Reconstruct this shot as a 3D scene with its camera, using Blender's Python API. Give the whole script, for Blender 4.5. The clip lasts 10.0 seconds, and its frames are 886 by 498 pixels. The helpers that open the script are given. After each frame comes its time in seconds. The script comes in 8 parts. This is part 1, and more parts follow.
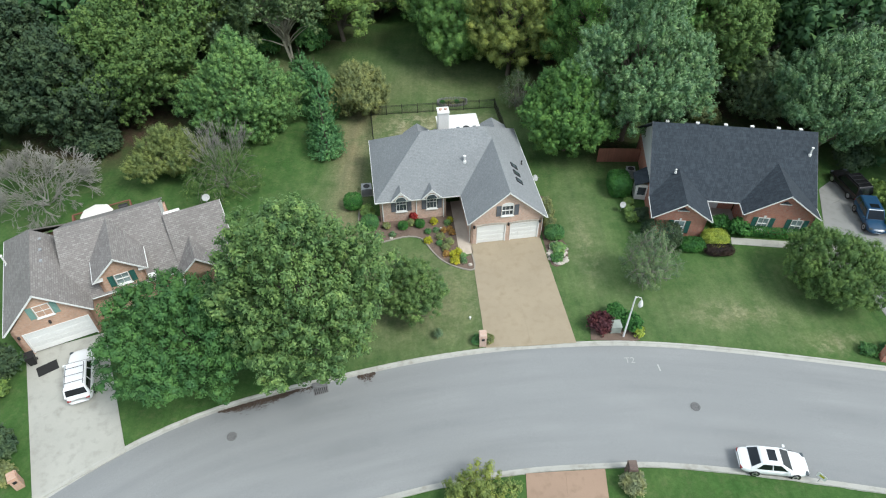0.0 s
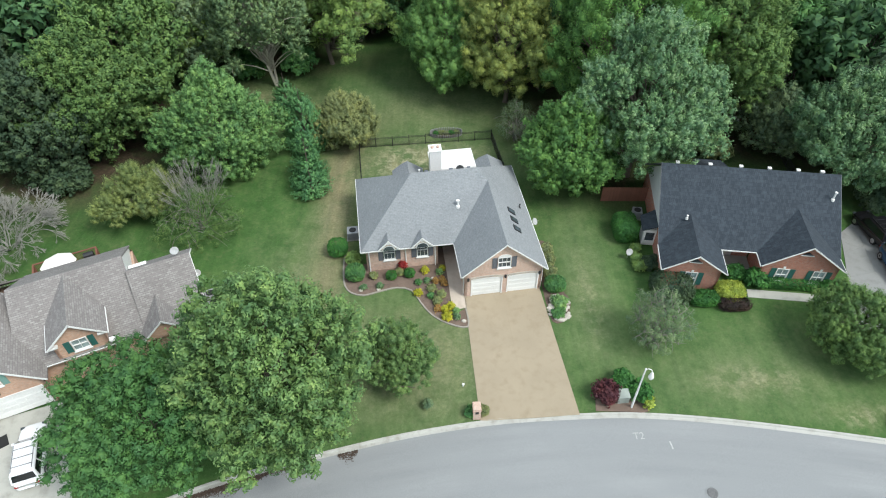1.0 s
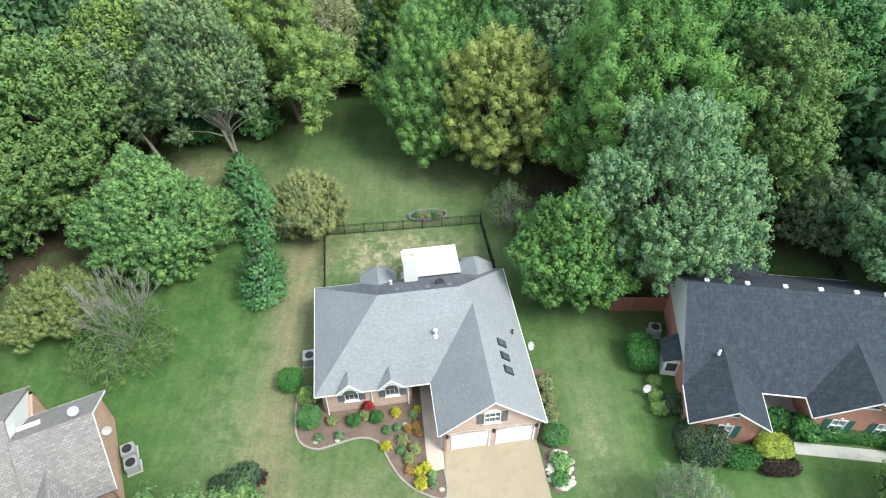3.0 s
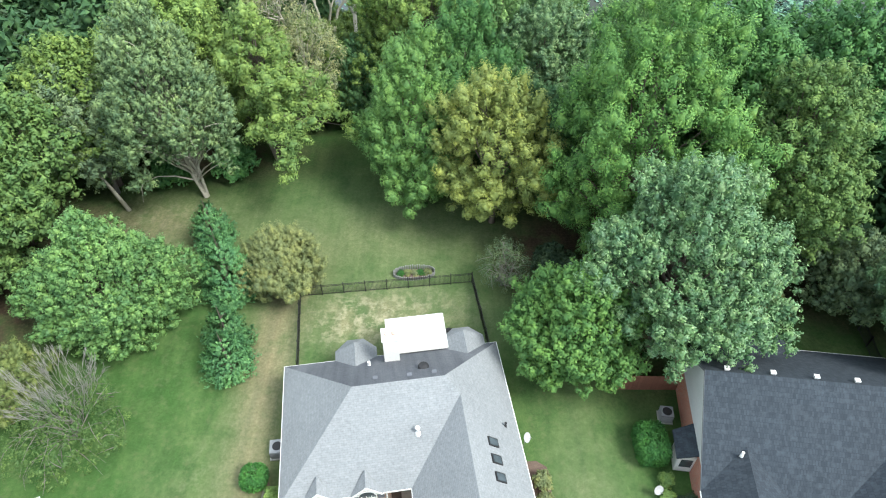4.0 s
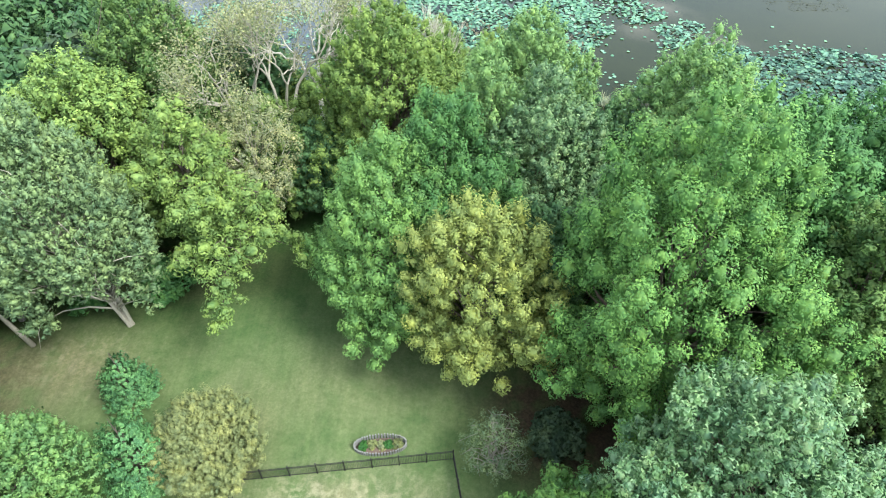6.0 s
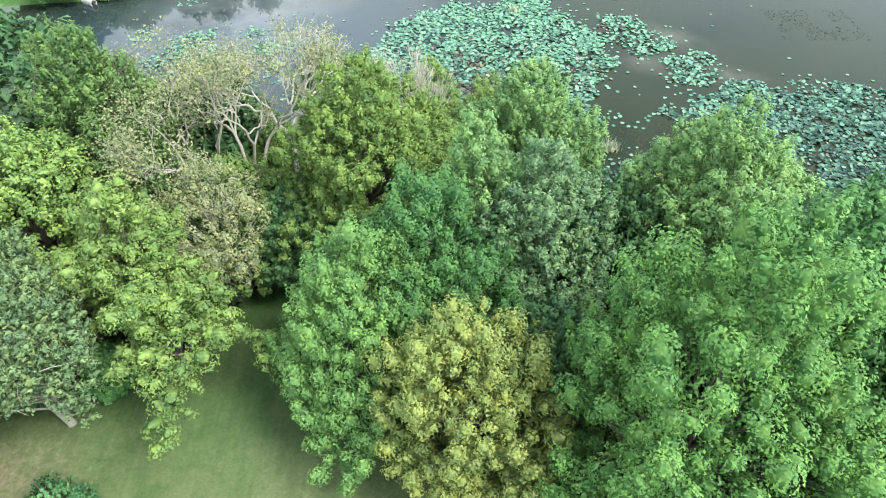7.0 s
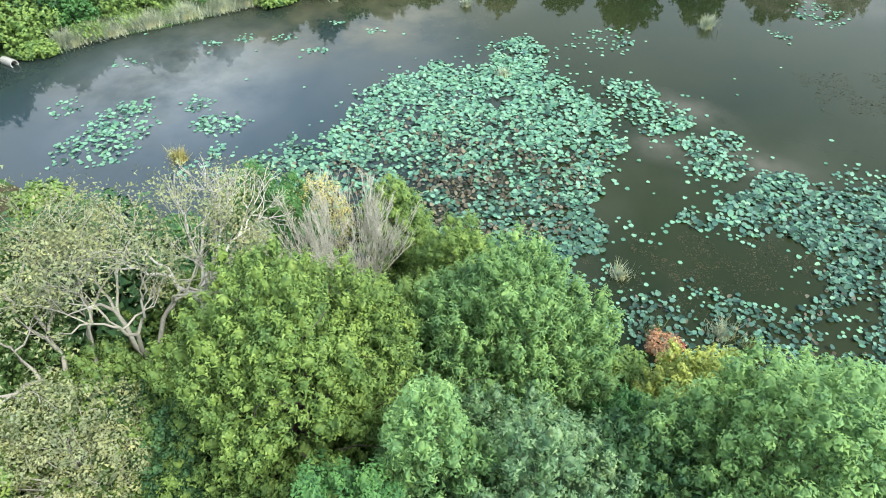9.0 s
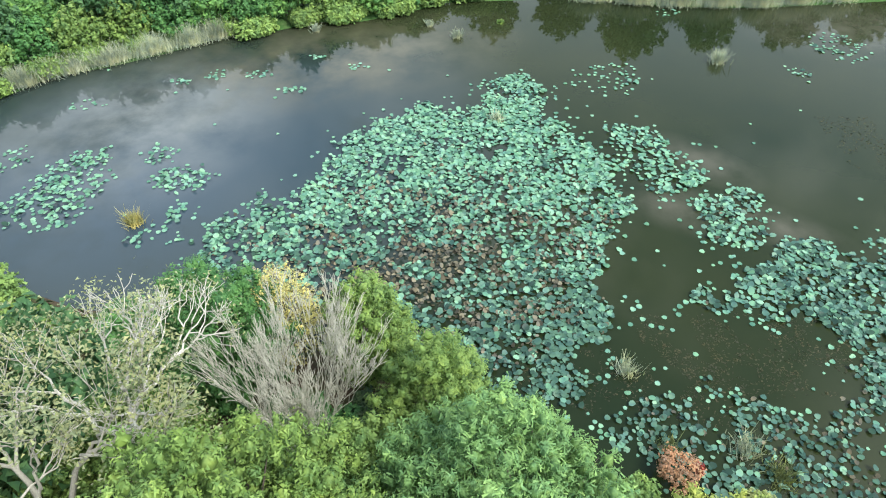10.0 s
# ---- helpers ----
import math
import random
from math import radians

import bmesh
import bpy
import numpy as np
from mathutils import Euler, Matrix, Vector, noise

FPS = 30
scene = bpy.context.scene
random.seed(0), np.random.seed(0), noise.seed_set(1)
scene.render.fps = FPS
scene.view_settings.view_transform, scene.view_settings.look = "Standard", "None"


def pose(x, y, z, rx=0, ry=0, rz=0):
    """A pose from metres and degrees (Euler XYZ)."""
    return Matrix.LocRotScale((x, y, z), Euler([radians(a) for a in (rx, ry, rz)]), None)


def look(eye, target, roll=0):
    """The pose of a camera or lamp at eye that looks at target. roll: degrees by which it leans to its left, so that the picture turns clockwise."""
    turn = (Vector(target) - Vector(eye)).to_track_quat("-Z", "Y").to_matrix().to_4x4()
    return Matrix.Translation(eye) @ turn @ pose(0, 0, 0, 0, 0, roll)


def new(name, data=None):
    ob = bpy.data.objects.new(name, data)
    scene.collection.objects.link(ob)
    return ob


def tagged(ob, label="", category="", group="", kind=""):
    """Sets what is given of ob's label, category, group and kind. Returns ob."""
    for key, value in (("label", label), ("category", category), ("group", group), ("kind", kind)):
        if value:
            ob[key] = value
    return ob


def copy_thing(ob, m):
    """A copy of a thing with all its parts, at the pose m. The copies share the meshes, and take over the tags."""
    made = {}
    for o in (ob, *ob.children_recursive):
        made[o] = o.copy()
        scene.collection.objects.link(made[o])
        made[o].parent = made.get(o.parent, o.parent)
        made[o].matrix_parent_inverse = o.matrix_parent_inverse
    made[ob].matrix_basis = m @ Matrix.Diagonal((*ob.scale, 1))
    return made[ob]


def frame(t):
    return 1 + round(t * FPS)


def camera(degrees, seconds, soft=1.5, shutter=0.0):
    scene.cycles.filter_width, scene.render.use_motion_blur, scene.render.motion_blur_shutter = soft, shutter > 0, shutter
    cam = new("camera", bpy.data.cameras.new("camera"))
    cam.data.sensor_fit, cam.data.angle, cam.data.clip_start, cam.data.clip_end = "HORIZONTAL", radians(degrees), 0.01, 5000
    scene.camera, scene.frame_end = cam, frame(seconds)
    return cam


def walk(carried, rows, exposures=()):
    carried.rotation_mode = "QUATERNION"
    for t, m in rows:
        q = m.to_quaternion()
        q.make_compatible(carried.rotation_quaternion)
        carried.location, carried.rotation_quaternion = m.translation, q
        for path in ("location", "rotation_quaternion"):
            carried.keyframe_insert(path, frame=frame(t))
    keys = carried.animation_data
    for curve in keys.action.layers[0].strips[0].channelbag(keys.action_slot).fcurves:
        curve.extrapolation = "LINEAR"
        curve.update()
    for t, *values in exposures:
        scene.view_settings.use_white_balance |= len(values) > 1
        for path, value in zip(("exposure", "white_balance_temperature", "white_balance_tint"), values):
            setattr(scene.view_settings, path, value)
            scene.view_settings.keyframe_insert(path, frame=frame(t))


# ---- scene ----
import collections

cam = camera(70.0, 10.0, soft=1.1)
METRES, EYE, TILT, LEAN, TURN = 68.5, 41.0, -44.5, 0.2, 0.0
ROWS = [
    (0.0, 0.0, 0.0000, 0.0, -0.0, 0.0, 0.0),
    (0.5, 0.005, 0.0334, 0.0324, -0.01, 0.03, 0.03),
    (1.0, 0.0106, 0.0677, 0.0657, -0.01, 0.04, 0.04),
    (1.5, 0.0168, 0.1041, 0.1004, -0.01, 0.05, 0.05),
    (2.0, 0.0234, 0.1411, 0.1355, 0.0, 0.05, 0.07),
    (2.5, 0.03, 0.1808, 0.1727, -0.02, 0.02, 0.07),
    (4.0, 0.0523, 0.3014, 0.2878, -0.03, -0.02, 0.1),
    (4.5, 0.0596, 0.3428, 0.3271, -0.06, 0.0, 0.11),
    (5.0, 0.066, 0.3853, 0.3679, -0.08, 0.02, 0.14),
    (5.5, 0.0719, 0.4281, 0.4097, -0.1, 0.03, 0.18),
    (7.0, 0.0945, 0.5646, 0.5453, -0.09, 0.12, 0.24),
    (7.5, 0.1042, 0.6126, 0.5922, -0.08, 0.14, 0.25),
    (8.0, 0.1141, 0.6611, 0.6402, -0.1, 0.1, 0.27),
    (8.5, 0.1246, 0.7123, 0.6903, -0.12, 0.05, 0.28),
    (9.0, 0.1354, 0.7635, 0.7417, -0.13, -0.02, 0.29),
    (9.5, 0.1461, 0.8159, 0.7933, -0.16, -0.01, 0.31),
    (10.0, 0.1564, 0.8666, 0.845, -0.17, -0.02, 0.33),
]
KELVIN, TINT = 6250, 6
EXPOSURES = [(0.0, 0.65), (1.0, 0.79), (2.5, 1.18), (4.5, 1.51), (5.5, 1.67), (7.5, 1.58), (8.5, 1.48), (10.0, 1.31)]
walk(cam, [(t, pose(0, 0, EYE, TILT, LEAN, TURN) @ pose(METRES * x, METRES * y, METRES * z, 90 + pitch, roll, yaw)) for t, x, y, z, yaw, pitch, roll in ROWS],
     exposures=[(t, stops, KELVIN, TINT) for t, stops in EXPOSURES])

# ---- world: thin overcast, broad soft sun ----
SUN_ELEV, SUN_AZ = 52.0, 122.0
world = bpy.data.worlds.new("overcast_sky")
scene.world = world
world.use_nodes = True
wn, wl = world.node_tree.nodes, world.node_tree.links
wn.clear()
w_out = wn.new("ShaderNodeOutputWorld")
w_bg = wn.new("ShaderNodeBackground")
w_sky = wn.new("ShaderNodeTexSky")
w_sky.sky_type, w_sky.sun_disc = "NISHITA", False
w_sky.sun_elevation, w_sky.sun_rotation = radians(SUN_ELEV), radians(SUN_AZ)
w_tc = wn.new("ShaderNodeTexCoord")
w_noise = wn.new("ShaderNodeTexNoise")
w_noise.inputs["Scale"].default_value, w_noise.inputs["Detail"].default_value = 2.0, 8.0
w_ramp = wn.new("ShaderNodeValToRGB")
w_ramp.color_ramp.elements[0].position, w_ramp.color_ramp.elements[0].color = 0.45, (1.1, 1.9, 3.3, 1)
w_ramp.color_ramp.elements[1].position, w_ramp.color_ramp.elements[1].color = 0.56, (11.2, 11.6, 11.9, 1)
w_mix = wn.new("ShaderNodeMix")
w_mix.data_type = "RGBA"
w_mix.inputs["Factor"].default_value = 0.85
w_bg.inputs["Strength"].default_value = 0.078
w_map = wn.new("ShaderNodeMapping")
w_map.inputs["Location"].default_value = (9.8, 7.1, -2.1)
wl.new(w_tc.outputs["Generated"], w_map.inputs["Vector"])
wl.new(w_map.outputs["Vector"], w_noise.inputs["Vector"])
wl.new(w_noise.outputs["Fac"], w_ramp.inputs["Fac"])
wl.new(w_sky.outputs["Color"], w_mix.inputs["A"])
w_sep = wn.new("ShaderNodeSeparateXYZ")
w_low = wn.new("ShaderNodeMapRange")
w_low.inputs["From Min"].default_value, w_low.inputs["From Max"].default_value, w_low.inputs["To Min"].default_value, w_low.inputs["To Max"].default_value = 0.66, 0.3, 0.0, 0.7
w_haze = wn.new("ShaderNodeMix")
w_haze.data_type = "RGBA"
w_haze.inputs["B"].default_value = (11.0, 11.9, 12.4, 1)
wl.new(w_tc.outputs["Generated"], w_sep.inputs["Vector"])
wl.new(w_sep.outputs["Z"], w_low.inputs["Value"])
wl.new(w_low.outputs["Result"], w_haze.inputs["Factor"])
wl.new(w_ramp.outputs["Color"], w_haze.inputs["A"])
wl.new(w_haze.outputs["Result"], w_mix.inputs["B"])
wl.new(w_mix.outputs["Result"], w_bg.inputs["Color"])
wl.new(w_bg.outputs["Background"], w_out.inputs["Surface"])

sun = new("sun", bpy.data.lights.new("sun", "SUN"))
sun.data.energy, sun.data.angle, sun.data.color = 2.1, radians(22), (1.0, 0.96, 0.9)
sun_dir = Vector((math.sin(radians(SUN_AZ)) * math.cos(radians(SUN_ELEV)), math.cos(radians(SUN_AZ)) * math.cos(radians(SUN_ELEV)), math.sin(radians(SUN_ELEV))))
sun.matrix_world = look(sun_dir * 100, (0, 0, 0))


# ---- materials ----
def node_mat(name):
    m = bpy.data.materials.new(name)
    m.use_nodes = True
    nt = m.node_tree
    return m, nt.nodes, nt.links, nt.nodes["Principled BSDF"]


def mixc(nodes, links, fac, a, b, mode="MIX"):
    n = nodes.new("ShaderNodeMix")
    n.data_type, n.blend_type = "RGBA", mode
    for key, val in (("Factor", fac), ("A", a), ("B", b)):
        if isinstance(val, bpy.types.NodeSocket):
            links.new(val, n.inputs[key])
        elif key == "Factor":
            n.inputs[key].default_value = val
        else:
            n.inputs[key].default_value = (*val, 1) if len(val) == 3 else val
    return n.outputs["Result"]


def noise_fac(nodes, links, vec, scale, detail=3.0, lo=0.35, hi=0.65, rough=0.55):
    n = nodes.new("ShaderNodeTexNoise")
    n.inputs["Scale"].default_value, n.inputs["Detail"].default_value, n.inputs["Roughness"].default_value = scale, detail, rough
    links.new(vec, n.inputs["Vector"])
    r = nodes.new("ShaderNodeMapRange")
    r.inputs["From Min"].default_value, r.inputs["From Max"].default_value = lo, hi
    links.new(n.outputs["Fac"], r.inputs["Value"])
    return r.outputs["Result"]


def bump(nodes, links, bsdf, height, strength, dist=0.02):
    b = nodes.new("ShaderNodeBump")
    b.inputs["Strength"].default_value, b.inputs["Distance"].default_value = strength, dist
    links.new(height, b.inputs["Height"])
    links.new(b.outputs["Normal"], bsdf.inputs["Normal"])


def plain(name, c, rough=0.6, vary=0.25, scale=1.5, fine=12.0, metal=0.0, bumps=0.2, c2=None):
    """A surface with stains at a large scale and grain at a small one."""
    m, nodes, links, p = node_mat(name)
    tc = nodes.new("ShaderNodeTexCoord").outputs["Object"]
    dark = c2 if c2 else tuple(v * (1 - vary) for v in c)
    f1 = noise_fac(nodes, links, tc, scale, 4)
    f2 = noise_fac(nodes, links, tc, fine, 3, 0.25, 0.75)
    col = mixc(nodes, links, f1, c, dark)
    col = mixc(nodes, links, f2, col, tuple(min(1, v * (1 + 0.5 * vary)) for v in c))
    rnd = nodes.new("ShaderNodeObjectInfo").outputs["Random"]
    hsv = nodes.new("ShaderNodeHueSaturation")
    mr = nodes.new("ShaderNodeMapRange")
    mr.inputs["To Min"].default_value, mr.inputs["To Max"].default_value = 1 - 0.3 * vary, 1 + 0.3 * vary
    links.new(rnd, mr.inputs["Value"])
    links.new(mr.outputs["Result"], hsv.inputs["Value"])
    links.new(col, hsv.inputs["Color"])
    links.new(hsv.outputs["Color"], p.inputs["Base Color"])
    p.inputs["Roughness"].default_value, p.inputs["Metallic"].default_value = rough, metal
    if bumps:
        bump(nodes, links, p, f2, bumps)
    return m


def coursed(name, c1, c2, mortar, w, h, gap, rough=0.85, big=0.25, offset=0.5, c3=None):
    """Bricks or shingles in courses, laid by the mesh's metric UV."""
    m, nodes, links, p = node_mat(name)
    uv = nodes.new("ShaderNodeUVMap").outputs["UV"]
    b = nodes.new("ShaderNodeTexBrick")
    b.offset = offset
    b.inputs["Scale"].default_value = 1.0
    b.inputs["Brick Width"].default_value, b.inputs["Row Height"].default_value, b.inputs["Mortar Size"].default_value = w, h, gap
    b.inputs["Bias"].default_value = 0.0
    b.inputs["Mortar Smooth"].default_value = 0.3
    for key, val in (("Color1", c1), ("Color2", c2), ("Mortar", mortar)):
        b.inputs[key].default_value = (*val, 1)
    links.new(uv, b.inputs["Vector"])
    tc = nodes.new("ShaderNodeTexCoord").outputs["Object"]
    stain = noise_fac(nodes, links, tc, 0.35, 5, 0.3, 0.7)
    streak = noise_fac(nodes, links, tc, 6.0, 3, 0.3, 0.7)
    base = b.outputs["Color"]
    if c3:
        base = mixc(nodes, links, noise_fac(nodes, links, tc, 2.2, 4, 0.5, 0.7), base, c3)
    col = mixc(nodes, links, stain, base, (1 - big,) * 3, "MULTIPLY")
    g = mixc(nodes, links, streak, (0.88, 0.88, 0.88), (1.12, 1.12, 1.12))
    col = mixc(nodes, links, 1.0, col, g, "MULTIPLY")
    links.new(col, p.inputs["Base Color"])
    p.inputs["Roughness"].default_value = rough
    bump(nodes, links, p, b.outputs["Fac"], -0.4)
    return m


def leaves(name, dark, mid, light, shine=0.62, glow=0.1, spread=1.0, vary=0.58):
    """Foliage: each leaf spray a little different, each bough shifted, light passing through."""
    m, nodes, links, p = node_mat(name)
    geo = nodes.new("ShaderNodeNewGeometry")
    tc = nodes.new("ShaderNodeTexCoord").outputs["Object"]
    ramp = nodes.new("ShaderNodeValToRGB")
    dark, mid, light = ((c[0] * 0.95, c[1], c[2]) for c in (dark, mid, light))
    dark = tuple(m_ + vary * (d_ - m_) for d_, m_ in zip(dark, mid))
    light = tuple(m_ + vary * (l_ - m_) for l_, m_ in zip(light, mid))
    e = ramp.color_ramp.elements
    e[0].position, e[0].color = 0.0, (*dark, 1)
    e[1].position, e[1].color = 1.0, (*light, 1)
    mid_e = e.new(0.5)
    mid_e.color = (*mid, 1)
    links.new(geo.outputs["Random Per Island"], ramp.inputs["Fac"])
    bough = noise_fac(nodes, links, tc, 0.55, 3, 0.32, 0.68)
    tint = mixc(nodes, links, bough, tuple(1 - 0.35 * spread * k for k in (0.9, 0.7, 0.6)), tuple(1 + 0.3 * spread * k for k in (1.2, 0.9, 0.5)))
    col = mixc(nodes, links, 1.0, ramp.outputs["Color"], tint, "MULTIPLY")
    shoot = noise_fac(nodes, links, tc, 1.5, 2, 0.36, 0.64)
    col = mixc(nodes, links, 1.0, col, mixc(nodes, links, shoot, (0.8, 0.85, 0.92), (1.22, 1.15, 0.98)), "MULTIPLY")
    hsv = nodes.new("ShaderNodeHueSaturation")
    mr = nodes.new("ShaderNodeMapRange")
    mr.inputs["To Min"].default_value, mr.inputs["To Max"].default_value = 0.77, 1.01
    links.new(nodes.new("ShaderNodeObjectInfo").outputs["Random"], mr.inputs["Value"])
    links.new(mr.outputs["Result"], hsv.inputs["Value"])
    links.new(col, hsv.inputs["Color"])
    links.new(hsv.outputs["Color"], p.inputs["Base Color"])
    p.inputs["Roughness"].default_value = shine
    p.inputs["Specular IOR Level"].default_value = 0.22
    tr = nodes.new("ShaderNodeBsdfTranslucent")
    links.new(hsv.outputs["Color"], tr.inputs["Color"])
    mx = nodes.new("ShaderNodeMixShader")
    mx.inputs["Fac"].default_value = glow
    links.new(p.outputs["BSDF"], mx.inputs[1])
    links.new(tr.outputs["BSDF"], mx.inputs[2])
    links.new(mx.outputs["Shader"], nodes["Material Output"].inputs["Surface"])
    return m


def ground_material():
    m, nodes, links, p = node_mat("lawn")
    tc = nodes.new("ShaderNodeTexCoord").outputs["Object"]

    def attr(key):
        a = nodes.new("ShaderNodeAttribute")
        a.attribute_name = key
        return a.outputs["Fac"]

    def math2(op, a, b):
        n = nodes.new("ShaderNodeMath")
        n.operation, n.use_clamp = op, True
        for i, v in enumerate((a, b)):
            if isinstance(v, bpy.types.NodeSocket):
                links.new(v, n.inputs[i])
            else:
                n.inputs[i].default_value = v
        return n.outputs[0]

    big = noise_fac(nodes, links, tc, 0.09, 4, 0.3, 0.7)
    mid = noise_fac(nodes, links, tc, 0.5, 5, 0.35, 0.68)
    fine = noise_fac(nodes, links, tc, 5.0, 4, 0.25, 0.75)
    blade = noise_fac(nodes, links, tc, 28.0, 2, 0.25, 0.75)
    lush = mixc(nodes, links, mid, (0.05, 0.113, 0.029), (0.091, 0.155, 0.049))
    lush = mixc(nodes, links, math2("MULTIPLY", big, 0.6), lush, (0.056, 0.138, 0.035))
    dull = mixc(nodes, links, mid, (0.114, 0.164, 0.069), (0.168, 0.21, 0.1))
    grass = mixc(nodes, links, attr("dull"), lush, dull)
    straw = mixc(nodes, links, fine, (0.19, 0.175, 0.095), (0.29, 0.265, 0.16))
    dryf = math2("MULTIPLY", attr("dry"), math2("MULTIPLY", mid, 0.75))
    grass = mixc(nodes, links, dryf, grass, straw)
    bare = noise_fac(nodes, links, tc, 1.1, 7, 0.47, 0.6, 0.72)
    grass = mixc(nodes, links, math2("MULTIPLY", attr("dry"), bare), grass, (0.36, 0.345, 0.22))
    grass = mixc(nodes, links, math2("MULTIPLY", attr("tan"), math2("ADD", mid, 0.6)), grass, mixc(nodes, links, fine, (0.215, 0.18, 0.105), (0.275, 0.235, 0.145)))
    soil = mixc(nodes, links, fine, (0.05, 0.038, 0.026), (0.095, 0.07, 0.045))
    litf = math2("MULTIPLY", attr("litter"), math2("ADD", mid, 0.45))
    col = mixc(nodes, links, litf, grass, soil)
    g = mixc(nodes, links, blade, (0.8, 0.8, 0.8), (1.2, 1.2, 1.2))
    col = mixc(nodes, links, 1.0, col, g, "MULTIPLY")
    g2 = mixc(nodes, links, fine, (0.86, 0.88, 0.86), (1.13, 1.12, 1.13))
    col = mixc(nodes, links, 1.0, col, g2, "MULTIPLY")
    tuft = noise_fac(nodes, links, tc, 2.4, 7, 0.34, 0.66, 0.72)
    col = mixc(nodes, links, 1.0, col, mixc(nodes, links, tuft, (0.86, 0.9, 0.85), (1.13, 1.09, 1.13)), "MULTIPLY")
    mp = nodes.new("ShaderNodeMapping")
    mp.inputs["Rotation"].default_value, mp.inputs["Scale"].default_value = (0, 0, radians(-8)), (1.6, 0.14, 1)
    links.new(tc, mp.inputs["Vector"])
    mow = noise_fac(nodes, links, mp.outputs["Vector"], 1.0, 3, 0.3, 0.7)
    col = mixc(nodes, links, 1.0, col, mixc(nodes, links, mow, (0.88, 0.9, 0.9), (1.12, 1.1, 1.08)), "MULTIPLY")
    wear = noise_fac(nodes, links, tc, 1.4, 6, 0.52, 0.72, 0.7)
    col = mixc(nodes, links, math2("MULTIPLY", wear, math2("SUBTRACT", 0.32, litf)), col, (0.2, 0.205, 0.11))
    links.new(col, p.inputs["Base Color"])
    p.inputs["Roughness"].default_value = 0.95
    p.inputs["Specular IOR Level"].default_value = 0.15
    bump(nodes, links, p, blade, 0.6, 0.05)
    return m


def asphalt_material():
    m, nodes, links, p = node_mat("asphalt")
    tc = nodes.new("ShaderNodeTexCoord").outputs["Object"]
    uv = nodes.new("ShaderNodeUVMap").outputs["UV"]
    mp = nodes.new("ShaderNodeMapping")
    mp.inputs["Scale"].default_value = (0.05, 0.55, 1)
    links.new(uv, mp.inputs["Vector"])
    lane = noise_fac(nodes, links, mp.outputs["Vector"], 1.0, 4, 0.35, 0.65)
    big = noise_fac(nodes, links, tc, 0.22, 5, 0.3, 0.7)
    fine = noise_fac(nodes, links, tc, 18.0, 3, 0.2, 0.8)
    col = mixc(nodes, links, lane, (0.216, 0.223, 0.226), (0.29, 0.297, 0.298))
    col = mixc(nodes, links, big, col, (0.252, 0.26, 0.263))
    g = mixc(nodes, links, fine, (0.86, 0.86, 0.86), (1.14, 1.14, 1.14))
    col = mixc(nodes, links, 1.0, col, g, "MULTIPLY")
    links.new(col, p.inputs["Base Color"])
    p.inputs["Roughness"].default_value = 0.85
    bump(nodes, links, p, fine, 0.3, 0.01)
    return m


def concrete(name, c, stain, joint=0.0):
    m, nodes, links, p = node_mat(name)
    tc = nodes.new("ShaderNodeTexCoord").outputs["Object"]
    big = noise_fac(nodes, links, tc, 0.3, 5, 0.3, 0.7)
    mid = noise_fac(nodes, links, tc, 1.6, 5, 0.5, 0.75)
    fine = noise_fac(nodes, links, tc, 30.0, 2, 0.2, 0.8)
    col = mixc(nodes, links, big, c, tuple(0.88 * v for v in c))
    col = mixc(nodes, links, mid, col, stain)
    g = mixc(nodes, links, fine, (0.9, 0.9, 0.9), (1.1, 1.1, 1.1))
    col = mixc(nodes, links, 1.0, col, g, "MULTIPLY")
    links.new(col, p.inputs["Base Color"])
    p.inputs["Roughness"].default_value = 0.8
    bump(nodes, links, p, fine, 0.25, 0.01)
    return m


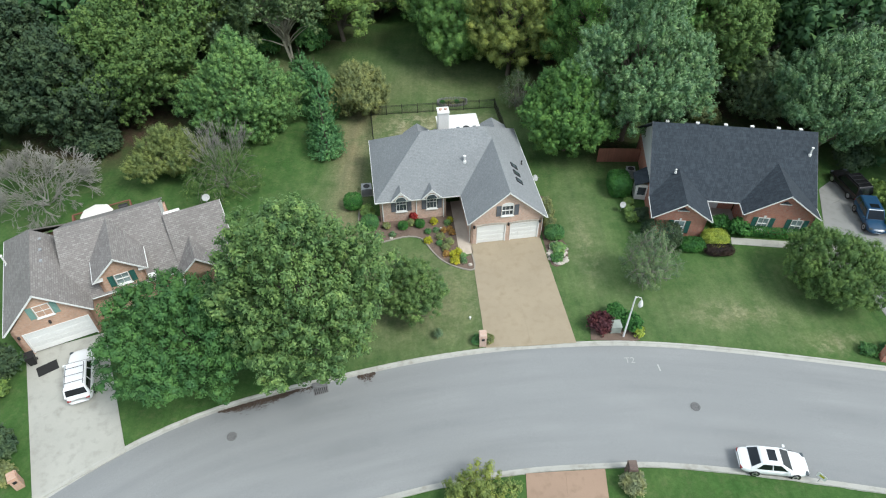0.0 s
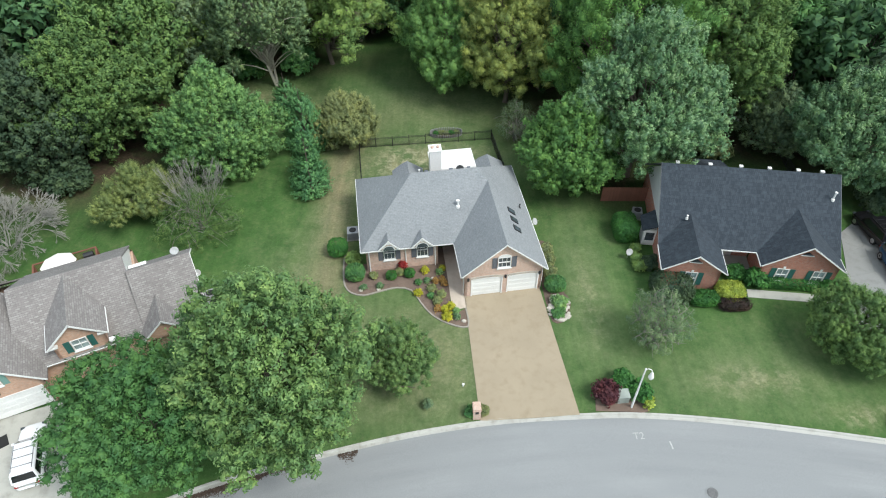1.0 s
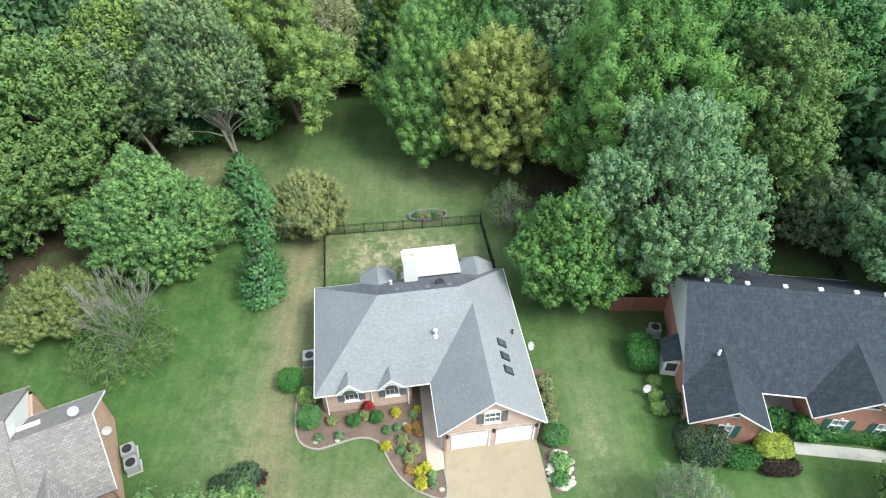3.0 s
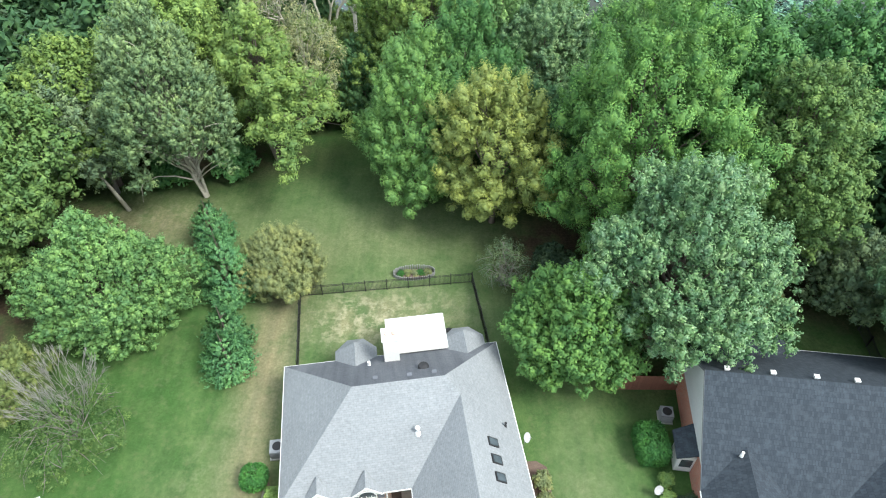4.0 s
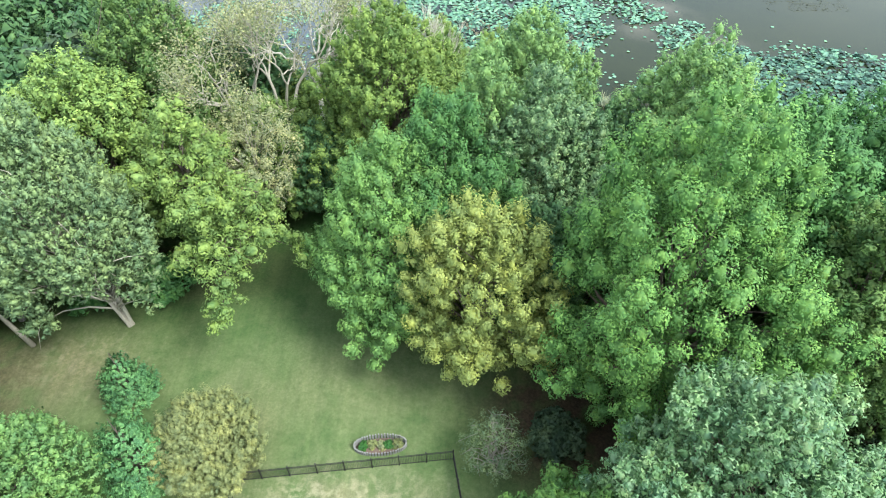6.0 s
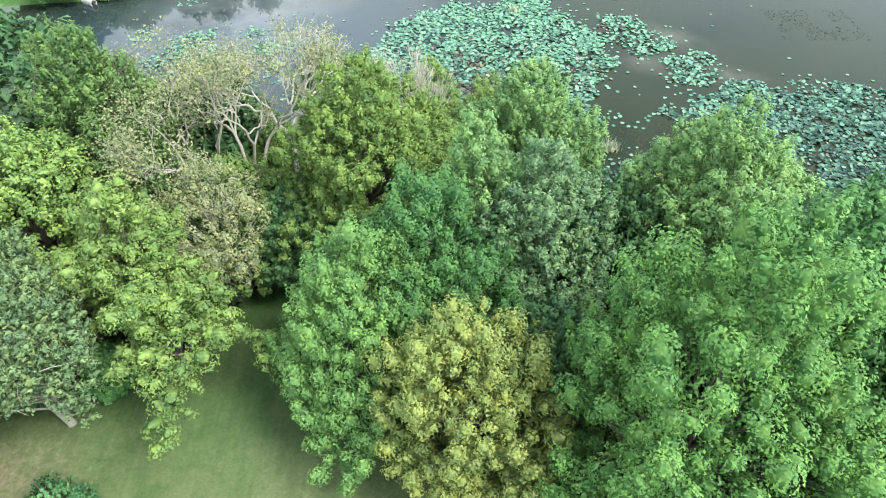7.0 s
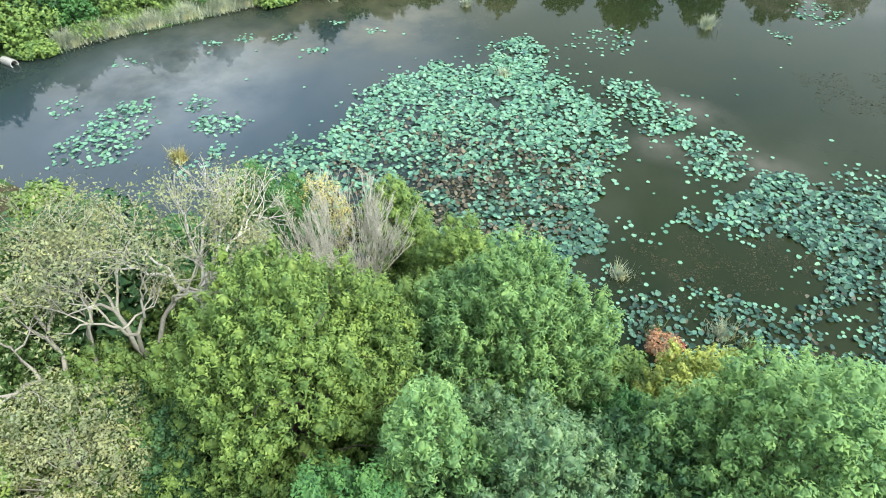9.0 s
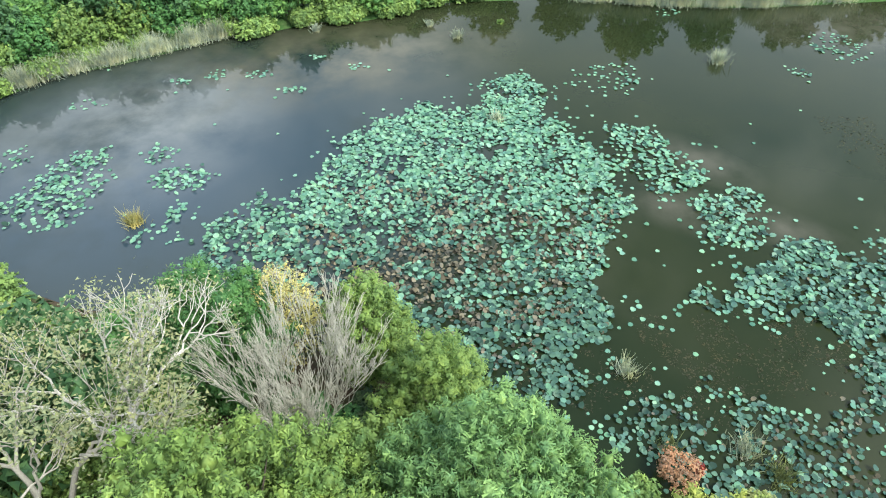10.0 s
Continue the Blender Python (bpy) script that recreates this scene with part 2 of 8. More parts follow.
def water_material():
    """Murky water: dark olive, with drifts of stirred-up silt; sky reflections in the west arm are painted into the
    colour.
    """
    m, nodes, links, p = node_mat("pond_water")
    tc = nodes.new("ShaderNodeTexCoord").outputs["Object"]

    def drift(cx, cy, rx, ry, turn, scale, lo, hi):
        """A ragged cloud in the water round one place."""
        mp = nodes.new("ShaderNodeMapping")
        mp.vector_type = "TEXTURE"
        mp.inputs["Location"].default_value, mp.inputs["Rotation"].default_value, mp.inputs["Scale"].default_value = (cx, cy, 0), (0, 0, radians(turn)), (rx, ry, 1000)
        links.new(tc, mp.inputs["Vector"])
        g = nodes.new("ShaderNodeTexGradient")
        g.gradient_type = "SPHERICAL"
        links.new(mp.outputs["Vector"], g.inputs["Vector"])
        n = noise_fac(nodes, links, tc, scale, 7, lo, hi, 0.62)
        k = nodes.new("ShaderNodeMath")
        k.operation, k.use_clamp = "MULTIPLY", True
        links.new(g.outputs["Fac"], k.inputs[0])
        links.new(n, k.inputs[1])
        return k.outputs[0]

    murk = noise_fac(nodes, links, tc, 0.035, 5, 0.35, 0.65)
    col = mixc(nodes, links, murk, (0.014, 0.022, 0.009), (0.027, 0.033, 0.013))
    # blue sky reflection on the west arm, painted into the base colour
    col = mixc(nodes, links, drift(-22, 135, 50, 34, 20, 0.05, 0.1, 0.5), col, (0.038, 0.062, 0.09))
    # pale cloud reflection, likewise painted in
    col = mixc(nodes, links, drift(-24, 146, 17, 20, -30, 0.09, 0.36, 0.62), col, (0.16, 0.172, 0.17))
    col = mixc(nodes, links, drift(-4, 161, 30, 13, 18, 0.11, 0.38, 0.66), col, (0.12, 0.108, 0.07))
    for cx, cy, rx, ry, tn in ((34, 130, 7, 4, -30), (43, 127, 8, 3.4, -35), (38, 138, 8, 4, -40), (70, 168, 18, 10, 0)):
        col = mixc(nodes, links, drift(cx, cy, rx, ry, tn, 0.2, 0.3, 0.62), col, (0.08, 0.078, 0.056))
    links.new(col, p.inputs["Base Color"])
    p.inputs["Roughness"].default_value = 0.03
    p.inputs["IOR"].default_value = 1.33
    p.inputs["Specular IOR Level"].default_value = 0.5
    rip = noise_fac(nodes, links, tc, 1.1, 3, 0.2, 0.8)
    bump(nodes, links, p, rip, 0.06, 0.02)
    return m


def glass_dark(name="window_glass", c=(0.05, 0.062, 0.07), rough=0.06):
    m, nodes, links, p = node_mat(name)
    tc = nodes.new("ShaderNodeTexCoord").outputs["Object"]
    f = noise_fac(nodes, links, tc, 1.3, 2)
    links.new(mixc(nodes, links, f, c, tuple(v * 1.8 for v in c)), p.inputs["Base Color"])
    p.inputs["Roughness"].default_value = rough
    p.inputs["Specular IOR Level"].default_value = 0.7
    return m


M_GROUND, M_ASPHALT, M_WATER, M_GLASS = ground_material(), asphalt_material(), water_material(), glass_dark()
M_GLASS_CAR = glass_dark("car_glass", (0.006, 0.008, 0.01), 0.05)
M_GLASS_PALE = glass_dark("curtained_glass", (0.2, 0.25, 0.25), 0.1)
M_KERB = concrete("kerb_concrete", (0.45, 0.445, 0.41), (0.3, 0.29, 0.25))
M_DRIVE_TAN = concrete("aggregate_concrete", (0.365, 0.302, 0.213), (0.3, 0.243, 0.165))
M_DRIVE_GREY = concrete("pale_concrete", (0.45, 0.445, 0.4), (0.33, 0.32, 0.285))
M_DRIVE_WORN = concrete("worn_grey_concrete", (0.27, 0.275, 0.265), (0.2, 0.2, 0.19))
M_DRIVE_BROWN = concrete("brown_concrete", (0.36, 0.25, 0.18), (0.27, 0.19, 0.13))
M_WALK = concrete("walk_concrete", (0.56, 0.48, 0.4), (0.44, 0.37, 0.3))
M_MULCH = plain("mulch", (0.15, 0.108, 0.085), 0.95, 0.5, 1.5, 16, bumps=0.8)
M_LITTER = plain("leaf_litter", (0.085, 0.06, 0.045), 0.95, 0.5, 3.0, 16, bumps=0.6)
M_BRICK_TAN = coursed("tan_brick", (0.6, 0.37, 0.28), (0.68, 0.47, 0.37), (0.64, 0.56, 0.49), 0.21, 0.075, 0.012, c3=(0.72, 0.51, 0.41))
M_BRICK_RED = coursed("red_brick", (0.47, 0.155, 0.096), (0.56, 0.21, 0.135), (0.45, 0.36, 0.3), 0.21, 0.075, 0.012)
M_BRICK_DARK = coursed("dark_brown_brick", (0.11, 0.07, 0.06), (0.17, 0.11, 0.09), (0.2, 0.17, 0.15), 0.21, 0.075, 0.012)
M_BRICK_ORANGE = coursed("orange_brick", (0.58, 0.32, 0.21), (0.64, 0.39, 0.27), (0.55, 0.45, 0.37), 0.21, 0.075, 0.012)
M_ROOF_GREY = coursed("grey_shingle", (0.24, 0.256, 0.268), (0.27, 0.284, 0.295), (0.205, 0.216, 0.226), 0.32, 0.14, 0.01, 0.9, 0.1)
M_ROOF_DARK = coursed("charcoal_shingle", (0.024, 0.034, 0.046), (0.04, 0.053, 0.068), (0.02, 0.027, 0.037), 0.17, 0.32, 0.012, 0.9, 0.12, c3=(0.046, 0.059, 0.074))
M_ROOF_BROWN = coursed("taupe_shingle", (0.215, 0.196, 0.188), (0.31, 0.295, 0.28), (0.185, 0.17, 0.162), 0.34, 0.16, 0.02, 0.9, 0.15, c3=(0.225, 0.205, 0.197))


def stained_shingle():
    """Grey shingles with dark algae that runs down the slope and is washed away below metal."""
    m = coursed("stained_shingle", (0.24, 0.256, 0.268), (0.27, 0.284, 0.295), (0.205, 0.216, 0.226), 0.32, 0.14, 0.01, 0.9, 0.1)
    nodes, links = m.node_tree.nodes, m.node_tree.links
    p = nodes["Principled BSDF"]
    col = p.inputs["Base Color"].links[0].from_socket
    tc = nodes.new("ShaderNodeTexCoord").outputs["Object"]
    mp = nodes.new("ShaderNodeMapping")
    mp.inputs["Scale"].default_value = (2.6, 0.16, 0.16)
    links.new(tc, mp.inputs["Vector"])
    streak = noise_fac(nodes, links, mp.outputs["Vector"], 1.0, 5, 0.3, 0.62)
    wide = nodes.new("ShaderNodeMapping")
    wide.inputs["Scale"].default_value = (0.42, 0.05, 0.05)
    links.new(tc, wide.inputs["Vector"])
    band = noise_fac(nodes, links, wide.outputs["Vector"], 1.0, 2, 0.3, 0.5)
    dark = mixc(nodes, links, streak, (0.36, 0.37, 0.42), (0.52, 0.52, 0.56))
    keep = mixc(nodes, links, band, (0.75, 0.75, 0.78), dark)
    links.new(mixc(nodes, links, 1.0, col, keep, "MULTIPLY"), p.inputs["Base Color"])
    return m


M_ROOF_STAINED = stained_shingle()
M_WHITE = plain("white_trim", (0.8, 0.8, 0.78), 0.5, 0.1, 0.8, 9, bumps=0.05)
M_WHITE_ROOF = plain("white_metal_roof", (0.86, 0.85, 0.82), 0.4, 0.06, 0.5, 6, bumps=0.05)
M_SIDING = plain("pale_siding", (0.6, 0.62, 0.63), 0.6, 0.12, 0.8, 8)
M_SHUT_GREY = plain("grey_shutter_paint", (0.13, 0.14, 0.16), 0.6, 0.2, 2, 14)
M_SHUT_GREEN = plain("green_shutter_paint", (0.03, 0.12, 0.1), 0.6, 0.2, 2, 14)
M_BLACK = plain("black_metal", (0.02, 0.02, 0.022), 0.5, 0.3, 2, 20)
M_GREY_METAL = plain("grey_painted_metal", (0.36, 0.37, 0.38), 0.5, 0.2, 2, 14, metal=0.3)
M_STEEL = plain("steel", (0.5, 0.5, 0.5), 0.35, 0.2, 3, 20, metal=0.9)
M_WOOD_BROWN = plain("brown_fence_wood", (0.2, 0.085, 0.055), 0.85, 0.35, 1, 14)
M_BARK = plain("bark", (0.13, 0.105, 0.085), 0.95, 0.4, 2.0, 16, bumps=0.8)
M_BARK_WHITE = plain("white_bark", (0.43, 0.4, 0.33), 0.9, 0.35, 0.7, 9, bumps=0.4)
M_BARK_BLEACHED = plain("bleached_bark", (0.58, 0.55, 0.48), 0.9, 0.3, 0.7, 9, bumps=0.4)
M_BARK_GREY = plain("grey_twigs", (0.53, 0.51, 0.42), 0.9, 0.3, 1.0, 9, bumps=0.3)
M_TWIG = plain("dark_grey_twigs", (0.22, 0.2, 0.18), 0.9, 0.3, 1.0, 9, bumps=0.3)
M_TWIG_GREY = plain("grey_bare_twigs", (0.31, 0.3, 0.27), 0.9, 0.3, 1.0, 9, bumps=0.3)
M_STONE = plain("pale_stone", (0.5, 0.46, 0.4), 0.9, 0.35, 3, 14, bumps=0.5)
M_RUBBER = plain("rubber", (0.018, 0.018, 0.018), 0.8, 0.2, 3, 20)
M_IRON = plain("cast_iron", (0.16, 0.16, 0.16), 0.7, 0.6, 7, 22, bumps=0.6)
M_BOX = plain("pale_green_metal", (0.3, 0.335, 0.3), 0.5, 0.15, 2, 12)
M_DISH = plain("grey_dish_paint", (0.42, 0.43, 0.43), 0.5, 0.15, 2, 12, bumps=0)
M_EDGING = plain("weathered_edging", (0.3, 0.275, 0.235), 0.9, 0.35, 2, 14)
M_CANVAS = plain("cream_canvas", (0.78, 0.75, 0.68), 0.8, 0.1, 1, 10)
M_PAINT_WHITE = plain("white_car_paint", (0.8, 0.81, 0.82), 0.18, 0.03, 0.5, 5, bumps=0)
M_PAINT_BLUE = plain("blue_car_paint", (0.02, 0.06, 0.12), 0.2, 0.1, 0.5, 5, bumps=0)
M_PAINT_BLACK = plain("black_car_paint", (0.012, 0.012, 0.014), 0.2, 0.1, 0.5, 5, bumps=0)
M_PLASTIC_WHITE = plain("white_plastic", (0.78, 0.78, 0.76), 0.4, 0.05, 1, 8, bumps=0)
M_ROADPAINT = plain("road_paint", (0.42, 0.42, 0.41), 0.8, 0.3, 5, 20)

L_MAPLE = leaves("maple_leaves", (0.087, 0.154, 0.055), (0.129, 0.226, 0.078), (0.28, 0.385, 0.155))
L_GREEN = leaves("bright_leaves", (0.080, 0.174, 0.049), (0.124, 0.261, 0.073), (0.218, 0.363, 0.103))
L_SPRING = leaves("light_green_leaves", (0.09, 0.195, 0.055), (0.165, 0.315, 0.092), (0.26, 0.43, 0.145))
L_DEEP = leaves("deep_leaves", (0.06, 0.158, 0.055), (0.1, 0.24, 0.08), (0.175, 0.34, 0.12))
L_FERN = leaves("mid_green_leaves", (0.062, 0.154, 0.050), (0.094, 0.221, 0.070), (0.152, 0.294, 0.102))
L_SILVER = leaves("silvery_leaves", (0.085, 0.165, 0.075), (0.14, 0.245, 0.115), (0.31, 0.43, 0.24), vary=0.8)
L_SILVERMAPLE = leaves("silver_maple_leaves", (0.07, 0.145, 0.064), (0.128, 0.238, 0.108), (0.32, 0.44, 0.265), 0.55, vary=0.65)
L_LINDEN = leaves("linden_leaves", (0.09, 0.19, 0.064), (0.158, 0.3, 0.102), (0.3, 0.455, 0.18))
L_VIVID = leaves("vivid_leaves", (0.064, 0.16, 0.045), (0.132, 0.278, 0.075), (0.265, 0.44, 0.125))
L_MOSS = leaves("moss_green_leaves", (0.085, 0.155, 0.05), (0.125, 0.215, 0.068), (0.215, 0.315, 0.11))
L_ASH = leaves("ash_leaves", (0.115, 0.18, 0.085), (0.185, 0.275, 0.13), (0.28, 0.385, 0.19))
L_WILLOW = leaves("willow_leaves", (0.130, 0.237, 0.086), (0.205, 0.355, 0.129), (0.351, 0.524, 0.204))
L_OLIVE = leaves("olive_leaves", (0.1, 0.165, 0.04), (0.155, 0.24, 0.062), (0.265, 0.365, 0.11), vary=0.75)
L_LIME = leaves("lime_leaves", (0.14, 0.225, 0.06), (0.215, 0.325, 0.092), (0.32, 0.43, 0.145))
L_YELLOW = leaves("yellowing_leaves", (0.17, 0.21, 0.058), (0.262, 0.315, 0.09), (0.395, 0.45, 0.164))
L_DULLGOLD = leaves("dull_gold_leaves", (0.14, 0.185, 0.06), (0.215, 0.272, 0.094), (0.34, 0.4, 0.17))
L_STRAW = leaves("straw_yellow_leaves", (0.25, 0.3, 0.07), (0.38, 0.44, 0.115), (0.55, 0.6, 0.2))
L_CORAL = leaves("coral_leaves", (0.36, 0.17, 0.1), (0.5, 0.27, 0.17), (0.62, 0.42, 0.28))
L_TAN = leaves("tan_leaves", (0.2, 0.218, 0.11), (0.295, 0.315, 0.17), (0.41, 0.435, 0.25))
L_BRONZE = leaves("bronze_leaves", (0.16, 0.19, 0.078), (0.245, 0.275, 0.118), (0.34, 0.37, 0.175))
L_GREYGREEN = leaves("grey_green_leaves", (0.116, 0.172, 0.091), (0.176, 0.253, 0.136), (0.264, 0.356, 0.203))
# green darkened to carry the deep shade inside the woods
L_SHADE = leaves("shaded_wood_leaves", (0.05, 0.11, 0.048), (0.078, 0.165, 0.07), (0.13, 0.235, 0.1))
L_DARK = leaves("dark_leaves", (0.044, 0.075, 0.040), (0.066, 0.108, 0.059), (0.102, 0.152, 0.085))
L_CONIFER = leaves("conifer_needles", (0.06, 0.15, 0.06), (0.105, 0.25, 0.1), (0.2, 0.385, 0.165), 0.6, 0.1, vary=0.8)
L_ORANGE = leaves("orange_leaves", (0.273, 0.121, 0.027), (0.477, 0.253, 0.077), (0.634, 0.495, 0.184))
L_AMBER = leaves("amber_leaves", (0.36, 0.27, 0.1), (0.56, 0.49, 0.18), (0.72, 0.67, 0.34))
L_RED = leaves("red_leaves", (0.171, 0.016, 0.020), (0.339, 0.030, 0.030), (0.570, 0.084, 0.072))
L_PURPLE = leaves("purple_leaves", (0.05, 0.014, 0.02), (0.098, 0.03, 0.04), (0.17, 0.065, 0.075))
L_UMBER = leaves("umber_leaves", (0.022, 0.016, 0.014), (0.045, 0.03, 0.027), (0.085, 0.055, 0.05))
L_GOLD = leaves("golden_leaves", (0.247, 0.299, 0.031), (0.427, 0.504, 0.083), (0.670, 0.750, 0.198))
L_HEDGE = leaves("hedge_leaves", (0.030, 0.096, 0.024), (0.057, 0.178, 0.042), (0.117, 0.293, 0.080))
L_FLOWER_Y = leaves("yellow_petals", (0.290, 0.258, 0.022), (0.524, 0.493, 0.036), (0.645, 0.663, 0.124))
L_REED = leaves("dry_reeds", (0.36, 0.40, 0.27), (0.5, 0.53, 0.4), (0.68, 0.68, 0.55))
L_WEED = leaves("water_weed", (0.035, 0.035, 0.018), (0.06, 0.055, 0.03), (0.1, 0.09, 0.05), 0.7, 0.1, 0.5)
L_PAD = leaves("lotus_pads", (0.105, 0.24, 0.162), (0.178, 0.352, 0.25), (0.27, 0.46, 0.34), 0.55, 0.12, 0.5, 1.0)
# copy of the pad colours with shade put into them
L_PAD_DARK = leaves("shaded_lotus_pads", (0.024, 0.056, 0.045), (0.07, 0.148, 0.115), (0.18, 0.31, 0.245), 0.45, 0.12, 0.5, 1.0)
L_PAD_BROWN = leaves("withered_lotus_pads", (0.07, 0.062, 0.046), (0.138, 0.121, 0.09), (0.27, 0.235, 0.18), 0.7, 0.15, 0.5, 1.0)


# ---- mesh tools ----
class Geo:
    """Collects faces of one mesh, in metres."""

    def __init__(self):
        self.v, self.f, self.blocks = [], [], []

    def add(self, verts, faces, m=None):
        k = len(self.v)
        self.blocks.append((k, len(self.f), len(verts), len(faces)))
        self.v += [tuple(m @ Vector(p)) for p in verts] if m else [tuple(p) for p in verts]
        self.f += [tuple(i + k for i in face) for face in faces]
        return self

    def box(self, x0, x1, y0, y1, z0, z1, m=None):
        vs = [(x, y, z) for z in (z0, z1) for x, y in ((x0, y0), (x1, y0), (x1, y1), (x0, y1))]
        return self.add(vs, [(3, 2, 1, 0), (4, 5, 6, 7), (0, 1, 5, 4), (1, 2, 6, 5), (2, 3, 7, 6), (3, 0, 4, 7)], m)

    def slab(self, pts, thick, direction=None):
        """A flat polygon, extruded by thick against its normal."""
        ps = [Vector(p) for p in pts]
        n = Vector((0, 0, 0))
        for a, b in zip(ps, ps[1:] + ps[:1]):
            n += a.cross(b)
        n.normalize()
        d = Vector(direction) if direction else n
        k = len(ps)
        low = [p - d * thick for p in ps]
        faces = [tuple(range(k)), tuple(range(2 * k - 1, k - 1, -1))]
        faces += [(i + k, (i + 1) % k + k, (i + 1) % k, i) for i in range(k)]
        return self.add([*ps, *low], faces)

    def tube(self, path, radii, n=6, cap=True):
        ps = [Vector(p) for p in path]
        verts, faces = [], []
        for i, p in enumerate(ps):
            d = (ps[min(i + 1, len(ps) - 1)] - ps[max(i - 1, 0)])
            d = d.normalized() if d.length > 1e-6 else Vector((0, 0, 1))
            a = d.cross(Vector((0.31, 0.95, 0.02) if abs(d.z) > 0.9 else (0, 0, 1))).normalized()
            b = d.cross(a)
            r = radii[i]
            verts += [p + a * (r * math.cos(2 * math.pi * k / n)) + b * (r * math.sin(2 * math.pi * k / n)) for k in range(n)]
        for i in range(len(ps) - 1):
            for k in range(n):
                faces.append((i * n + k, i * n + (k + 1) % n, (i + 1) * n + (k + 1) % n, (i + 1) * n + k))
        if cap:
            faces.append(tuple(range(n - 1, -1, -1)))
            faces.append(tuple(range((len(ps) - 1) * n, len(ps) * n)))
        return self.add(verts, faces)

    def lathe(self, cx, cy, rings, n=12):
        """Rings of (radius, z) about an upright axis."""
        verts = [(cx + r * math.cos(2 * math.pi * k / n), cy + r * math.sin(2 * math.pi * k / n), z) for r, z in rings for k in range(n)]
        faces = [(i * n + k, i * n + (k + 1) % n, (i + 1) * n + (k + 1) % n, (i + 1) * n + k) for i in range(len(rings) - 1) for k in range(n)]
        faces += [tuple(range(n - 1, -1, -1)), tuple(range((len(rings) - 1) * n, len(rings) * n))]
        return self.add(verts, faces)

    def rock(self, cx, cy, cz, rx, ry, rz, rng, n=7):
        rings = [(0.55, -0.5), (0.95, -0.2), (1.0, 0.25), (0.7, 0.75), (0.2, 1.0)]
        verts, faces = [], []
        for r, z in rings:
            for k in range(n):
                w = r * rng.uniform(0.85, 1.12)
                verts.append((cx + rx * w * math.cos(2 * math.pi * k / n), cy + ry * w * math.sin(2 * math.pi * k / n), cz + rz * z))
        for i in range(len(rings) - 1):
            for k in range(n):
                faces.append((i * n + k, i * n + (k + 1) % n, (i + 1) * n + (k + 1) % n, (i + 1) * n + k))
        faces += [tuple(range(n - 1, -1, -1)), tuple(range((len(rings) - 1) * n, len(rings) * n))]
        return self.add(verts, faces)

    def mesh(self, name, smooth=False, uv=True):
        me = bpy.data.meshes.new(name)
        me.from_pydata(self.v, [], self.f)
        me.update()
        if uv and len(self.f) < 20000:
            lay = me.uv_layers.new(name="UVMap")
            for poly in me.polygons:
                n = poly.normal
                e1 = Vector((0, 0, 1)).cross(n)
                e1 = e1.normalized() if e1.length > 0.05 else Vector((1, 0, 0))
                e2 = n.cross(e1)
                for li in poly.loop_indices:
                    co = me.vertices[me.loops[li].vertex_index].co
                    lay.data[li].uv = (co.dot(e1), co.dot(e2))
        if smooth:
            me.polygons.foreach_set("use_smooth", [True] * len(me.polygons))
        return me


def part(name, geo, material, parent, label="", smooth=False, uv=True, kind=""):
    me = geo.mesh(name, smooth, uv) if isinstance(geo, Geo) else geo
    if not me.materials:
        me.materials.append(material)
    ob = new(name, me)
    ob.parent = parent
    return tagged(ob, label, kind=kind)


def split_part(name, geo, material, parent, label=""):
    """Each shape that was added to geo becomes a part of its own."""
    for v0, f0, nv, nf in geo.blocks:
        g = Geo()
        g.add(geo.v[v0:v0 + nv], [tuple(i - v0 for i in f) for f in geo.f[f0:f0 + nf]])
        part(name, g, material, parent, label)


def thing(name, m, label, category, group="", kind=""):
    e = new(name)
    e.empty_display_size = 0.3
    e.matrix_world = m
    return tagged(e, label, category, group, kind)


def single(name, geo, material, label, category, group="", kind="", smooth=False, m=None):
    me = geo.mesh(name, smooth) if isinstance(geo, Geo) else geo
    if not me.materials:
        me.materials.append(material)
    ob = new(name, me)
    if m:
        ob.matrix_world = m
    return tagged(ob, label, category, group, kind)


def array_mesh(name, verts, quads, material):
    """A large mesh of quads from arrays."""
    me = bpy.data.meshes.new(name)
    n, k = len(verts), len(quads)
    me.vertices.add(n)
    me.vertices.foreach_set("co", np.ascontiguousarray(verts, dtype=np.float32).ravel())
    w = quads.shape[1]
    me.loops.add(k * w)
    me.loops.foreach_set("vertex_index", np.ascontiguousarray(quads, dtype=np.int32).ravel())
    me.polygons.add(k)
    me.polygons.foreach_set("loop_start", np.arange(0, k * w, w, dtype=np.int32))
    me.update(calc_edges=True)
    me.validate()
    me.materials.append(material)
    return me


# ---- terrain ----
LAKE = [(-64, 138), (-45, 131), (-30, 122.5), (-20, 118.5), (-8, 117), (2, 113.5), (10, 110), (17, 105.5), (24, 102), (30, 98.5), (40, 95.5), (55, 92), (80, 88), (130, 85),
        (170, 120), (165, 195), (120, 188), (78, 176.5), (58, 174.5), (46, 175.2), (32, 178.5), (12.4, 177.5), (4, 173), (-0.7, 171), (-7.3, 171), (-14, 167.5), (-20, 166),
        (-26, 162), (-32, 158.5), (-38.5, 156), (-43, 150.5), (-49, 150), (-56, 149), (-66, 147)]
ROAD = [(-46, -60), (-40, -25), (-36, -5), (-31, 6.2), (-24.1, 14.2), (-16, 20), (-4.5, 23.6), (3.8, 25.25), (10.7, 25.75), (15.4, 25.75), (22.3, 25.0), (33.2, 23.2), (50, 20.2), (80, 14.5), (130, 5)]
HALF = 4.93
WATER_Z = -0.3


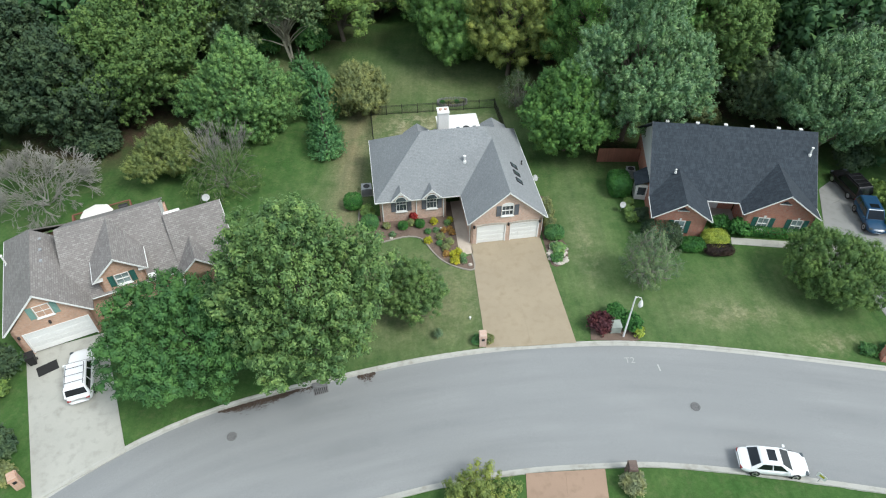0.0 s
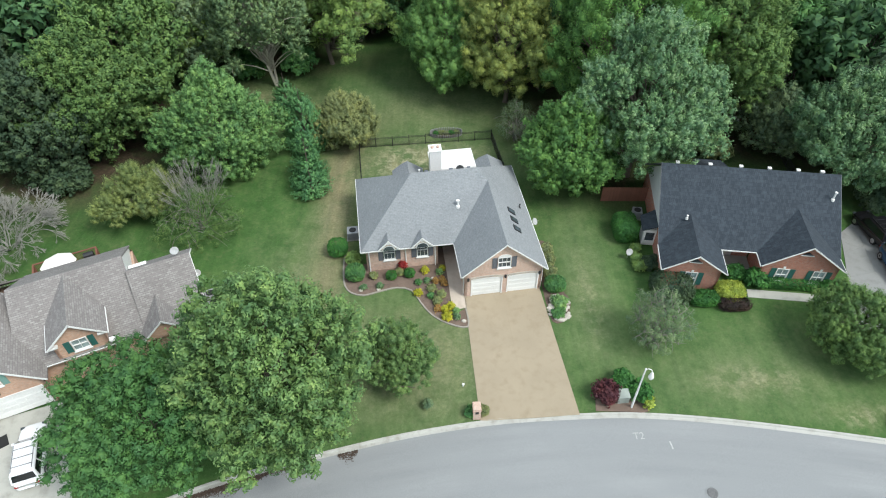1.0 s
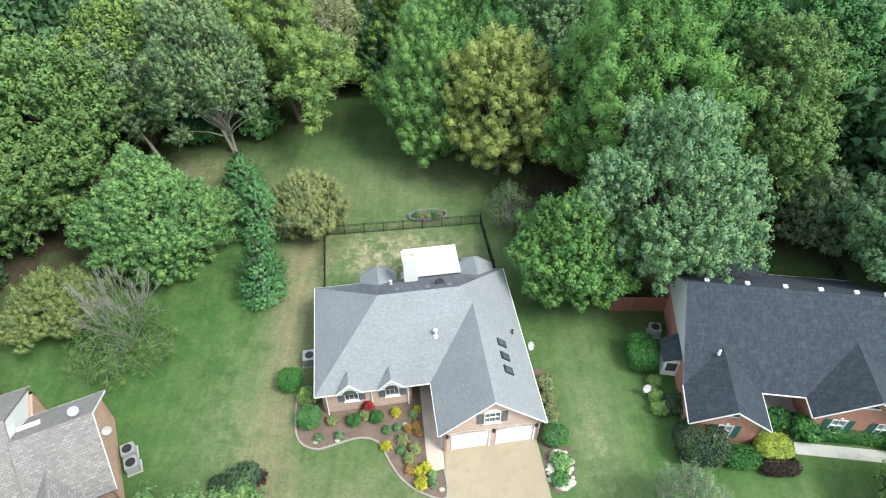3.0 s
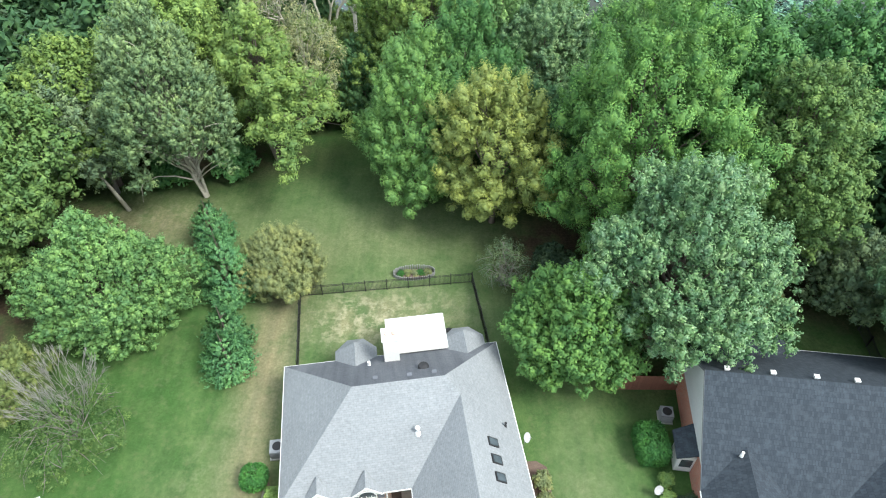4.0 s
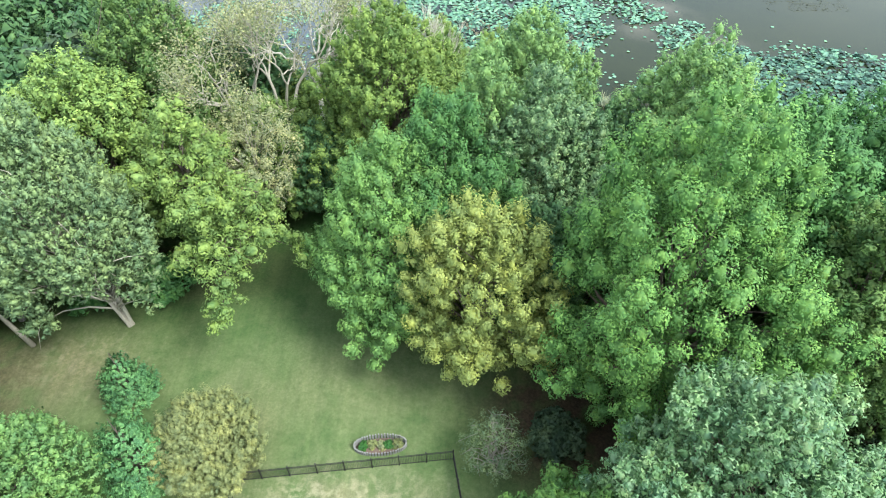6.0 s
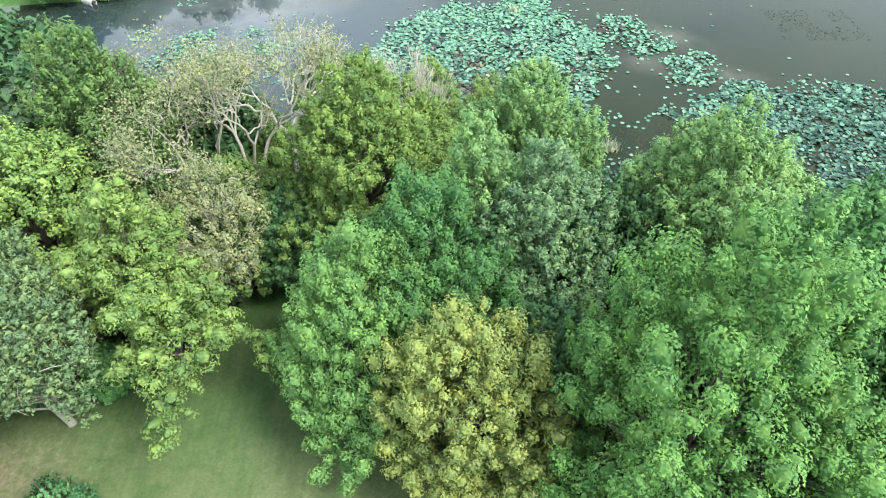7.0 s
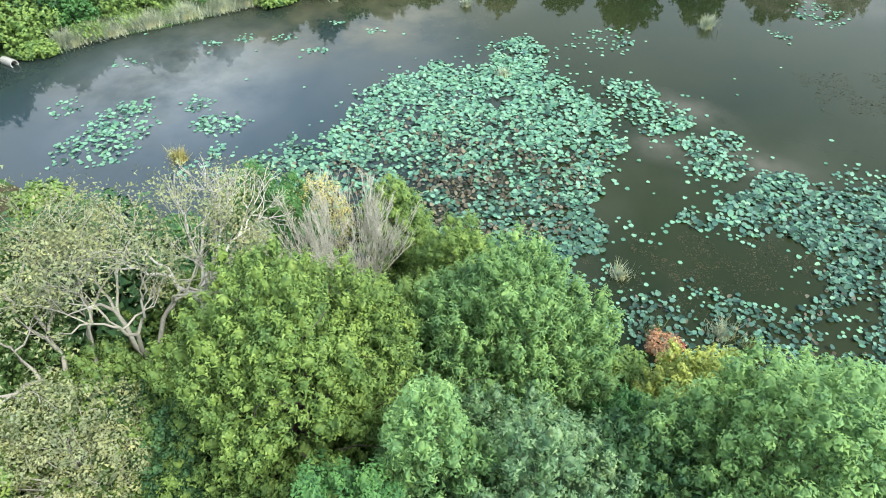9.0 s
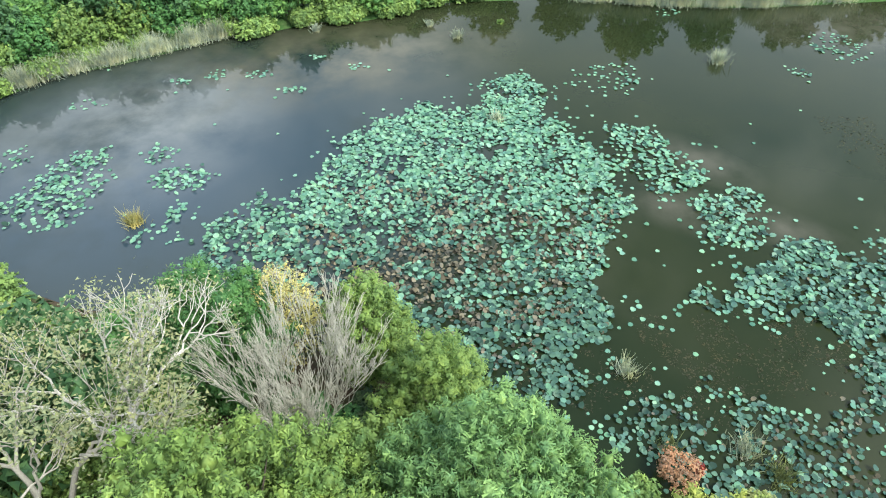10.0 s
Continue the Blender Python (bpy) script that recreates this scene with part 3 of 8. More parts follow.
def smooth_line(pts, step):
    """A curve through the points, in even steps."""
    out = []
    for i in range(len(pts) - 1):
        p0, p1, p2, p3 = (Vector(pts[max(0, min(len(pts) - 1, j))]) for j in (i - 1, i, i + 1, i + 2))
        k = max(2, int((p2 - p1).length / step))
        for s in range(k):
            t = s / k
            out.append(0.5 * ((2 * p1) + (p2 - p0) * t + (2 * p0 - 5 * p1 + 4 * p2 - p3) * t * t + (3 * p1 - p0 - 3 * p2 + p3) * t ** 3))
    out.append(Vector(pts[-1]))
    return out


def seg_dist(px, py, line, closed=False):
    best = np.full(px.shape, 1e9)
    ends = line[1:] + (line[:1] if closed else [])
    for (ax, ay), (bx, by) in zip(line, ends):
        dx, dy = bx - ax, by - ay
        t = np.clip(((px - ax) * dx + (py - ay) * dy) / (dx * dx + dy * dy + 1e-9), 0, 1)
        best = np.minimum(best, np.hypot(px - ax - t * dx, py - ay - t * dy))
    return best


def inside(px, py, poly):
    hit = np.zeros(px.shape, bool)
    for (ax, ay), (bx, by) in zip(poly, poly[1:] + poly[:1]):
        c = ((ay > py) != (by > py)) & (px < (bx - ax) * (py - ay) / (by - ay + 1e-12) + ax)
        hit ^= c
    return hit


def lawn_z(x, y):
    """The lie of the lawns: a gentle fall to the west, level by the pond."""
    base = np.clip(0.12 + 0.012 * np.asarray(x, float), -0.6, 0.55)
    return base * np.clip((90 - np.asarray(y, float)) / 30, 0, 1)


def gz(x, y):
    return float(lawn_z(x, y))


road_mid = smooth_line(ROAD, 1.5)
road_line = []
for i, p in enumerate(road_mid):
    d = (road_mid[min(i + 1, len(road_mid) - 1)] - road_mid[max(i - 1, 0)]).normalized()
    road_line.append((p.x + 0.22 * d.y, p.y - 0.22 * d.x))
xs = np.concatenate([[-3000, -1200, -500, -250, -140, -100], np.arange(-78, 92, 1.0), [100, 125, 160, 190, 260, 500, 1200, 3000]])
ys = np.concatenate([[-3000, -1200, -500, -200, -90, -40, -15], np.arange(0, 12, 1.0), np.arange(12, 36, 0.45), np.arange(36, 186, 1.1), [190, 200, 230, 300, 500, 1200, 3000]])
gx, gy = np.meshgrid(xs, ys)
z = lawn_z(gx, gy)
d_lake = seg_dist(gx, gy, LAKE, True) * np.where(inside(gx, gy, LAKE), -1, 1)
t_lake = np.clip((d_lake + 3) / 6, 0, 1)
z = z * t_lake + (-1.0) * (1 - t_lake) + 0.25 * t_lake * (1 - t_lake)
d_road = seg_dist(gx, gy, road_line)
z = z - 0.3 * np.clip((HALF + 0.5 - d_road) / 0.5, 0, 1)
verts = np.stack([gx, gy, z], -1).reshape(-1, 3)
ny, nx = gx.shape
idx = np.arange(nx * ny).reshape(ny, nx)
quads = np.stack([idx[:-1, :-1], idx[:-1, 1:], idx[1:, 1:], idx[1:, :-1]], -1).reshape(-1, 4)
ground_me = array_mesh("ground", verts, quads, M_GROUND)
ground_me.polygons.foreach_set("use_smooth", [True] * len(ground_me.polygons))


def blob(cx, cy, rx, ry, turn=0.0):
    c, s = math.cos(radians(turn)), math.sin(radians(turn))
    u, v = (gx - cx) * c + (gy - cy) * s, -(gx - cx) * s + (gy - cy) * c
    return np.exp(-((u / rx) ** 2 + (v / ry) ** 2))


dull = blob(-1, 35, 7, 7) + blob(-2, 73, 18, 9) * 0.7 + blob(-10, 52, 1.9, 12) + blob(0, 61, 8, 4) + 0.85 * blob(13, 45, 3.2, 10) + 0.7 * blob(23, 34, 10, 5) + 0.6 * blob(-8, 36, 4, 6) + 0.45 * blob(-14, 43, 4, 7) + 0.5 * blob(-24, 72, 6, 5)
dry = 0.45 * blob(-10, 56, 1.4, 8) + 1.0 * blob(-3.5, 61.5, 3.5, 2.6) + 0.5 * blob(1, 62, 5, 2.5) + 0.5 * blob(24, 33.5, 4, 1.3) + 0.5 * blob(31, 30.5, 3, 1) + 0.3 * blob(-10, 40, 2, 4) + 0.4 * blob(-24, 74, 6, 3) + 0.25 * blob(0, 36, 6, 5) + 0.35 * blob(13, 42, 1, 5) + 0.25 * blob(-13, 45, 1.5, 6)
woods = np.clip((gy - 88.5 + 2 * np.sin(gx * 0.35)) / 4, 0, 1) + blob(13, 68, 4.5, 4.5) * 1.4 + blob(22, 72, 8, 8) * 1.5 + blob(34, 68, 7, 7) * 1.4 + blob(19, 57, 4, 4) * 0.8 + 0.9 * blob(43, 62, 6, 5) + blob(-36, 70, 10, 8) * 1.3 + blob(-42, 60, 9, 7) + blob(-22, 84, 12, 4) * 1.0 + blob(-34, 60, 4, 4) * 0.6
woods = np.where(gy > 125, 0.0, woods)
woods = woods + np.clip((gx - 7 + 2 * np.sin(gy * 0.5)) / 7, 0, 1) * np.clip((gy - 74) / 5, 0, 1) * (gy < 125)
tan = 0.75 * blob(-10.1, 57, 1.7, 9, 3) + 0.5 * blob(-9.6, 45, 1.6, 5) + 0.4 * blob(-24, 73, 6, 3.5) + 0.45 * blob(-9.6, 66, 2.5, 4) + 0.22 * blob(-2, 71, 10, 4) + 0.3 * blob(-9.5, 39, 2, 4) + 0.28 * blob(-2, 37, 6, 4.5)
for key, val in (("tan", tan), ("dull", dull), ("dry", dry), ("litter", woods)):
    at = ground_me.attributes.new(key, "FLOAT", "POINT")
    at.data.foreach_set("value", np.clip(val, 0, 1).astype(np.float32).ravel())
tagged(new("ground", ground_me), "green mown lawn with straw-coloured patches and leaf litter", "ground", kind="structure")

water_geo = Geo()
water_geo.add([(x, y, WATER_Z) for x, y in [(-70, 128), (-30, 114), (10, 100), (40, 86), (135, 78), (185, 120), (175, 205), (0, 190), (-70, 170)]], [tuple(range(9))])
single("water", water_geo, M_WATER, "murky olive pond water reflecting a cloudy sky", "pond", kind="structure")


def ribbon(line, offs, zs, lift=0.0):
    """A strip swept along a line; offs and zs give its cross-section, to the left of the way."""
    g = Geo()
    n = len(offs)
    dist = 0
    rows = []
    for i, p in enumerate(line):
        a, b = line[max(0, i - 1)], line[min(len(line) - 1, i + 1)]
        d = (Vector(b) - Vector(a)).normalized()
        nrm = Vector((-d.y, d.x))
        base = gz(p[0], p[1]) + lift
        rows.append([(p[0] + nrm.x * o, p[1] + nrm.y * o, base + zz) for o, zz in zip(offs, zs)])
    vs = [q for r in rows for q in r]
    fs = [(i * n + k, i * n + k + 1, (i + 1) * n + k + 1, (i + 1) * n + k)[::-1] for i in range(len(rows) - 1) for k in range(n - 1)]
    g.add(vs, fs)
    return g


def road_mesh():
    offs = [-HALF, -2.6, 0, 2.6, HALF]
    g = ribbon(road_line, offs, [-0.1, -0.05, -0.02, -0.05, -0.1])
    me = g.mesh("road", True, False)
    lay = me.uv_layers.new(name="UVMap")
    for poly in me.polygons:
        for li in poly.loop_indices:
            vi = me.loops[li].vertex_index
            lay.data[li].uv = (vi // 5 * 1.5, offs[vi % 5])
    return me


single("road", road_mesh(), M_ASPHALT, "grey weathered asphalt street curving past the lawns", "road", kind="structure")
for side, nm in ((1, "kerb"), (-1, "kerb")):
    o = [HALF - 0.02, HALF + 0.22, HALF + 0.28, HALF + 0.4, HALF + 0.46]
    zz = [-0.095, -0.085, 0.015, 0.03, -0.2]
    if side < 0:
        o, zz = [-v for v in o][::-1], zz[::-1]
    single("kerb", ribbon(road_line, o, zz), M_KERB, "pale concrete rolled kerb and gutter along the street", "kerb", kind="structure")


def patch(a, b, c, d, nu, nv, lift, gap=0.004, deep=0.14):
    """Slabs between four corners (in turn), following the lawn."""
    out = []
    a, b, c, d = (Vector(p) for p in (a, b, c, d))
    for i in range(nu):
        for j in range(nv):
            cs = []
            for s, t in ((i / nu, j / nv), ((i + 1) / nu, j / nv), ((i + 1) / nu, (j + 1) / nv), (i / nu, (j + 1) / nv)):
                cs.append((a * (1 - s) + b * s) * (1 - t) + (d * (1 - s) + c * s) * t)
            mid = sum(cs, Vector((0, 0))) / 4
            cs = [q + (mid - q).normalized() * gap * 1.4 for q in cs]
            g = Geo()
            g.slab([(q.x, q.y, gz(q.x, q.y) + lift) for q in cs], deep, (0, 0, 1))
            out.append(g)
    return out


def paved(name, corners, nu, nv, material, label, lift=0.035):
    e = thing(name, pose(0, 0, 0), label, "driveway" if "drive" in name else "path", kind="structure")
    for g in patch(*corners, nu, nv, lift):
        part("slab", g, material, e)
    return e


paved("driveway", ((3.28, 30.3), (10.5, 30.75), (8.9, 43.3), (2.4, 42.4)), 2, 1, M_DRIVE_TAN, "tan exposed-aggregate concrete driveway before the garage")
paved("driveway", ((-27.3, 18.06), (-22.38, 21.66), (-27.85, 32.25), (-33.45, 30.2)), 1, 2, M_DRIVE_GREY, "pale grey concrete driveway with faint stains")
paved("driveway", ((5.2, 14), (10.5, 14), (10.85, 20.15), (5.45, 19.85)), 2, 2, M_DRIVE_BROWN, "brownish concrete driveway across the street")
paved("driveway", ((33.8, 38.2), (41.0, 38.2), (41.4, 52.5), (37.66, 49.6)), 2, 4, M_DRIVE_WORN, "worn grey concrete driveway beside the brick house")
paved("driveway", ((36.4, 28.3), (41.6, 27.7), (41.0, 38.19), (36.0, 38.19)), 2, 2, M_DRIVE_WORN, "worn grey concrete driveway leading to the street")
paved("driveway", ((30.6, 12), (36.0, 12), (36.3, 17.1), (30.9, 17.9)), 2, 2, M_DRIVE_BROWN, "brownish concrete driveway across the street")
paved("walkway", ((1.4, 40.7), (2.65, 41.0), (1.75, 48.5), (0.55, 48.3)), 1, 5, M_WALK, "pale tan concrete walkway to the front door")
paved("walkway", ((26.4, 41.8), (36.1, 40.6), (36.3, 41.5), (26.6, 42.7)), 7, 1, M_DRIVE_GREY, "pale concrete walkway along the hedge")


def draped(poly, lift, deep=0.15):
    g = Geo()
    pts = [(p.x, p.y) for p in smooth_line([*poly, poly[0]], 0.6)[:-1]]
    k = len(pts)
    top = [(x, y, gz(x, y) + lift) for x, y in pts]
    g.add(top + [(x, y, q - deep) for x, y, q in top], [tuple(range(k))] + [(i + k, (i + 1) % k + k, (i + 1) % k, i) for i in range(k)])
    return g


BED = [(-8.4, 48.2), (-8.3, 45.5), (-7.95, 43.6), (-7.3, 42.75), (-6.2, 42.45), (-5.0, 42.85), (-3.4, 43.3), (-2.1, 42.95), (-1.3, 41.6), (-0.3, 40.2), (1.1, 39.25), (2.65, 38.95), (2.5, 40.9), (1.3, 40.8), (0.5, 48.2), (-6, 46.4), (-7.2, 46.2)]
single("flower_bed", draped(BED, 0.03), M_MULCH, "brown mulch bed before the tan brick house", "flower bed", kind="structure")
BED2 = [(9.1, 49), (10.4, 48.6), (10.5, 45), (10.6, 43.2), (11.3, 42), (11.2, 40.5), (10.4, 39.3), (9.6, 39.4), (9.35, 41), (9.2, 43.0)]
single("flower_bed", draped(BED2, 0.03), M_MULCH, "brown mulch bed beside the garage wall", "flower bed", kind="structure")
BED3 = [(11.7, 31.05), (12.2, 33.0), (14.2, 33.7), (15.4, 33.0), (15.6, 31.0), (14, 30.98)]
single("flower_bed", draped(BED3, 0.03), M_MULCH, "mulch bed round the street lamp", "flower bed", kind="structure")
BED4 = [(-13.3, 40.2), (-11.2, 41.2), (-9.6, 40.3), (-9.9, 38.3), (-11.8, 37.8), (-13.2, 38.6)]
single("flower_bed", draped(BED4, 0.03), M_MULCH, "mulch bed round clipped shrubs on the lawn", "flower bed", kind="structure")
edge_pts = [(p.x, p.y) for p in smooth_line(BED[:13], 0.5)]
single("bed_edging", ribbon(edge_pts, [-0.075, -0.065, 0.065, 0.075], [-0.1, 0.09, 0.09, -0.1]), M_EDGING, "weathered concrete edging round the mulch bed", "edging", kind="structure")


# ---- plants ----
def unit(a):
    return a / np.maximum(np.linalg.norm(a, axis=1, keepdims=True), 1e-9)


def leaf_quads(pos, nrm, size, aspect, rng, material, name="crown", droop=0.0, way=None, soft_nrm=None):
    """One pointed leaf spray at each place, facing about along nrm."""
    n = len(pos)
    up = unit(nrm)
    ref = unit(rng.normal(size=(n, 3)))
    ref[:, 2] -= droop
    a = unit(np.cross(up, ref))
    if droop:
        a = unit(ref - up * np.sum(ref * up, 1, keepdims=True))
    if way is not None:
        a = unit(way - up * np.sum(way * up, 1, keepdims=True))
    b = np.cross(up, a)
    ln = (size * rng.uniform(0.7, 1.3, n))[:, None]
    wd = ln * aspect * rng.uniform(0.8, 1.2, n)[:, None]
    fold = ln * rng.uniform(0.05, 0.28, n)[:, None]
    v = np.empty((n, 3, 3))
    v[:, 0] = pos - a * ln * 0.5 + b * wd * 0.5 - up * fold * 0.4
    v[:, 1] = pos - a * ln * 0.5 - b * wd * 0.5 + up * fold * 0.4
    v[:, 2] = pos + a * ln * 0.5 - up * fold * 0.8
    me = array_mesh(name, v.reshape(-1, 3), np.arange(3 * n).reshape(n, 3), material)
    if soft_nrm is not None:
        me.polygons.foreach_set("use_smooth", np.ones(n, bool))
        me.normals_split_custom_set_from_vertices(np.repeat(unit(0.7 * unit(soft_nrm) + 0.3 * up), 3, 0).tolist())
    return me


def fibonacci(n, rng):
    i = np.arange(n) + 0.5
    zz = 1 - 2 * i / n
    ph = i * 2.399963 + rng.uniform(0, 6.28)
    r = np.sqrt(1 - zz * zz)
    return np.stack([r * np.cos(ph), r * np.sin(ph), zz], 1)


def boughs(H, r, low, rng, n, lobe=0.28, shape="oval", ry=1.0):
    """Centres and radii of the leaf clumps that make up a crown."""
    d = fibonacci(n, rng)
    d = d[d[:, 2] > -0.75]
    mid, half = (H + low) / 2, (H - low) / 2
    prof = 1 + 0.22 * np.sin(3 * np.arctan2(d[:, 1], d[:, 0]) + rng.uniform(0, 6)) * (1 - d[:, 2] ** 2) + rng.normal(0, 0.11, len(d))
    if shape == "cone":
        prof *= np.clip(0.98 - 0.25 * d[:, 2], 0.4, 1.4)
    elif shape == "vase":
        prof *= np.clip(0.9 + 0.22 * d[:, 2], 0.5, 1.3)
    rc = r * lobe * rng.uniform(0.7, 1.25, len(d))
    c = d * prof[:, None]
    c = c * np.stack([np.maximum(r - rc * 0.8, r * 0.4), np.maximum(r - rc * 0.8, r * 0.4) * ry, np.maximum(half - rc * 0.6, half * 0.4)], 1)
    c[:, 2] += mid
    k = max(3, n // 6)
    inner = rng.normal(size=(k, 3)) * np.array([r * 0.33, r * 0.33, half * 0.3]) + np.array([0, 0, mid + half * 0.15])
    return np.vstack([c, inner]), np.concatenate([rc, np.full(k, r * lobe * 1.3)])


def clump_leaves(cen, rad, mid, cover, leaf, aspect, rng, flat=0.75, shell=0.22, tuft=0.42):
    """Leaves in tufts over the outer side of each clump."""
    pos, nrm = [], []
    for c, rc in zip(cen, rad):
        out = c - mid
        out = out / (np.linalg.norm(out) + 1e-6)
        k = int(cover * 4 * math.pi * rc * rc * 0.62 / (leaf * leaf * aspect * 0.5)) + 4
        nt = max(5, int(4.4 * (rc / tuft) ** 2))
        d = unit(rng.normal(size=(nt * 2, 3)))
        d = d[(d @ out) * 0.8 + d[:, 2] * 0.55 > -0.2][:nt]
        tc = d * (rc * (1 - shell * rng.random(len(d)) + 0.14 * rng.normal(size=len(d))))[:, None]
        tc[:, 2] *= flat
        pick = rng.integers(0, len(d), k)
        e = unit(d[pick] * 0.7 + np.array([0, 0, 0.35]) + rng.normal(size=(k, 3)) * 0.75)
        tr = tuft * rng.uniform(0.75, 1.25, len(d))[pick] * rng.uniform(0.55, 1.05, k)
        pos.append(c + tc[pick] + e * tr[:, None])
        nrm.append(e + d[pick] * 0.35 + np.array([0, 0, 0.5]) + 0.45 * rng.normal(size=(k, 3)))
    return np.vstack(pos), np.vstack(nrm)


def limb(g, a, b, ra, rb, rng, sag=0.12, n=5):
    a, b = Vector(a), Vector(b)
    ln = (b - a).length
    side = Vector((rng.uniform(-1, 1), rng.uniform(-1, 1), rng.uniform(0.2, 1))) * ln * sag
    pts = [a.lerp(b, t) + side * math.sin(math.pi * t) for t in (0, 0.33, 0.66, 1)]
    g.tube(pts, [ra, ra * 0.75 + rb * 0.25, ra * 0.4 + rb * 0.6, rb], n, False)


def woody(H, r, low, cen, rng, lean=(0, 0), girth=None, stems=1, reach=0.9, limbs=14):
    """Trunk and main limbs."""
    g = Geo()
    girth = girth or 0.016 * H + 0.06
    fork = low + (H - low) * 0.35
    for s in range(stems):
        off = Vector((rng.uniform(-0.3, 0.3), rng.uniform(-0.3, 0.3), 0)) * (stems > 1)
        top = Vector((lean[0] + off.x * 4, lean[1] + off.y * 4, H * 0.82))
        foot = Vector((off.x, off.y, -0.3))
        pts = [foot, foot + Vector((0, 0, 0.5))] + [foot.lerp(top, t) + Vector((rng.uniform(-1, 1), rng.uniform(-1, 1), 0)) * 0.03 * H for t in (0.25, 0.5, 0.75, 1)]
        k = girth / math.sqrt(stems)
        g.tube(pts, [k * 1.5, k, k * 0.85, k * 0.62, k * 0.36, k * 0.08], 8)
        for i in rng.permutation(len(cen))[:limbs // stems]:
            c = cen[i]
            t = np.clip((c[2] / H - 0.15) * 0.75, 0.15, 0.75)
            a = foot.lerp(top, float(t))
            limb(g, a, Vector(c) * 1.0, k * (0.62 - 0.55 * t), k * 0.07, rng)
    return g


def envelope(d, t, r, H, low, shape, waves, ry):
    """The outline of a crown: widest below the middle, drawn in to a top, with uneven boughs."""
    k = {"oval": 0.8, "cone": 0.6, "vase": 1.15, "spire": 0.45}[shape]
    rad = r * np.sin(np.pi * np.clip(t, 0.001, 0.999) ** k) ** (1.0 if shape == "spire" else 0.72)
    lump = np.zeros(len(t))
    p = np.stack([np.cos(d), np.sin(d), 1.6 * (2 * t - 1)], 1)
    for w, ph, amp in waves:
        lump += amp * np.sin(p @ w + ph)
    rad = rad * (1 + lump)
    return np.stack([rad * np.cos(d), rad * np.sin(d) * ry, low + t * (H - low) * (1 + 0.06 * lump)], 1)


def crown_boughs(H, r, low, rng, shape, ry, waves, bough, apart=0.68):
    """Centres and radii of the main boughs that a crown is made of."""
    k = 900
    t, d = rng.random(k), rng.uniform(0, 2 * np.pi, k)
    p = envelope(d, t, r, H, low, shape, waves, ry)
    mid = np.array([0, 0, low + 0.42 * (H - low)])
    rb = bough * r * rng.uniform(0.55, 1.4, k)
    p[0], p[1] = (0, 0, H), (0.12 * r, -0.1 * r, H * 0.86 + low * 0.14)
    away = np.linalg.norm(p - mid, axis=1)
    p = mid + (p - mid) * (np.clip((away - rb * 0.85) / away, 0.2, 1) * rng.uniform(0.84, 1.13, k))[:, None]
    got, size = [], []
    for q, w in zip(p, rb):
        if all(np.linalg.norm(q - g) > apart * (w + h) for g, h in zip(got, size)):
            got.append(q)
            size.append(w)
    return np.array(got), np.array(size), mid


def crown_puffs(cen, rad, mid, rc, rng, gap, stretch, flat):
    """Leaf puffs over the open side of every bough, none too near another, with the way outwards."""
    got, out, cells, far = [], [], collections.defaultdict(list), gap * rc
    for i, (c, w) in enumerate(zip(cen, rad)):
        o = (c - mid) / (np.linalg.norm(c - mid) + 1e-6)
        d = unit(rng.normal(size=(int(60 + 32 * (w / rc) ** 2), 3)))
        d = d[d @ o + 0.7 * d[:, 2] > -0.45]
        long = w * (1 + stretch * np.clip(d @ o, 0, 1) ** 2) * (1 + 0.1 * rng.normal(size=len(d)))
        p = c + d * long[:, None] * np.array([1, 1, flat])
        clear = np.ones(len(p), bool)
        for j in range(len(cen)):
            if j != i:
                clear &= np.linalg.norm((p - cen[j]) / np.array([1, 1, flat]), axis=1) > 0.88 * rad[j]
        for q, e in zip(p[clear].tolist(), d[clear]):
            a, b, h = int(q[0] // far), int(q[1] // far), int(q[2] // far)
            if all((q[0] - g[0]) ** 2 + (q[1] - g[1]) ** 2 + (q[2] - g[2]) ** 2 > far * far
                   for u in (a - 1, a, a + 1) for v in (b - 1, b, b + 1) for k in (h - 1, h, h + 1) for g in cells.get((u, v, k), ())):
                cells[(a, b, h)].append(q)
                got.append(q)
                out.append(e * 0.75 + o * 0.4)
    return np.array(got), unit(np.array(out))


def puff_leaves(cen, out, rc, cover, leaf, aspect, rng, flat, hang=0.0, rise=0.6, loose=0.3, long=0.85):
    """Leaves over the outer, upper side of each puff, drawn out along its shoot."""
    pos, nrm, way, core = [], [], [], []
    for c, o in zip(cen, out):
        if o[2] < -0.25 and rng.random() < 0.6:
            continue
        rr_ = rc * rng.uniform(0.5, 1.2)
        k = int(cover * 2 * math.pi * rr_ * rr_ / (leaf * leaf * aspect * 0.5)) + 4
        axis = o * 0.7 + np.array([0, 0, rise - hang])
        axis /= np.linalg.norm(axis)
        e = unit(rng.normal(size=(k * 2, 3)))
        e = e[e @ axis > -0.35][:k]
        q = e * (rr_ * (0.5 + 0.55 * rng.random(len(e)) ** 0.5))[:, None]
        q = q + np.outer(q @ axis, axis) * long
        q[:, 2] *= flat
        q[:, 2] -= hang * np.sum(q[:, :2] ** 2, 1) / rc
        pos.append(c + q)
        nrm.append(e + axis * 0.35 + np.array([0, 0, 0.3]) + loose * rng.normal(size=e.shape))
        way.append(e + axis * 0.3 + o * 0.2)
        core.append((*c, *axis, rr_))
    return np.vstack(pos), np.vstack(nrm), np.vstack(way), np.array(core)


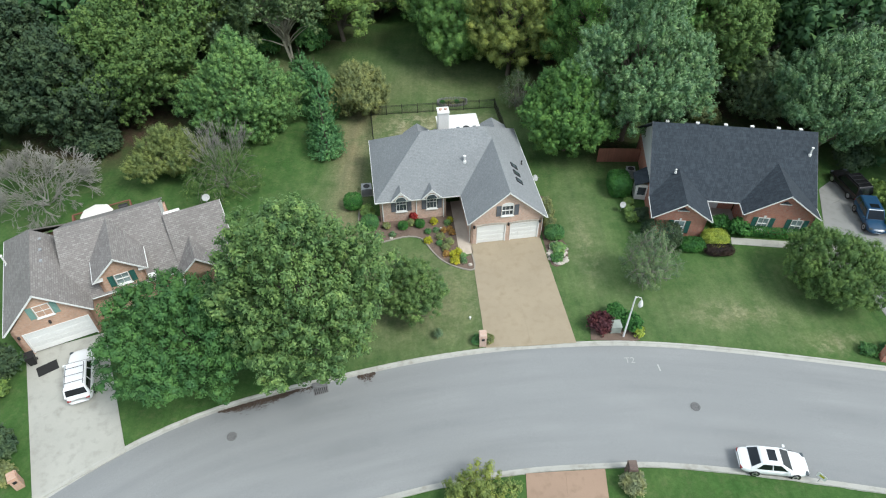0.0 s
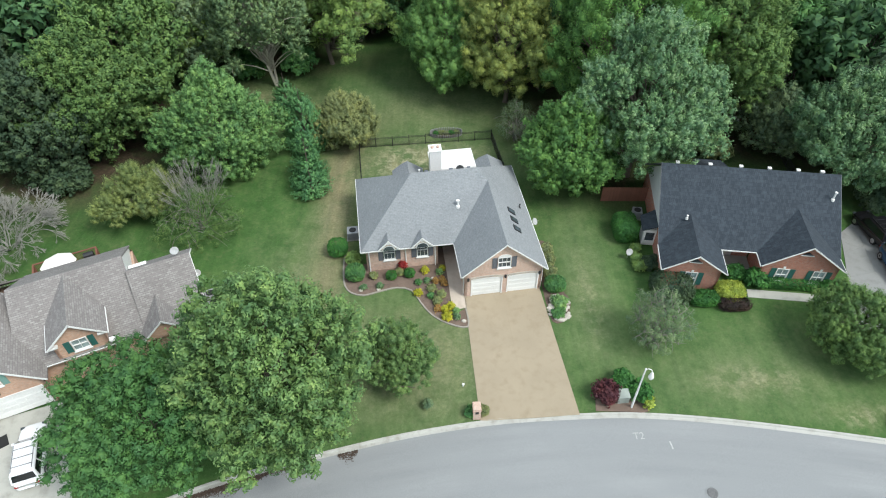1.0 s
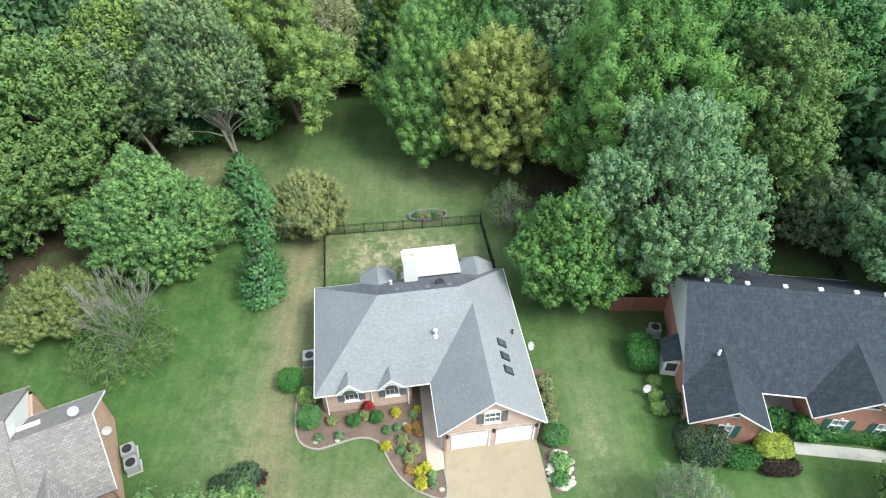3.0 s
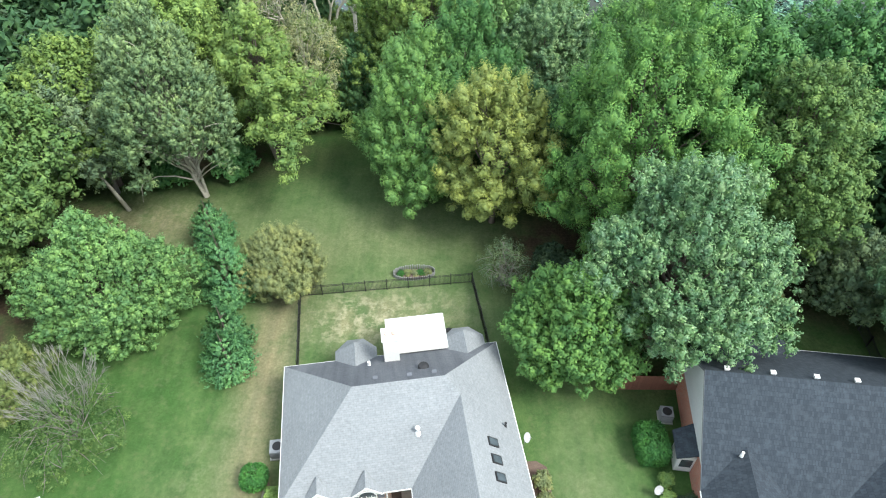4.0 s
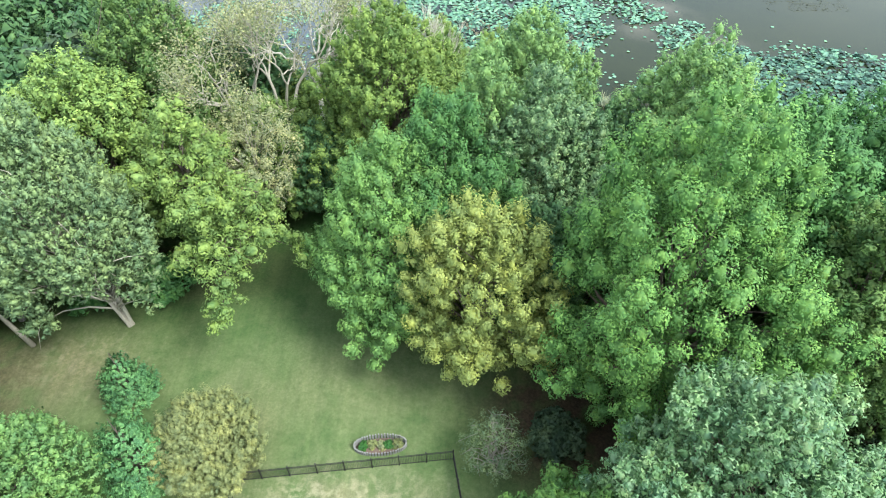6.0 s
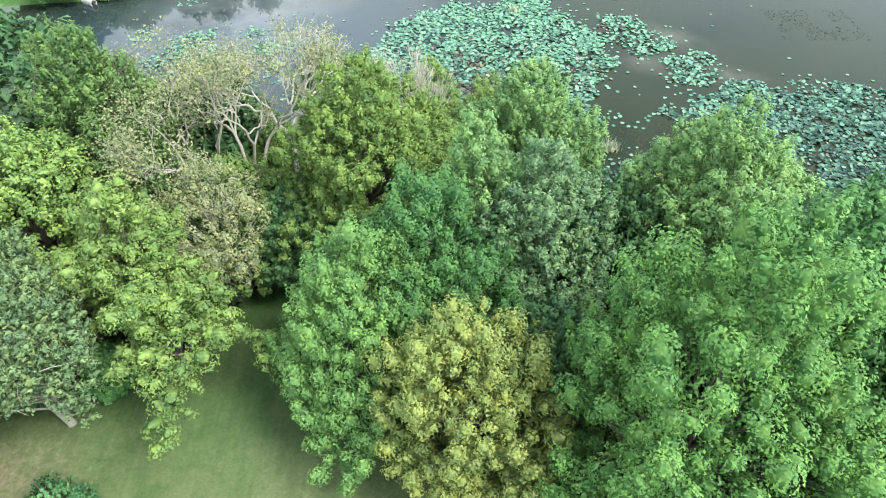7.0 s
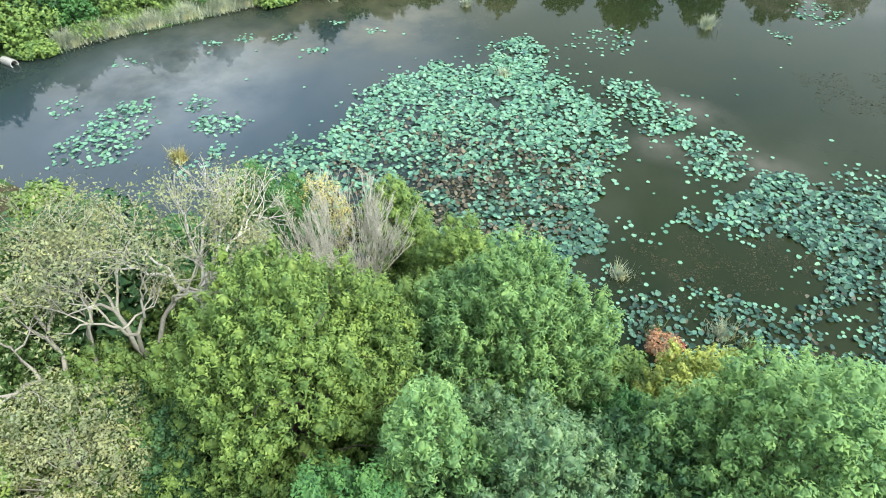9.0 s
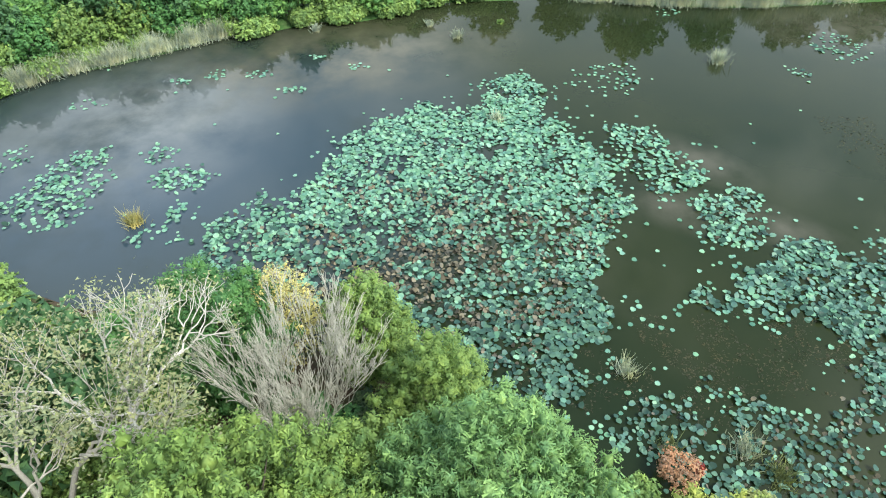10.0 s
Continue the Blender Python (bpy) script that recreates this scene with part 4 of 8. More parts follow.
def tuft_cores(core, flat, long, rng, material):
    """The close-packed heart of every leaf puff: a small drawn-out bud under the leaves."""
    k, n = len(core), 6
    c, ax, r = core[:, :3], core[:, 3:6], core[:, 6:7]
    a = unit(np.cross(ax, unit(rng.normal(size=(k, 3)))))
    b = np.cross(ax, a)
    v = np.empty((k, n + 2, 3))
    for i in range(n):
        t = 2 * math.pi * i / n
        v[:, i] = (a * math.cos(t) + b * math.sin(t)) * r * rng.uniform(0.5, 0.78, (k, 1)) + ax * r * rng.uniform(-0.1, 0.3, (k, 1))
    v[:, n] = ax * r * (0.72 + 0.6 * long)
    v[:, n + 1] = -ax * r * 0.55
    v[:, :, 2] *= flat
    v += c[:, None]
    base = (np.arange(k) * (n + 2))[:, None]
    i = np.arange(n)
    up = np.stack([base + i, base + (i + 1) % n, np.broadcast_to(base + n, (k, n))], -1)
    dn = np.stack([base + (i + 1) % n, base + i, np.broadcast_to(base + n + 1, (k, n))], -1)
    me = array_mesh("inner_foliage", v.reshape(-1, 3), np.concatenate([up, dn], 1).reshape(-1, 3), material)
    me.polygons.foreach_set("use_smooth", np.ones(k * 2 * n, bool))
    return me


def tree(name, x, y, H, r, material, label, low=None, leaf=0.36, aspect=0.66, cover=1.25, shape="oval", seed=1, lean=(0, 0), ry=1.0, bark=None, stems=1,
         limbs=14, flat=0.9, droop=0.0, category="tree", group="", girth=None, twigs=0, turn=0.0, fine=0.6, puff=None, rough=1.0, hang=0.0,
         bough=0.34, gap=1.5, stretch=0.4, rise=0.75, loose=0.24, apart=0.68, arms=(), long=0.85):
    """A trunk with limbs to its boughs, each bough grown over with puffs of leaves."""
    rng = np.random.default_rng(seed)
    low = 0.18 * H if low is None else low
    leaf *= fine
    rc = puff or 0.3 + 0.016 * H
    waves = [(rng.normal(size=3) * f, rng.uniform(0, 6.28), rough * a) for f, a in ((1.6, 0.09), (2.6, 0.08), (3.6, 0.06), (5.0, 0.04))]
    bc, br, mid = crown_boughs(H, r, low, rng, shape, ry, waves, bough, apart)
    if arms:
        bc, br = np.vstack([bc, [a[:3] for a in arms]]), np.append(br, [a[3] for a in arms])
    cen, out = crown_puffs(bc, br, mid, rc, rng, gap, stretch, flat)
    sway = np.array([lean[0], lean[1], 0.0])
    cen = cen + sway * np.clip(cen[:, 2:] / H, 0, 1)
    bc = bc + sway * np.clip(bc[:, 2:] / H, 0, 1)
    e = thing(name, pose(x, y, gz(x, y), 0, 0, turn), label, category, group)
    w = woody(H * 0.95, r, low, bc, rng, lean, girth, stems, limbs=max(limbs, len(bc)))
    for _ in range(twigs):
        c = cen[rng.integers(len(cen))]
        d = Vector(rng.normal(size=3)) * 0.6 + Vector(c - mid).normalized()
        limb(w, Vector(c) - d * min(1.2, r * 0.3), Vector(c) + d * (0.25 + r * 0.06), 0.035, 0.008, rng, 0.16, 3)
    part("trunk", w, bark or M_BARK, e, smooth=True, uv=False)
    pos, nrm, lie, core = puff_leaves(cen, out, rc, cover * 0.47, leaf, aspect, rng, 0.5 + 0.5 * flat, hang, rise, loose, long)
    if cover > 0.9:
        part("inner_foliage", tuft_cores(core, 0.5 + 0.5 * flat, long, rng, material), material, e, "close-packed inner leaves", kind="stuff")
        big = leaf * 1.45
        i = np.repeat(np.arange(len(bc)), (0.2 * 4 * math.pi * br * br / (big * big * aspect * 0.5)).astype(int))
        dq = unit(rng.normal(size=(len(i), 3)) + np.array([0, 0, 0.4]))
        q = bc[i] + dq * (br[i] * rng.uniform(0.5, 0.8, len(i)))[:, None] * np.array([1, 1, flat])
        deep = leaf_quads(q, dq + 0.5 * rng.normal(size=q.shape), big, aspect, rng, material)
        part("inner_leaves", deep, material, e)
    pos[:, 2] = np.maximum(pos[:, 2], 0.1)
    part("crown", leaf_quads(pos, nrm, leaf, aspect, rng, material, droop=droop, soft_nrm=lie), material, e)
    return e


def bush(name, x, y, H, r, material, label, seed=1, leaf=0.16, n=18, cover=1.5, lobe=0.42, ry=1.0, category="shrub", group="", flat=0.9, turn=0.0, aspect=0.6):
    rng = np.random.default_rng(seed)
    cen, rad = boughs(H, r, H * 0.08, rng, n, lobe, "oval", ry)
    e = thing(name, pose(x, y, gz(x, y) + 0.02, 0, 0, turn), label, category, group)
    g = Geo()
    for i in range(5):
        limb(g, (rng.uniform(-0.1, 0.1), rng.uniform(-0.1, 0.1), -0.1), cen[rng.integers(len(cen))], 0.035, 0.01, rng)
    part("stem", g, M_BARK, e, uv=False)
    pos, nrm = clump_leaves(cen, rad, np.array([0, 0, H * 0.3]), cover, leaf, aspect, rng, flat, 0.3, 0.14 + 0.06 * r)
    most = int(900 + 1500 * r)
    if len(pos) > most:
        pick = rng.choice(len(pos), most, False)
        leaf *= min(1.6, math.sqrt(len(pos) / most))
        pos, nrm = pos[pick], nrm[pick]
    pos[:, 2] = np.maximum(pos[:, 2], 0.03)
    part("foliage", leaf_quads(pos, nrm, leaf, aspect, rng, material, "foliage"), material, e)
    return e


def hedge(name, x, y, lx, ly, H, material, label, turn=0.0, seed=1, leaf=0.14, cover=1.7, group="", power=6.0, name_cat="hedge"):
    """A clipped block of leaves with rounded edges."""
    rng = np.random.default_rng(seed)
    k = int(cover * (lx * ly + 2 * H * (lx + ly)) / (leaf * leaf * 0.3))
    half = np.array([lx, ly, H])
    face = rng.choice(3, k, p=1 / half / np.sum(1 / half))
    d = rng.uniform(-1, 1, (k, 3))
    d[np.arange(k), face] = np.sign(rng.normal(size=k))
    d = d / np.power(np.sum(np.abs(d) ** power, 1, keepdims=True), 1 / power)
    pos = d * (1 - 0.12 * rng.random((k, 1)) + 0.03 * rng.normal(size=(k, 1))) * np.array([lx / 2, ly / 2, H / 2]) + np.array([0, 0, H / 2])
    pos[:, 2] = np.maximum(pos[:, 2], 0.02)
    nrm = d + 0.6 * rng.normal(size=(k, 3)) + np.array([0, 0, 0.3])
    e = thing(name, pose(x, y, gz(x, y), 0, 0, turn), label, name_cat, group)
    g = Geo()
    for i in range(6):
        a = (rng.uniform(-0.4, 0.4) * lx, rng.uniform(-0.3, 0.3) * ly)
        limb(g, (*a, -0.1), (a[0], a[1], H * 0.7), 0.03, 0.01, rng)
    part("stem", g, M_BARK, e, uv=False)
    part("foliage", leaf_quads(pos, nrm, leaf, 0.6, rng, material, "foliage"), material, e)
    return e


def conifer(name, x, y, H, r, label, seed=1, leaf=0.2, material=None):
    """A pointed cone of upswept feathery plumes about one stem."""
    rng = np.random.default_rng(seed)
    material = material or L_CONIFER
    e = thing(name, pose(x, y, gz(x, y)), label, "tree")
    g = Geo()
    g.tube([(0, 0, -0.3), (0, 0, H * 0.5), (0, 0, H * 0.97)], [0.13, 0.08, 0.015], 7)
    n = int(11 * math.pi * r * H)
    t = 1 - np.sqrt(rng.random(n) * 0.985 + 0.015)
    a = rng.uniform(0, 2 * math.pi, n)
    wave = 1 + 0.1 * np.sin(3 * a + 5 * t + seed) + 0.08 * np.sin(7 * a - 9 * t)
    rad = r * np.minimum(1.0, 0.72 + 2.5 * t) * (1 - t) ** 0.78 * wave * (0.45 + 0.6 * rng.random(n) ** 0.6) + 0.04
    d = np.stack([np.cos(a), np.sin(a), np.zeros(n)], 1)
    root = d * (rad * 0.62)[:, None] + np.array([0, 0, 1]) * (0.1 + t * (H - 0.5))[:, None]
    axis = unit(d + np.array([0, 0, 1]) * (0.55 + 1.5 * t)[:, None] + 0.22 * rng.normal(size=(n, 3)))
    ln = np.clip(rad * 0.6, 0.32, 0.95) * rng.uniform(0.75, 1.2, n)
    for i in range(0, n, 12):
        g.tube([(0, 0, max(0.05, root[i, 2] - rad[i] * 0.35)), tuple(root[i]), tuple(root[i] + axis[i] * ln[i] * 0.4)], [0.022, 0.014, 0.005], 3, False)
    k = 20
    i = np.repeat(np.arange(n), k)
    q = rng.random(n * k) ** 0.8
    off = rng.normal(size=(n * k, 3))
    off -= axis[i] * np.sum(off * axis[i], 1, keepdims=True)
    off = unit(off) * (0.2 * ln[i] * np.sin(np.pi * (0.12 + 0.86 * q)) * rng.random(n * k) ** 0.5)[:, None]
    pos = root[i] + axis[i] * (q * ln[i])[:, None] + off
    way = axis[i] + 1.6 * off / ln[i][:, None] + 0.2 * rng.normal(size=off.shape)
    face = unit(d[i] + np.array([0, 0, 0.6])) + 0.5 * rng.normal(size=off.shape)
    part("trunk", g, M_BARK, e, uv=False)
    lie = unit(off / 0.1 + d[i] + np.array([0, 0, 0.9]))
    part("crown", leaf_quads(pos, face, leaf, 0.36, rng, material, way=way, soft_nrm=lie), material, e)
    return e


def branching(g, a, d, ln, rad, depth, rng, spread, up, tips, minr=0.012):
    b = a + d * ln
    m = a.lerp(b, 0.62) + Vector(rng.normal(size=3)) * ln * 0.07
    q = a.lerp(b, 0.3) + Vector(rng.normal(size=3)) * ln * 0.06
    if rad > 0.04:
        g.tube([a, q, m, b], [rad, rad * 0.9, rad * 0.78, rad * 0.62], 6, False)
    else:
        g.twigs.tube([a, m, b], [rad, rad * 0.8, rad * 0.62], 3, False)
    if depth == 0:
        tips.append(b)
        return
    for k in range(rng.integers(2, 4)):
        nd = (d + Vector(rng.normal(size=3)) * spread + Vector((0, 0, up))).normalized()
        branching(g, b if k else m.lerp(b, 0.7), nd, ln * rng.uniform(0.62, 0.88), max(minr, rad * rng.uniform(0.5, 0.68)), depth - 1, rng, spread, up, tips, minr)


def bare_tree(name, x, y, H, label, bark, seed=1, stems=1, depth=5, spread=0.42, up=0.12, girth=0.16, wide=0.3, material=None, leaf=0.2, per_tip=0, scatter=0.35, minr=0.014, first=0.3, lean=(0, 0), fork=0.0):
    rng = np.random.default_rng(seed)
    e = thing(name, pose(x, y, gz(x, y)), label, "tree")
    g, tips = Geo(), []
    g.twigs = Geo()
    foot = Vector((0, 0, -0.2))
    if fork:
        foot = Vector((lean[0] * fork, lean[1] * fork, fork))
        g.tube([(0, 0, -0.3), (foot.x * 0.5 + 0.15, foot.y * 0.5 - 0.15, fork * 0.5), tuple(foot)], [girth * 1.7, girth * 1.35, girth * 1.15], 8)
    for s in range(stems):
        a = 2 * math.pi * s / stems + rng.uniform(0, 1)
        d = Vector((math.cos(a) * wide * (stems > 1) + lean[0], math.sin(a) * wide * (stems > 1) + lean[1], 1)).normalized()
        branching(g, Vector((math.cos(a), math.sin(a), 0)) * 0.15 * (stems > 1) + foot, d, (H - fork) * first, girth, depth, rng, spread, up, tips, minr)
    part("trunk", g, bark, e, "bare forked stems", smooth=True, uv=False)
    part("twig_mass", g.twigs, bark, e, "thin bare twigs", smooth=True, uv=False, kind="stuff")
    if per_tip and material:
        t = np.array([tuple(p) for p in tips])
        pos = np.repeat(t, per_tip, 0) + rng.normal(size=(len(t) * per_tip, 3)) * scatter
        pos[:, 2] = np.maximum(pos[:, 2], 0.2)
        nrm = rng.normal(size=pos.shape) + np.array([0, 0, 0.9])
        part("crown", leaf_quads(pos, nrm, leaf, 0.6, rng, material), material, e, "thin scattered leaves")
    return e


# front gardens
tree("maple_tree", -10.0, 29.8, 14.6, 5.3, L_MAPLE, "large rounded maple with dense dull green leaves on the lawn", low=3.6, leaf=0.34, cover=1.2, seed=11, shape="cone", bough=0.3, puff=0.5)
tree("shade_tree", -18.6, 28.1, 8.3, 5.0, L_FERN, "broad green tree with fine leaves beside the driveway", low=1.6, leaf=0.34, aspect=0.5, cover=1.25, seed=12, flat=0.5, hang=0.15, puff=0.5, gap=1.25, loose=0.4)
tree("ornamental_tree", -2.8, 34.3, 4.9, 2.5, L_MAPLE, "small twiggy multi-stemmed ornamental tree on the front lawn", low=0.7, leaf=0.2, aspect=0.45, cover=1.15, seed=13, stems=4, twigs=30, puff=0.28, gap=1.35)
tree("ornamental_tree", 17.2, 37.3, 5.0, 2.0, L_GREYGREEN, "thin grey-green small tree with sparse leaves", low=0.6, leaf=0.2, aspect=0.45, cover=0.8, seed=14, stems=5, twigs=110, bark=M_TWIG, puff=0.3)
tree("ornamental_tree", 32.6, 36.2, 5.4, 3.3, L_MOSS, "low spreading dull green tree on the brick house's lawn", low=0.5, leaf=0.22, aspect=0.45, cover=1.1, seed=15, stems=3, twigs=30, puff=0.26, gap=1.3, rise=1.4, long=1.4)
# back gardens
tree("round_tree", 13.0, 56.8, 9.4, 4.1, L_GREEN, "dense rounded bright green tree beside the fenced yard", low=0.6, leaf=0.34, aspect=0.65, cover=1.3, seed=16, puff=0.4, gap=1.3, bough=0.32)
tree("silver_maple", 19.6, 58.6, 16.6, 4.7, L_SILVERMAPLE, "tall silver maple with pale leaf undersides", arms=[(5.0, 0.6, 10.0, 1.5), (6.1, 0.2, 8.6, 1.2), (6.9, -0.4, 7.4, 0.9), (4.4, -3.2, 8.2, 1.4), (5.2, -4.2, 6.8, 1.0), (-4.4, -1.0, 12.0, 1.2), (-5.2, -1.8, 10.2, 1.1), (1.0, -4.8, 9.0, 1.3), (-2.6, 1.6, 14.6, 1.1), (3.2, 2.0, 13.6, 1.2)], low=3.6, leaf=0.34, aspect=0.5, cover=1.05, seed=117, shape="cone", bough=0.25, rough=2.0, stretch=0.6, apart=0.74, loose=0.4, puff=0.42, gap=1.4, rise=1.2, long=1.2)
tree("silver_maple", 39.6, 55.4, 12.8, 5.2, L_SILVERMAPLE, "broad silvery green tree behind the brick house", low=3.4, leaf=0.34, aspect=0.5, cover=1.1, seed=18, puff=0.45, gap=1.4, rise=1.2, long=1.2, rough=1.6, bough=0.26)
tree("linden_tree", -21.9, 60.6, 12.2, 4.9, L_LINDEN, "broad light green tree with fine leaves on the back lawn", low=0.4, leaf=0.3, aspect=0.55, cover=0.95, seed=19, shape="spire", puff=0.36, gap=1.3, loose=0.5, bough=0.26, rough=1.5)
tree("yellowing_tree", -28.7, 53.9, 4.9, 3.2, L_DULLGOLD, "low dull yellow-green spreading tree on the back lawn", low=0.3, leaf=0.22, aspect=0.5, cover=1.1, seed=20, flat=0.7, stems=3, puff=0.3, gap=1.35, twigs=30, rise=1.3, long=1.4)
tree("thinning_tree", -22.6, 51.2, 3.6, 3.4, L_MOSS, "low half-bare tree with thin dull green leaves", low=0.2, leaf=0.2, cover=0.62, seed=21, stems=4, twigs=70, bark=M_TWIG)
bare_tree("bare_tree", -22.7, 52.4, 7.0, "thin leafless grey tree among low green growth", M_TWIG_GREY, 122, 12, 4, 0.17, 0.16, 0.04, 0.45, minr=0.014, first=0.3)
bare_tree("bare_tree", -40.0, 48.9, 7.4, "grey leafless spreading tree with dense drooping twigs", M_TWIG_GREY, 22, 17, 6, 0.3, -0.03, 0.06, 1.05, minr=0.021, first=0.24)
tree("bronze_tree", -10.3, 65.4, 5.6, 3.1, L_BRONZE, "rounded bronze-green tree at the back lawn", low=0.1, leaf=0.2, aspect=0.5, cover=1.15, seed=23, stems=3, puff=0.27, gap=1.35, bough=0.24, loose=0.4, rise=1.3, long=1.3, rough=1.3)
conifer("cypress_tree", -17.4, 70.6, 5.8, 2.6, "narrow blue-green conifer on the back lawn", 24)
conifer("cypress_tree", -14.4, 64.4, 7.8, 3.5, "conical blue-green conifer on the back lawn", 25)
conifer("cypress_tree", -13.3, 58.9, 5.2, 2.5, "small blue-green conifer beside the lawn", 26)
conifer("cypress_tree", -12.7, 56.6, 5.0, 2.6, "small conical blue-green conifer beside the lawn", 27)
# edge of the woods
tree("green_maple", 19.6, 70.8, 22.4, 7.6, L_VIVID, "towering bright green maple at the wood's edge", low=2.5, leaf=0.34, aspect=0.6, cover=1.15, seed=31, fine=0.5, shape="cone", bough=0.22, stretch=0.5, gap=1.5, puff=0.8, rise=1.2, apart=0.8, rough=1.3, long=1.15)
tree("yellow_maple", 8.1, 73.4, 15.4, 4.6, L_YELLOW, "tall yellow-olive tree at the wood's edge", low=1.5, leaf=0.36, aspect=0.55, cover=1.2, seed=32, fine=0.5, apart=0.78, bough=0.28, puff=0.62, gap=1.5, long=1.0)
tree("maple_tree", 1.4, 78.6, 16.2, 4.6, L_SPRING, "dense light green tree at the wood's edge", low=0.6, leaf=0.36, aspect=0.55, cover=1.2, seed=33, shape="cone", ry=1.12, fine=0.5, puff=0.6, gap=1.5, rise=1.1, long=1.1)
tree("maple_tree", 5.4, 82.6, 16.6, 5.0, L_FERN, "dense deep green tree behind the yellow tree", low=2.0, leaf=0.36, aspect=0.52, cover=1.2, seed=34, fine=0.5, puff=0.58, gap=1.55, rise=1.4, long=1.4)
tree("silver_tree", 12.8, 84.8, 17.4, 5.6, L_SILVER, "tall grey-green tree with silvery leaves in the woods", low=2, leaf=0.36, aspect=0.5, cover=1.1, seed=35, fine=0.58, shape="cone", rough=1.6, bough=0.28, puff=0.45, loose=0.5)
tree("olive_tree", 0.2, 91.9, 19.6, 5.6, L_OLIVE, "tall olive-green tree in the woods", low=3, leaf=0.4, aspect=0.5, cover=0.95, seed=36, fine=0.50, bough=0.25, rough=2.2, twigs=40, puff=0.5, gap=1.5)
tree("pale_tree", 8.6, 86.0, 19.4, 3.6, L_WILLOW, "slender pale green tree with upright shoots in the woods", low=4, leaf=0.36, aspect=0.45, cover=1.1, seed=137, fine=0.58, rise=1.5, rough=1.5, puff=0.5, long=1.3, shape="spire")
tree("willow_tree", 13.4, 96.0, 16.0, 5.2, L_WILLOW, "feathery pale green willow near the pond", low=1.5, leaf=0.4, aspect=0.26, cover=1.0, seed=37, fine=0.72, twigs=40, rise=1.4, long=1.3, puff=0.46, gap=1.4, rough=1.5, loose=0.5)
tree("lime_tree", -14.0, 83.2, 16.0, 3.5, L_LIME, "bright yellow-green tree with hanging boughs", low=2.5, leaf=0.4, aspect=0.52, cover=0.95, seed=238, fine=0.56, twigs=60, flat=0.55, hang=0.25, bough=0.26, rough=2.2, stretch=0.7, gap=1.5, puff=0.7,
     arms=[(4.4, -3.2, 11.2, 1.5), (6.0, -4.0, 10.0, 1.2), (7.2, -4.2, 8.8, 0.8), (8.4, -4.4, 7.4, 0.7), (3.6, -5.6, 9.6, 1.4), (3.9, -7.4, 8.4, 1.1), (4.1, -9.2, 7.2, 0.9), (4.2, -10.6, 6.2, 0.7), (2.2, -4.4, 11.6, 1.4), (1.6, -6.6, 8.6, 1.1)])
tree("ash_tree", -20.1, 77.3, 19.0, 4.0, L_ASH, "tall grey-green tree with forked pale trunks", arms=[(-4.2, -1.6, 8.0, 1.4), (-4.6, -2.4, 6.0, 1.1), (-3.2, -3.4, 4.6, 0.9), (4.0, -0.6, 10.0, 1.3), (4.6, -1.6, 8.0, 1.1), (4.4, -2.6, 6.2, 0.8), (-5.2, 0.2, 10.5, 1.2), (0.4, 0.6, 18.4, 1.2)], low=6.5, leaf=0.36, aspect=0.42, cover=0.92, seed=39, stems=3, limbs=6, bough=0.22, rough=2.4, gap=1.45, loose=0.5, long=1.5, rise=1.0, bark=M_BARK_WHITE, twigs=30, girth=0.3, puff=0.34, hang=0.2, lean=(-2.0, 0.6), shape="cone")
bare_tree("leaning_tree", -27.2, 75.5, 9.0, "slender leaning pale trunk with few leaves", M_BARK_WHITE, 40, 1, 3, 0.4, 0.12, 0.13, material=L_GREYGREEN, per_tip=14, first=0.3, lean=(-0.45, 0.15), fork=5.0)
tree("grey_tree", -29.4, 78.2, 13.5, 4.4, L_GREYGREEN, "grey-green twiggy tree above the leaning trunk", low=3.0, leaf=0.34, aspect=0.5, cover=0.95, seed=140, puff=0.42, gap=1.4, rough=1.6, hang=0.15, twigs=50, bark=M_TWIG)
bare_tree("sycamore_tree", -13.6, 93.4, 20.0, "pale half-dead sycamore with thinning tan leaves", M_BARK_WHITE, 141, 3, 5, 0.4, 0.1, 0.2, 0.5, material=L_TAN, per_tip=34, leaf=0.2, scatter=0.6, first=0.3, minr=0.02, fork=7.0, lean=(0.05, 0.15))
bare_tree("sycamore_tree", -10.2, 95.4, 20.0, "pale sycamore with few tan leaves and bare limbs", M_BARK_WHITE, 245, 3, 5, 0.38, 0.12, 0.19, 0.45, material=L_TAN, per_tip=26, leaf=0.2, scatter=0.5, first=0.3, minr=0.02, fork=7.5, lean=(0.1, 0.2))
bare_tree("dead_tree", -6.8, 98.6, 18.6, "dead white-barked tree with bare forked limbs", M_BARK_BLEACHED, 42, 4, 5, 0.34, 0.08, 0.2, 0.55, material=L_TAN, per_tip=5, leaf=0.18, scatter=0.35, first=0.28, minr=0.02, fork=8.5, lean=(0.0, 0.24))
tree("sycamore_tree", -10.8, 89.6, 13.0, 3.8, L_TAN, "sparse tan-leaved sycamore at the edge of the woods", low=2.5, leaf=0.3, cover=0.8, seed=243, fine=0.55, twigs=60, bark=M_BARK_WHITE, puff=0.5, gap=1.5, rough=2.0)
tree("undergrowth_tree", -11.0, 92.6, 11.0, 5.2, L_LIME, "low yellow-green tree under the dead sycamore", low=0.8, leaf=0.36, cover=1.1, seed=141, fine=0.60)
tree("undergrowth_tree", -9.6, 101.5, 8.0, 4.4, L_OLIVE, "low olive tree under the dead sycamore", low=0.8, leaf=0.36, cover=1.1, seed=142)
